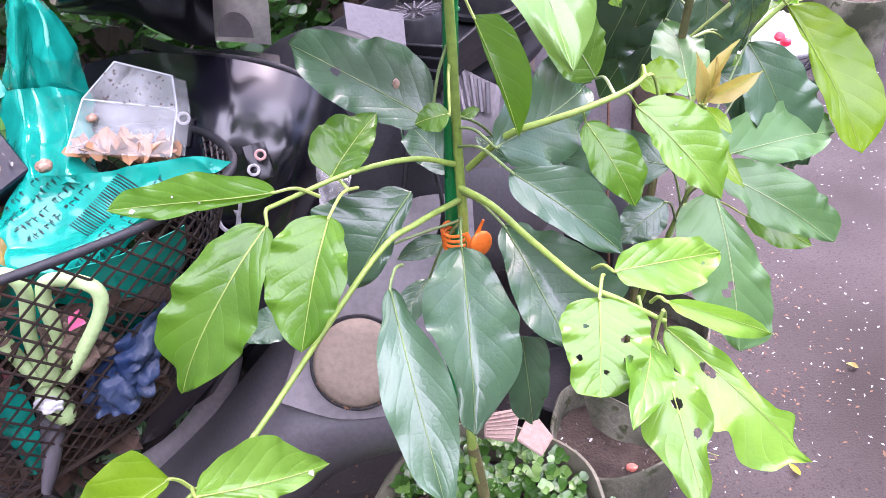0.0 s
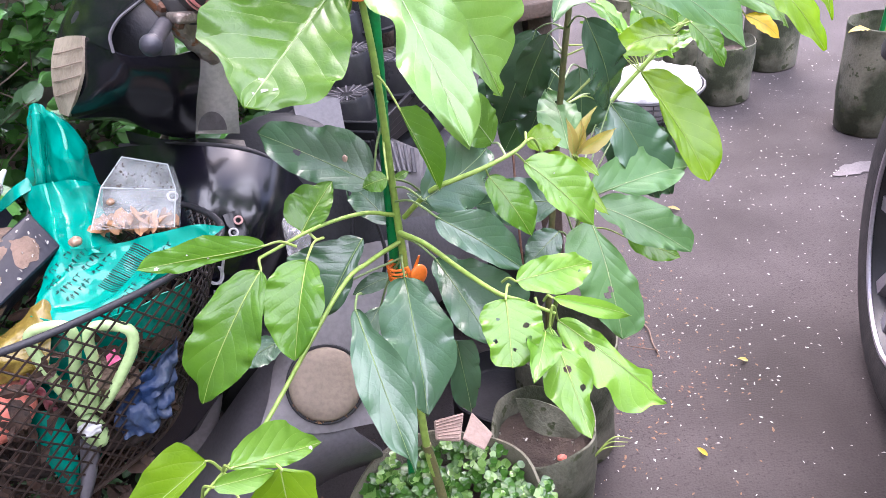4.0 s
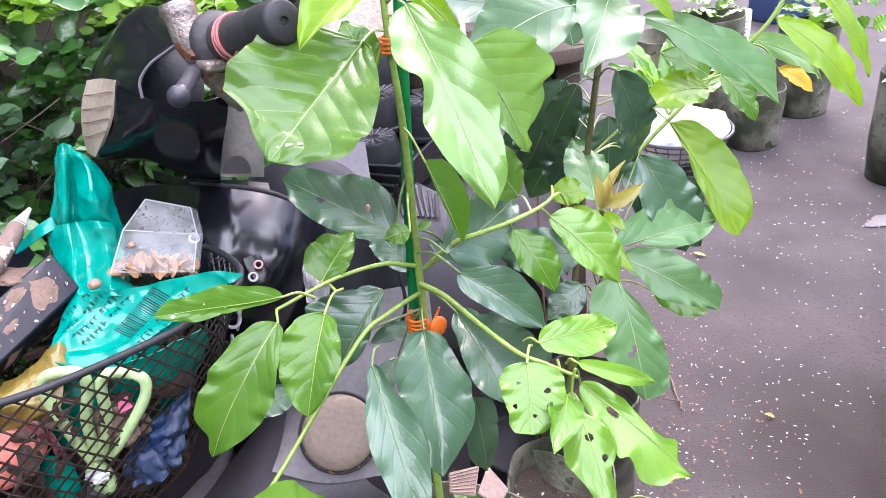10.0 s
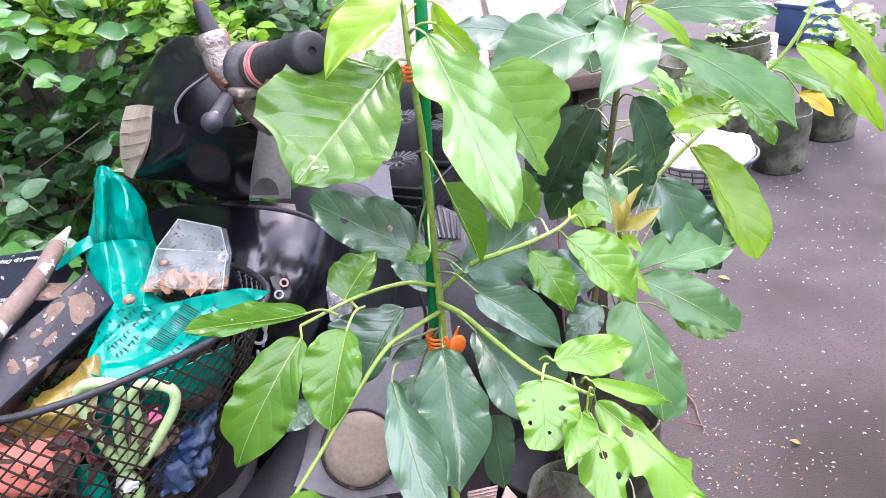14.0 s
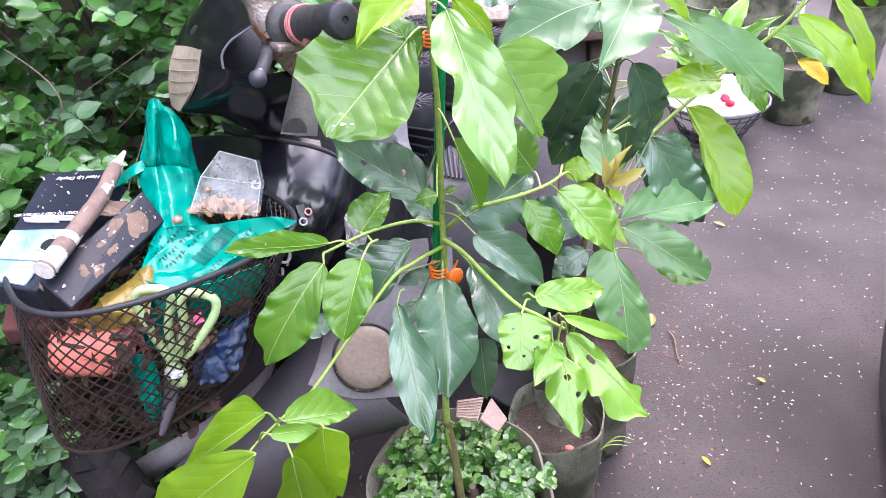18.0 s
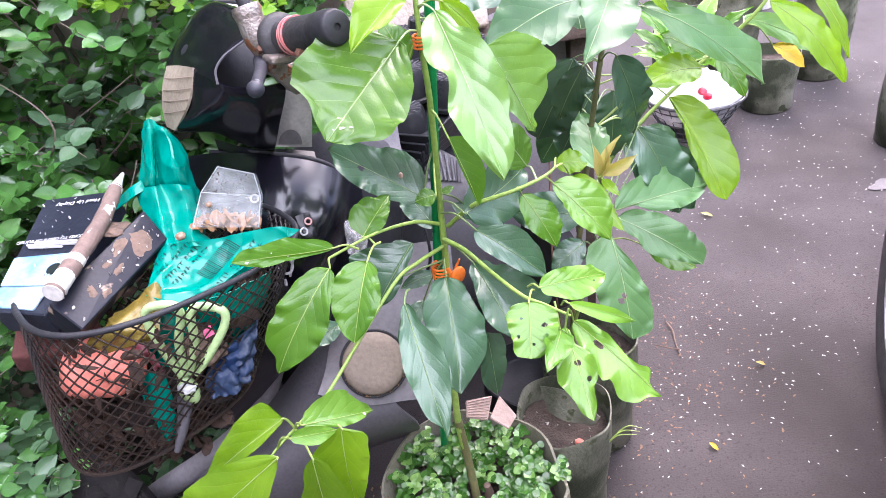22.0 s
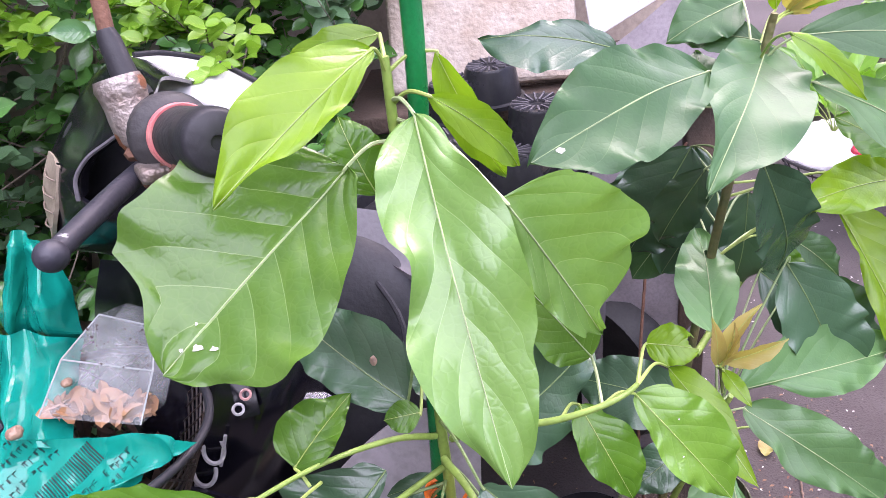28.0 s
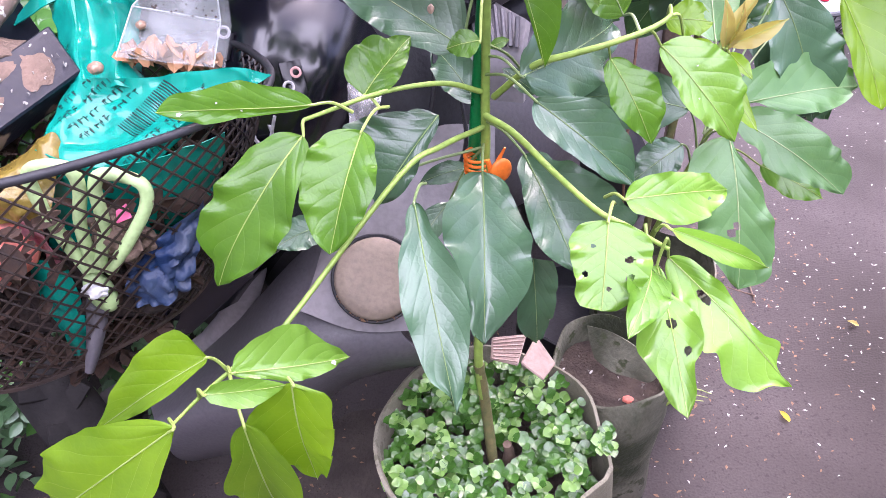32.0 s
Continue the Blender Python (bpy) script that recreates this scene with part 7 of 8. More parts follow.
leaf(avocado, (-0.125, 0.620, 0.838), (-0.200, 0.567, 0.747), 0.059, 'm', (-0.125, 0.630, 0.845), seed=1, arch=0.14, wave=0.07, fold=0.2, left=((0.14, 0.0148), (0.41, 0.0315), (0.64, 0.0289), (0.88, 0.0122)), right=((0.14, 0.0204), (0.33, 0.0269), (0.58, 0.0274), (0.75, 0.024), (0.85, 0.0129)))
leaf(avocado, (-0.084, 0.624, 0.837), (-0.110, 0.564, 0.775), 0.053, 'm', (-0.071, 0.677, 0.825), seed=2, arch=0.1, fold=0.2, left=((0.16, 0.0141), (0.41, 0.0221), (0.64, 0.0187), (0.83, 0.0119)), right=((0.16, 0.0247), (0.45, 0.0309), (0.66, 0.0275), (0.9, 0.0137)))
leaf(avocado, (-0.090, 0.684, 0.832), (-0.053, 0.729, 0.857), 0.042, 'm', (-0.077, 0.672, 0.827), seed=3, shape='round', arch=0.1, fold=0.25, left=((0.02, 0.0173), (0.27, 0.0269), (0.62, 0.0215), (0.8, 0.0105)), right=((0.14, 0.0132), (0.51, 0.0149)))
leaf(avocado, (-0.013, 0.728, 0.846), (-0.124, 0.809, 0.892), 0.063, 'd', (0.006, 0.743, 0.898), seed=4, holes=((0.6, 0.1, 0.035, 0.13),), fold=0.15, face=(0.1, -0.85, 0.45), left=((0.13, 0.018), (0.48, 0.0249), (0.78, 0.0183)), right=((0.25, 0.0379), (0.6, 0.0261), (0.91, 0.0174)))
leaf(avocado, (-0.011, 0.711, 1.042), (-0.093, 0.608, 0.988), 0.119, 'l', (0.012, 0.745, 1.040), seed=5, shape='fan', wave=0.035, arch=0.05, fold=0.3, puff=2.2, spots=((0.86, 0.12, 0.0032), (0.83, 0.26, 0.0022), (0.9, -0.05, 0.0014), (0.8, -0.1, 0.0012)), left=((0.05, 0.0128), (0.32, 0.0412), (0.55, 0.0536), (0.7, 0.0555), (0.83, 0.0476), (0.9, 0.0276), (0.97, 0.0157)), right=((0.3, 0.0598), (0.49, 0.0633), (0.78, 0.0586), (0.81, 0.0384), (0.93, 0.0178)))
leaf(avocado, (0.030, 0.716, 1.066), (0.069, 0.581, 0.933), 0.062, 'f', (0.013, 0.745, 1.065), seed=6, wave=0.085, arch=0.09, fold=0.3, shape='long', puff=2.4, left=((0.15, 0.0149), (0.32, 0.0304), (0.41, 0.034), (0.55, 0.0342), (0.65, 0.0322), (0.71, 0.0262), (0.78, 0.0252), (0.92, 0.0157), (0.97, 0.0064)), right=((0.21, 0.0255), (0.29, 0.0283), (0.36, 0.0257), (0.44, 0.0165), (0.59, 0.0272), (0.69, 0.0272), (0.83, 0.0189), (0.91, 0.01)))
leaf(avocado, (0.012, 0.730, 1.099), (-0.056, 0.639, 1.059), 0.039, 'y', (0.014, 0.745, 1.079), seed=7, wave=0.05, arch=0.06, fold=0.15, turn=-15, left=((0.11, 0.0057), (0.27, 0.0113), (0.58, 0.012), (0.8, 0.0034)), right=((0.25, 0.0209), (0.44, 0.0267), (0.66, 0.0244), (0.79, 0.0171)))
leaf(avocado, (-0.006, 0.743, 1.007), (-0.026, 0.766, 1.051), 0.038, 'm', (0.012, 0.745, 1.033), seed=8)
leaf(avocado, (0.074, 0.669, 1.036), (0.122, 0.700, 0.923), 0.085, 'f', (0.013, 0.745, 1.054), seed=9, puff=2, fold=0.25, arch=0.05, left=((0.1, 0.0349), (0.3, 0.0488), (0.47, 0.0535), (0.58, 0.0426), (0.73, 0.0328), (0.8, 0.0193), (0.83, 0.007)), right=((0.19, 0.0129), (0.44, 0.0183), (0.77, 0.0134), (0.94, 0.0058)))
leaf(avocado, (0.041, 0.755, 1.087), (0.072, 0.779, 0.994), 0.026, 'y', (0.014, 0.745, 1.081), seed=10, fold=0.5, arch=0.1, turn=30)
leaf(avocado, (0.038, 0.720, 1.074), (0.081, 0.777, 1.001), 0.026, 'y', (0.013, 0.745, 1.062), seed=11)
leaf(avocado, (0.003, 0.797, 1.090), (-0.069, 0.795, 1.073), 0.026, 'y', (0.014, 0.745, 1.085), seed=12)
leaf(avocado, (0.109, 0.745, 0.819), (0.143, 0.712, 0.754), 0.042, 'm', (0.095, 0.700, 0.852), seed=13, left=((0.16, 0.0127), (0.37, 0.0241), (0.68, 0.0213), (0.84, 0.0144)), right=((0.25, 0.0154), (0.53, 0.0182), (0.8, 0.0093)))
leaf(avocado, (0.149, 0.744, 0.828), (0.213, 0.712, 0.751), 0.053, 'b', (0.122, 0.704, 0.858), seed=14, arch=0.1, spots=((0.5, -0.3, 0.001), (0.3, 0.3, 0.001)), left=((0.14, 0.0229), (0.36, 0.0333), (0.65, 0.0295), (0.83, 0.0165)), right=((0.23, 0.0114), (0.48, 0.0198), (0.75, 0.0129)))
leaf(avocado, (0.182, 0.793, 0.807), (0.232, 0.716, 0.757), 0.027, 'y', (0.146, 0.714, 0.866), seed=15, left=((0.19, 0.0152), (0.47, 0.0169), (0.73, 0.0078)), right=((0.41, 0.0082), (0.8, 0.0101)))
leaf(avocado, (0.167, 0.804, 0.823), (0.206, 0.796, 0.821), 0.033, 'y', (0.146, 0.714, 0.866), seed=16, shape='round', bites=((0.95, 0.5, 0.18, 0.5),))
leaf(avocado, (0.121, 0.766, 0.846), (0.076, 0.765, 0.918), 0.05, 'l', (0.122, 0.704, 0.858), seed=17, wave=0.03)
leaf(avocado, (0.026, 0.715, 0.926), (0.051, 0.701, 0.836), 0.026, 'm', (0.009, 0.744, 0.955), seed=18, left=((0.1, 0.0177), (0.36, 0.0228), (0.6, 0.0206)), right=((0.05, 0.001), (0.33, 0.0027), (0.72, 0.002)))
leaf(avocado, (0.033, 0.704, 0.829), (0.124, 0.817, 0.819), 0.09, 'd', (0.006, 0.743, 0.83), seed=19, face=(0.0, -0.95, 0.3), left=((0.08, 0.02), (0.32, 0.0347), (0.8, 0.0391)), right=((0.04, 0.0185), (0.25, 0.0378), (0.63, 0.0299)))
leaf(avocado, (0.053, 0.803, 0.759), (0.021, 0.819, 0.780), 0.019, 'd', (0.004, 0.743, 0.842), seed=20)
leaf(avocado, (0.040, 0.668, 0.828), (0.117, 0.646, 0.760), 0.042, 'd', (0.003, 0.743, 0.813), seed=21, arch=0.1, fold=0.35, left=((0.07, 0.0077), (0.31, 0.025), (0.65, 0.0228), (0.85, 0.0121)), right=((0.15, 0.0161), (0.45, 0.0165), (0.76, 0.0134)))
leaf(avocado, (0.035, 0.710, 0.752), (0.071, 0.613, 0.701), 0.076, 'd', (0.001, 0.742, 0.770), seed=22, fold=0.4, left=((0.16, 0.0186), (0.44, 0.0424), (0.71, 0.0513), (0.88, 0.0536)), right=((0.27, 0.0141), (0.62, 0.022), (0.84, 0.0192)))
leaf(avocado, (0.080, 0.560, 0.796), (0.071, 0.514, 0.759), 0.053, 'b', (0.095, 0.614, 0.768), seed=23, shape='round', puff=0.3, holes=((0.62, -0.62, 0.035, 0.09), (0.42, 0.52, 0.04, 0.1), (0.62, 0.6, 0.04, 0.1), (0.3, -0.35, 0.022, 0.06), (0.75, 0.15, 0.025, 0.06)), arch=0.03, left=((0.02, 0.0124), (0.17, 0.0271), (0.48, 0.0287), (0.8, 0.0212), (0.98, 0.0094)), right=((0.14, 0.0204), (0.33, 0.0242), (0.67, 0.0188), (0.97, 0.014)))
leaf(avocado, (0.098, 0.597, 0.784), (0.182, 0.633, 0.760), 0.038, 'b', (0.089, 0.622, 0.768), seed=24, shape='oval', holes=((0.75, -0.35, 0.02, 0.06),), wave=0.06, left=((0.13, 0.0131), (0.47, 0.0154), (0.81, 0.0105)), right=((0.09, 0.0116), (0.38, 0.0226), (0.68, 0.0186)))
leaf(avocado, (0.122, 0.564, 0.783), (0.198, 0.571, 0.736), 0.016, 'b', (0.119, 0.583, 0.766), seed=25, shape='spear', fold=0.3, left=((0.27, 0.0054), (0.65, 0.0056)), right=((0.17, 0.0072), (0.48, 0.0108), (0.78, 0.0067)))
leaf(avocado, (0.120, 0.572, 0.743), (0.124, 0.473, 0.698), 0.043, 'b', (0.125, 0.575, 0.765), seed=26, shape='long', puff=0.3, holes=((0.42, 0.05, 0.035, 0.2), (0.6, 0.45, 0.03, 0.14)), wave=0.06, arch=0.05, left=((0.2, 0.0048), (0.32, 0.0155), (0.49, 0.0186), (0.61, 0.0166), (0.69, 0.0099), (0.89, 0.0065)), right=((0.24, 0.0137), (0.45, 0.0233), (0.62, 0.0248), (0.76, 0.0159), (0.93, 0.0074)))
leaf(avocado, (0.134, 0.593, 0.731), (0.211, 0.518, 0.668), 0.047, 'b', (0.125, 0.575, 0.765), seed=27, puff=0.4, holes=((0.3, -0.15, 0.05, 0.17),), wave=0.08, left=((0.14, 0.0105), (0.33, 0.0115), (0.66, 0.0081), (0.77, 0.0144), (0.86, 0.0028)), right=((0.3, 0.0194), (0.52, 0.0314), (0.57, 0.025), (0.75, 0.0327), (0.88, 0.0227), (0.91, 0.0117)))
leaf(avocado, (0.114, 0.573, 0.741), (0.081, 0.480, 0.771), 0.033, 'm', (0.113, 0.591, 0.766), seed=28)
leaf(avocado, (-0.002, 0.697, 0.745), (-0.007, 0.565, 0.672), 0.072, 'd', (0.000, 0.742, 0.746), seed=29, shape='spear', arch=0.08, wave=0.06, fold=0.45, face=(0.15, -0.45, 0.88), left=((0.17, 0.0211), (0.39, 0.0339), (0.55, 0.0362), (0.73, 0.0327), (0.88, 0.0164), (0.96, 0.0051)), right=((0.14, 0.0218), (0.36, 0.0358), (0.49, 0.0333), (0.79, 0.0127), (0.96, 0.0106)))
leaf(avocado, (-0.052, 0.607, 0.785), (-0.027, 0.488, 0.688), 0.046, 'd', (-0.047, 0.653, 0.768), seed=30, shape='spear', arch=0.06, wave=0.05, fold=0.3, left=((0.16, 0.0092), (0.34, 0.0216), (0.53, 0.0249), (0.68, 0.0205), (0.84, 0.0119)), right=((0.13, 0.0088), (0.3, 0.0184), (0.48, 0.0215), (0.69, 0.0176), (0.83, 0.0126), (0.92, 0.001)))
leaf(avocado, (0.037, 0.639, 0.694), (0.040, 0.632, 0.594), 0.035, 'd', None, seed=31, fold=0.3, left=((0.02, 0.0163), (0.29, 0.0177), (0.67, 0.0111)), right=((0.1, 0.0078), (0.55, 0.0174), (0.86, 0.0087)))
leaf(avocado, (-0.036, 0.710, 0.796), (-0.092, 0.669, 0.737), 0.069, 'd', None, seed=32, left=((0.27, 0.0081), (0.54, 0.0133), (0.79, 0.0132)), right=((0.13, 0.0216), (0.34, 0.0422), (0.61, 0.0552)))
leaf(avocado, (-0.005, 0.832, 0.736), (-0.051, 0.906, 0.766), 0.042, 'd', (0.003, 0.743, 0.813), seed=33)
leaf(avocado, (-0.015, 0.790, 0.687), (-0.068, 0.779, 0.679), 0.023, 'd', (0.001, 0.742, 0.749), seed=34)
leaf(avocado, (-0.037, 0.743, 0.680), (-0.079, 0.700, 0.648), 0.027, 'd', (0.000, 0.742, 0.742), seed=35)
leaf(avocado, (0.002, 0.702, 0.862), (-0.024, 0.700, 0.858), 0.022, 'm', (0.006, 0.743, 0.884), seed=36)
leaf(avocado, (0.009, 0.775, 0.822), (0.027, 0.780, 0.826), 0.010, 'm', (0.006, 0.743, 0.877), seed=37)
leaf(avocado, (-0.145, 0.689, 0.704), (-0.189, 0.658, 0.703), 0.030, 'd', (0.000, 0.742, 0.742), seed=38)
leaf(avocado, (-0.165, 0.479, 0.754), (-0.101, 0.521, 0.716), 0.036, 'b', (-0.182, 0.505, 0.724), seed=39, arch=0.14, fold=0.2, spots=((0.8, -0.3, 0.003),), left=((0.07, 0.0142), (0.27, 0.0256), (0.48, 0.0269), (0.72, 0.0137)), right=((0.2, 0.0052), (0.45, 0.0096), (0.75, 0.0057)))
leaf(avocado, (-0.187, 0.497, 0.749), (-0.290, 0.493, 0.679), 0.036, 'y', (-0.182, 0.505, 0.724), seed=40, wave=0.04, fold=0.25, left=((0.06, 0.0039), (0.26, 0.0081), (0.48, 0.0088)), right=((0.02, 0.0186), (0.05, 0.0268), (0.28, 0.0259), (0.63, 0.0147)))
leaf(avocado, (-0.172, 0.454, 0.765), (-0.134, 0.481, 0.738), 0.018, 'b', (-0.199, 0.487, 0.720), seed=41, shape='spear', fold=0.35, left=((0.14, 0.007), (0.45, 0.0079), (0.73, 0.0049)), right=((0.13, 0.0062), (0.44, 0.0103), (0.76, 0.0058)))
leaf(avocado, (-0.129, 0.480, 0.741), (-0.141, 0.491, 0.609), 0.071, 'y', (-0.167, 0.525, 0.725), seed=42, arch=0.06, fold=0.2, left=((0.02, 0.0215), (0.13, 0.0267), (0.36, 0.0244), (0.77, 0.0141)), right=((0.13, 0.0221), (0.29, 0.0343), (0.55, 0.0345), (0.82, 0.02)))
leaf(avocado, (-0.160, 0.460, 0.727), (-0.169, 0.505, 0.529), 0.052, 'y', (-0.182, 0.505, 0.724), seed=43, fold=0.3, left=((0.05, 0.0162), (0.22, 0.0276), (0.37, 0.0279)), right=((0.15, 0.0131), (0.32, 0.0245)))
leaf(avocado, (-0.178, 0.426, 0.773), (-0.325, 0.451, 0.639), 0.066, 'y', (-0.208, 0.462, 0.725), seed=44, fold=0.2)

# ---- second avocado plant ----
neighbour = thing("avocado_plant", "second young avocado plant with broad dark leaves", "plant")
part("stem", tube([(0.2, 0.93, 0.24), (0.22, 0.95, 0.5), (0.26, 0.97, 0.8), (0.295, 0.985, 0.99), (0.3, 0.985, 1.02)], 0.006, 0.003, 10, knots=0.06), M_WOOD, neighbour)
part("branch", tube([(0.205, 0.935, 0.4), (0.23, 0.9, 0.55), (0.26, 0.875, 0.69)], 0.0045, 0.0025, 8), M_BRANCH, neighbour)
part("branch", tube([(0.25, 0.97, 0.66), (0.36, 1.12, 0.68), (0.5, 1.16, 0.78), (0.6, 1.14, 0.88), (0.66, 1.16, 0.98)], 0.0042, 0.003, 8), M_BRANCH, neighbour)
redstick = thing("plant_stake", "thin reddish-brown stick among the dark leaves", "plant stake")
part("rod", tube([(0.251, 1.267, 0.670), (0.276, 1.270, 0.726), (0.302, 1.280, 0.773)], 0.0022, 0.002, 6), M_RUST, redstick)
part("rod_foot", tube([(0.251, 1.267, 0.670), (0.2, 1.04, 0.5), (0.22, 1.06, 0.2)], 0.0022, 0.002, 6), M_RUST, redstick)
leaf(neighbour, (0.233, 0.920, 0.999), (0.087, 0.804, 0.988), 0.085, 'g', (0.285, 0.983, 0.956), seed=60, fold=0.1, arch=0.1, spots=((0.88, 0.15, 0.004),), left=((0.24, 0.0271), (0.52, 0.0429), (0.75, 0.0398), (0.92, 0.0184)), right=((0.16, 0.0284), (0.45, 0.0422), (0.7, 0.0376), (0.9, 0.017)))
leaf(neighbour, (0.299, 0.992, 0.989), (0.207, 0.806, 0.950), 0.078, 'g', (0.287, 0.984, 0.969), seed=61, arch=0.08, fold=0.1, left=((0.13, 0.0269), (0.42, 0.0451), (0.7, 0.0403), (0.9, 0.0157)), right=((0.3, 0.0327), (0.56, 0.0303), (0.79, 0.0119)))
leaf(neighbour, (0.185, 1.094, 0.973), (0.042, 1.106, 0.997), 0.061, 'd', (0.284, 0.983, 0.942), seed=62, left=((0.16, 0.0243), (0.51, 0.0419), (0.79, 0.0322)), right=((0.18, 0.0158), (0.47, 0.0192), (0.78, 0.0058)))
leaf(neighbour, (0.314, 0.968, 1.004), (0.493, 0.982, 0.973), 0.048, 'g', (0.287, 0.984, 0.969), seed=63)
leaf(neighbour, (0.333, 0.974, 0.960), (0.515, 0.949, 0.822), 0.065, 'h', (0.283, 0.982, 0.935), seed=64, left=((0.17, 0.0226), (0.51, 0.0359), (0.86, 0.0359)), right=((0.13, 0.0126), (0.35, 0.0288), (0.73, 0.0099)))
leaf(neighbour, (0.290, 0.920, 1.022), (0.353, 0.917, 0.962), 0.021, 'y', (0.288, 0.984, 0.976), seed=65)
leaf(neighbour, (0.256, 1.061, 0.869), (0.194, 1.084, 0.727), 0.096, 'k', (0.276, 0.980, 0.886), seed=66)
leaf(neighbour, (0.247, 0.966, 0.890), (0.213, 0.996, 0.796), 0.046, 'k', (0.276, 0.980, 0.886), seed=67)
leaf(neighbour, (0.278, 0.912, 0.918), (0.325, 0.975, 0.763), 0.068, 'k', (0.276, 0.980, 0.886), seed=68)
leaf(neighbour, (0.438, 0.997, 0.845), (0.315, 0.937, 0.856), 0.053, 'y', (0.272, 0.978, 0.852), seed=69)
leaf(neighbour, (0.421, 1.074, 0.770), (0.477, 0.948, 0.628), 0.069, 'y', (0.274, 0.979, 0.866), seed=70, arch=0.05, fold=0.25, wave=0.03, shape='blunt', left=((0.14, 0.0357), (0.35, 0.0477), (0.6, 0.0471), (0.9, 0.031)), right=((0.27, 0.0062), (0.49, 0.0185), (0.77, 0.0213), (0.94, 0.0144)))
leaf(neighbour, (0.244, 0.888, 0.758), (0.257, 1.034, 0.786), 0.061, 'h', (0.246, 0.869, 0.680), seed=71, holes=((0.62, -0.15, 0.035, 0.13),), left=((0.14, 0.0265), (0.34, 0.0335), (0.67, 0.0212)), right=((0.15, 0.0196), (0.41, 0.0271), (0.69, 0.0177)))
leaf(neighbour, (0.273, 0.896, 0.676), (0.460, 0.982, 0.641), 0.069, 'h', (0.246, 0.869, 0.680), seed=72, left=((0.24, 0.0377), (0.5, 0.0428), (0.81, 0.0318), (0.985, 0.0141)), right=((0.15, 0.0019), (0.32, 0.0232), (0.61, 0.0257)))
leaf(neighbour, (0.269, 0.867, 0.681), (0.386, 0.818, 0.604), 0.063, 'h', (0.242, 0.869, 0.660), seed=73, left=((0.2, 0.0261), (0.45, 0.0343), (0.79, 0.0292), (0.97, 0.0184)), right=((0.24, 0.0176), (0.43, 0.029), (0.74, 0.0167)))
leaf(neighbour, (0.225, 0.758, 0.728), (0.232, 0.675, 0.610), 0.074, 'h', (0.238, 0.869, 0.640), seed=74, holes=((0.62, -0.2, 0.03, 0.12), (0.58, -0.05, 0.03, 0.1)), left=((0.09, 0.0034), (0.35, 0.0201), (0.64, 0.0315), (0.83, 0.0312), (0.96, 0.0216)), right=((0.11, 0.0358), (0.29, 0.0427), (0.62, 0.0351), (0.82, 0.0206)))
leaf(neighbour, (0.345, 0.937, 0.564), (0.412, 0.895, 0.539), 0.043, 'm', (0.238, 0.869, 0.640), seed=75)
leaf(neighbour, (0.216, 0.849, 0.704), (0.113, 0.909, 0.692), 0.068, 'd', (0.238, 0.869, 0.640), seed=76)
leaf(neighbour, (0.206, 0.825, 0.677), (0.151, 0.799, 0.651), 0.042, 'd', (0.234, 0.868, 0.620), seed=77)
leaf(neighbour, (0.333, 0.974, 0.773), (0.404, 0.957, 0.611), 0.089, 'd', (0.230, 0.867, 0.600), seed=78)
leaf(neighbour, (0.315, 1.047, 0.977), (0.239, 1.071, 0.979), 0.035, 'g', (0.285, 0.983, 0.956), seed=79)
leaf(neighbour, (0.302, 1.081, 1.009), (0.226, 1.054, 0.985), 0.055, 'g', (0.287, 0.984, 0.969), seed=80)
leaf(neighbour, (0.264, 1.043, 0.919), (0.262, 1.092, 0.961), 0.051, 'g', (0.281, 0.982, 0.921), seed=81)
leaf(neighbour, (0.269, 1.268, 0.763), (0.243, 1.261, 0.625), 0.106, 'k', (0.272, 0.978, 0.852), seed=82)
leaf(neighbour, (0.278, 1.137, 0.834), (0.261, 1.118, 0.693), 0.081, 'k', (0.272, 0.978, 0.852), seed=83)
leaf(neighbour, (0.387, 1.127, 0.695), (0.385, 1.096, 0.627), 0.053, 'm', (0.263, 0.974, 0.783), seed=84)
leaf(neighbour, (0.341, 1.063, 0.700), (0.453, 1.057, 0.585), 0.085, 'd', (0.242, 0.869, 0.660), seed=85)
leaf(neighbour, (0.420, 1.194, 0.660), (0.483, 1.170, 0.605), 0.053, 'g', (0.263, 0.974, 0.783), seed=86)
leaf(neighbour, (0.379, 1.050, 0.699), (0.449, 1.014, 0.578), 0.098, 'd', (0.234, 0.868, 0.620), seed=87)
leaf(neighbour, (0.230, 1.172, 0.811), (0.220, 1.172, 0.677), 0.090, 'd', (0.267, 0.976, 0.817), seed=88)
leaf(neighbour, (0.298, 1.111, 0.785), (0.238, 1.105, 0.678), 0.094, 'd', (0.267, 0.976, 0.817), seed=89)
leaf(neighbour, (0.330, 1.096, 0.789), (0.318, 1.087, 0.662), 0.083, 'd', (0.267, 0.976, 0.817), seed=90)
leaf(neighbour, (0.276, 1.141, 0.744), (0.206, 1.131, 0.654), 0.071, 'g', (0.263, 0.974, 0.783), seed=91)
leaf(neighbour, (0.225, 0.812, 0.787), (0.219, 0.817, 0.836), 0.013, 'r', (0.250, 0.870, 0.700), seed=92, shape='spear', fold=0.4)
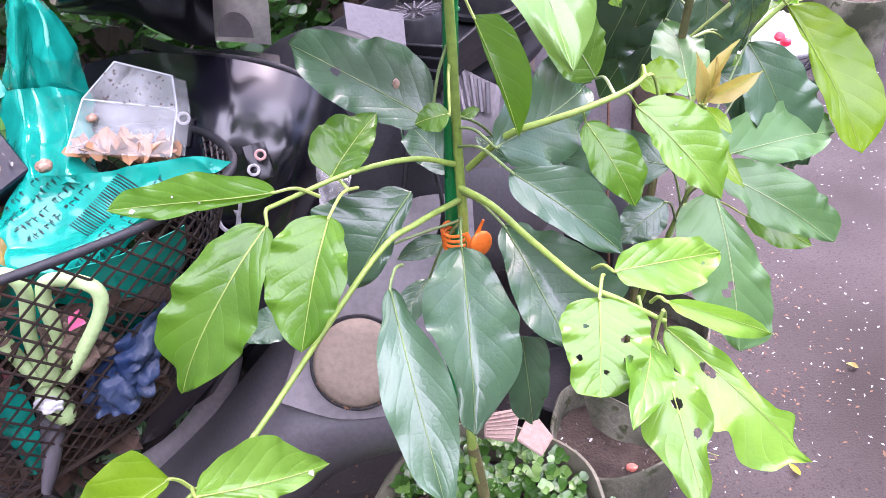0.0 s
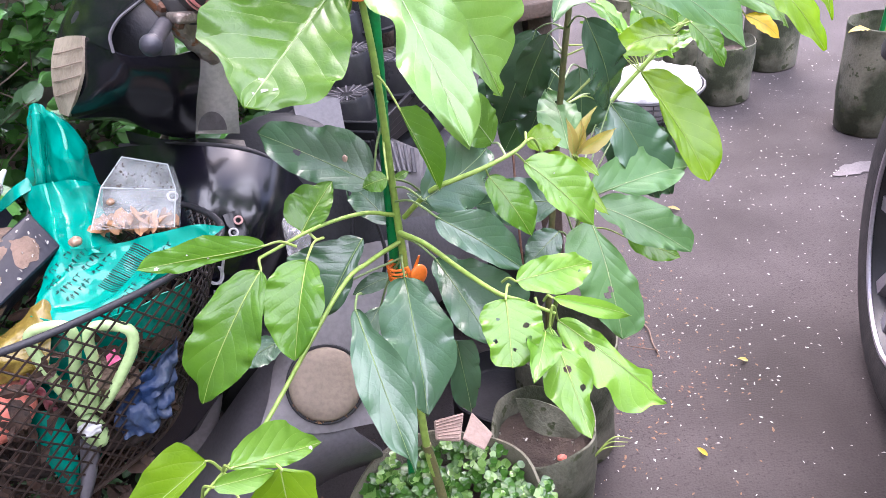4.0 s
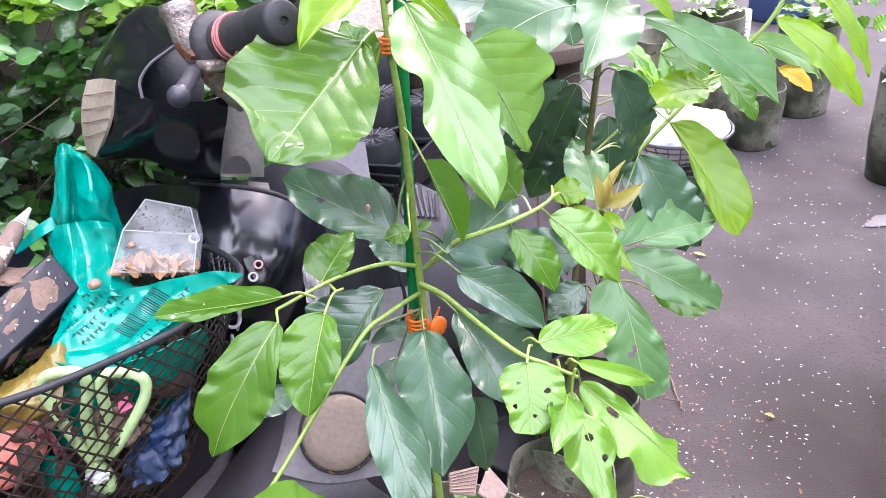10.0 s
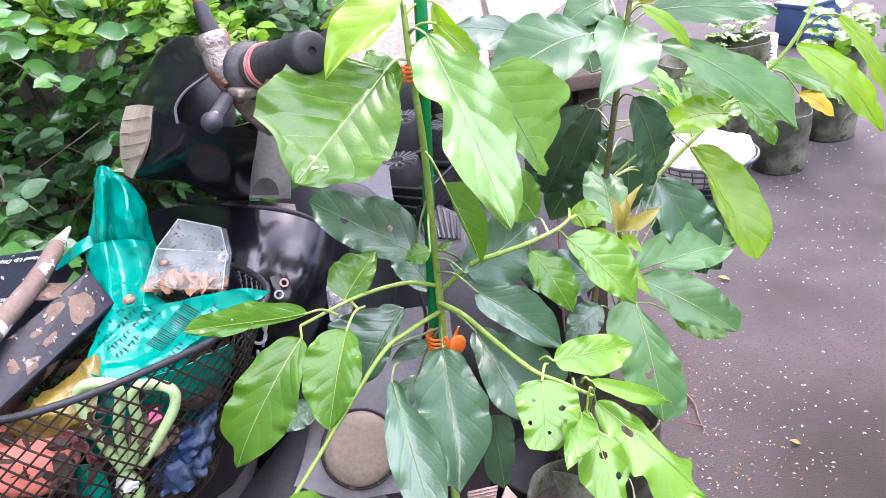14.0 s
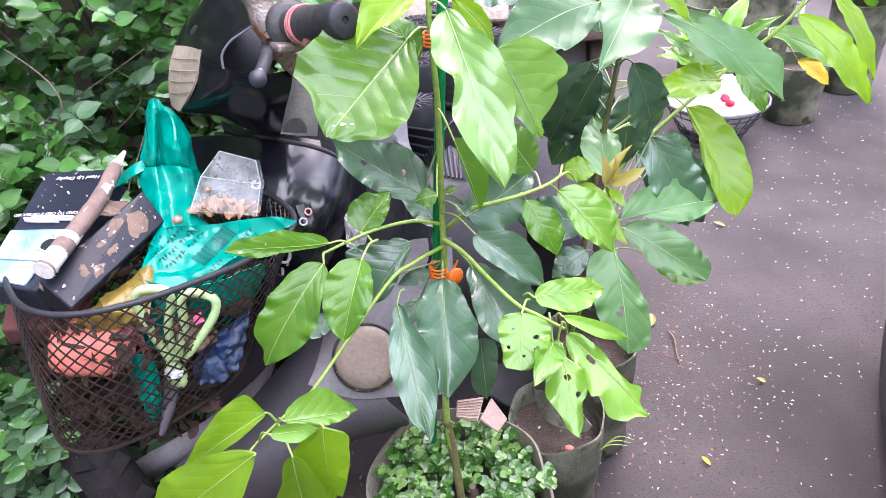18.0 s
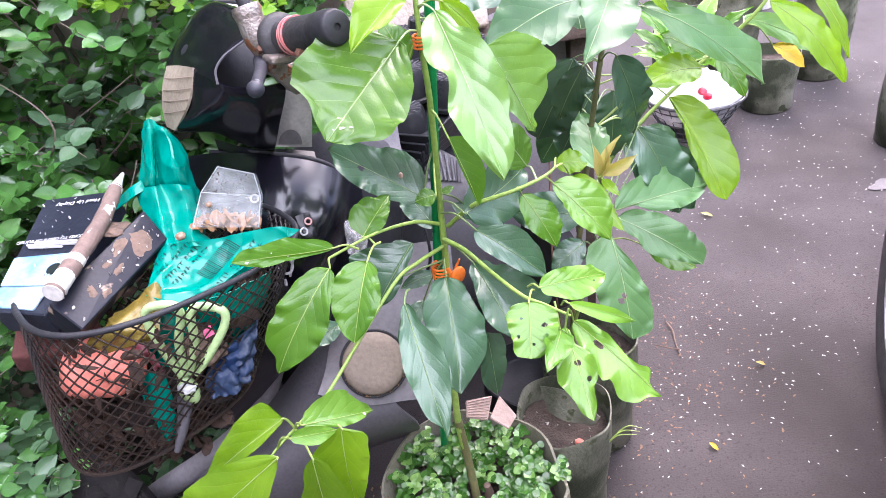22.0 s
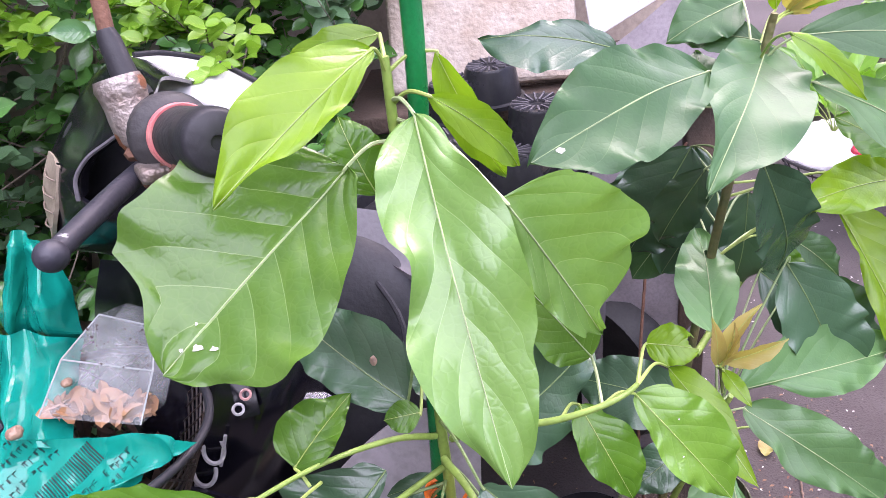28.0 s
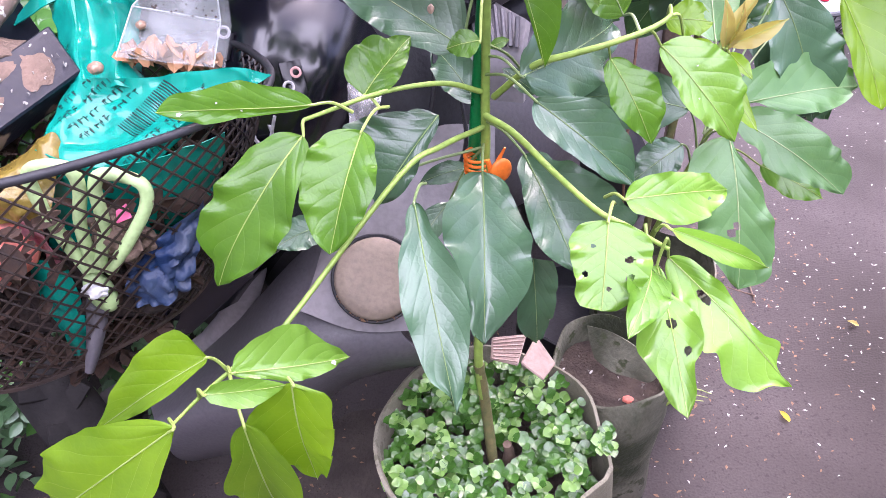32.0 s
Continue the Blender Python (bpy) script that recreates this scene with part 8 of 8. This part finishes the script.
leaf(neighbour, (0.228, 0.813, 0.788), (0.260, 0.826, 0.838), 0.016, 'r', (0.250, 0.870, 0.700), seed=93, shape='spear', fold=0.5, turn=-40)
leaf(neighbour, (0.230, 0.814, 0.789), (0.278, 0.812, 0.812), 0.020, 'r', (0.250, 0.870, 0.700), seed=94, shape='spear', fold=0.5, turn=35)
leaf(neighbour, (0.228, 0.812, 0.786), (0.237, 0.816, 0.829), 0.016, 'r', (0.250, 0.870, 0.700), seed=95, shape='spear', fold=0.5, turn=50)
leaf(neighbour, (0.230, 0.811, 0.784), (0.245, 0.781, 0.771), 0.014, 'y', (0.250, 0.870, 0.700), seed=96)
leaf(neighbour, (0.337, 1.054, 1.002), (0.343, 1.057, 1.064), 0.034, 'r', (0.290, 0.985, 0.990), seed=97, fold=0.3)
leaf(neighbour, (0.324, 1.053, 1.004), (0.298, 1.048, 1.059), 0.021, 'y', (0.290, 0.985, 0.990), seed=98)
leaf(neighbour, (0.340, 1.053, 1.000), (0.428, 1.043, 1.021), 0.024, 'y', (0.290, 0.985, 0.990), seed=99, shape='spear', turn=-20)
leaf(neighbour, (0.331, 1.052, 1.000), (0.366, 1.042, 1.034), 0.030, 'r', (0.290, 0.985, 0.990), seed=100, shape='spear', turn=60, fold=0.4)
leaf(neighbour, (0.612, 1.140, 0.884), (0.725, 1.071, 0.746), 0.061, 'y', (0.620, 1.140, 0.900), seed=101)
leaf(neighbour, (0.595, 1.196, 0.844), (0.777, 1.247, 0.729), 0.053, 'l', (0.572, 1.144, 0.852), seed=102)
leaf(neighbour, (0.655, 1.191, 0.786), (0.708, 1.168, 0.743), 0.033, 'o', (0.572, 1.144, 0.852), seed=103)
leaf(neighbour, (0.601, 1.029, 0.948), (0.666, 0.987, 0.825), 0.031, 'y', (0.620, 1.140, 0.900), seed=104)
leaf(neighbour, (0.484, 1.052, 0.841), (0.524, 1.016, 0.775), 0.041, 'm', (0.263, 0.974, 0.783), seed=105)
leaf(neighbour, (0.467, 1.052, 0.840), (0.400, 1.074, 0.881), 0.050, 'm', (0.263, 0.974, 0.783), seed=106)
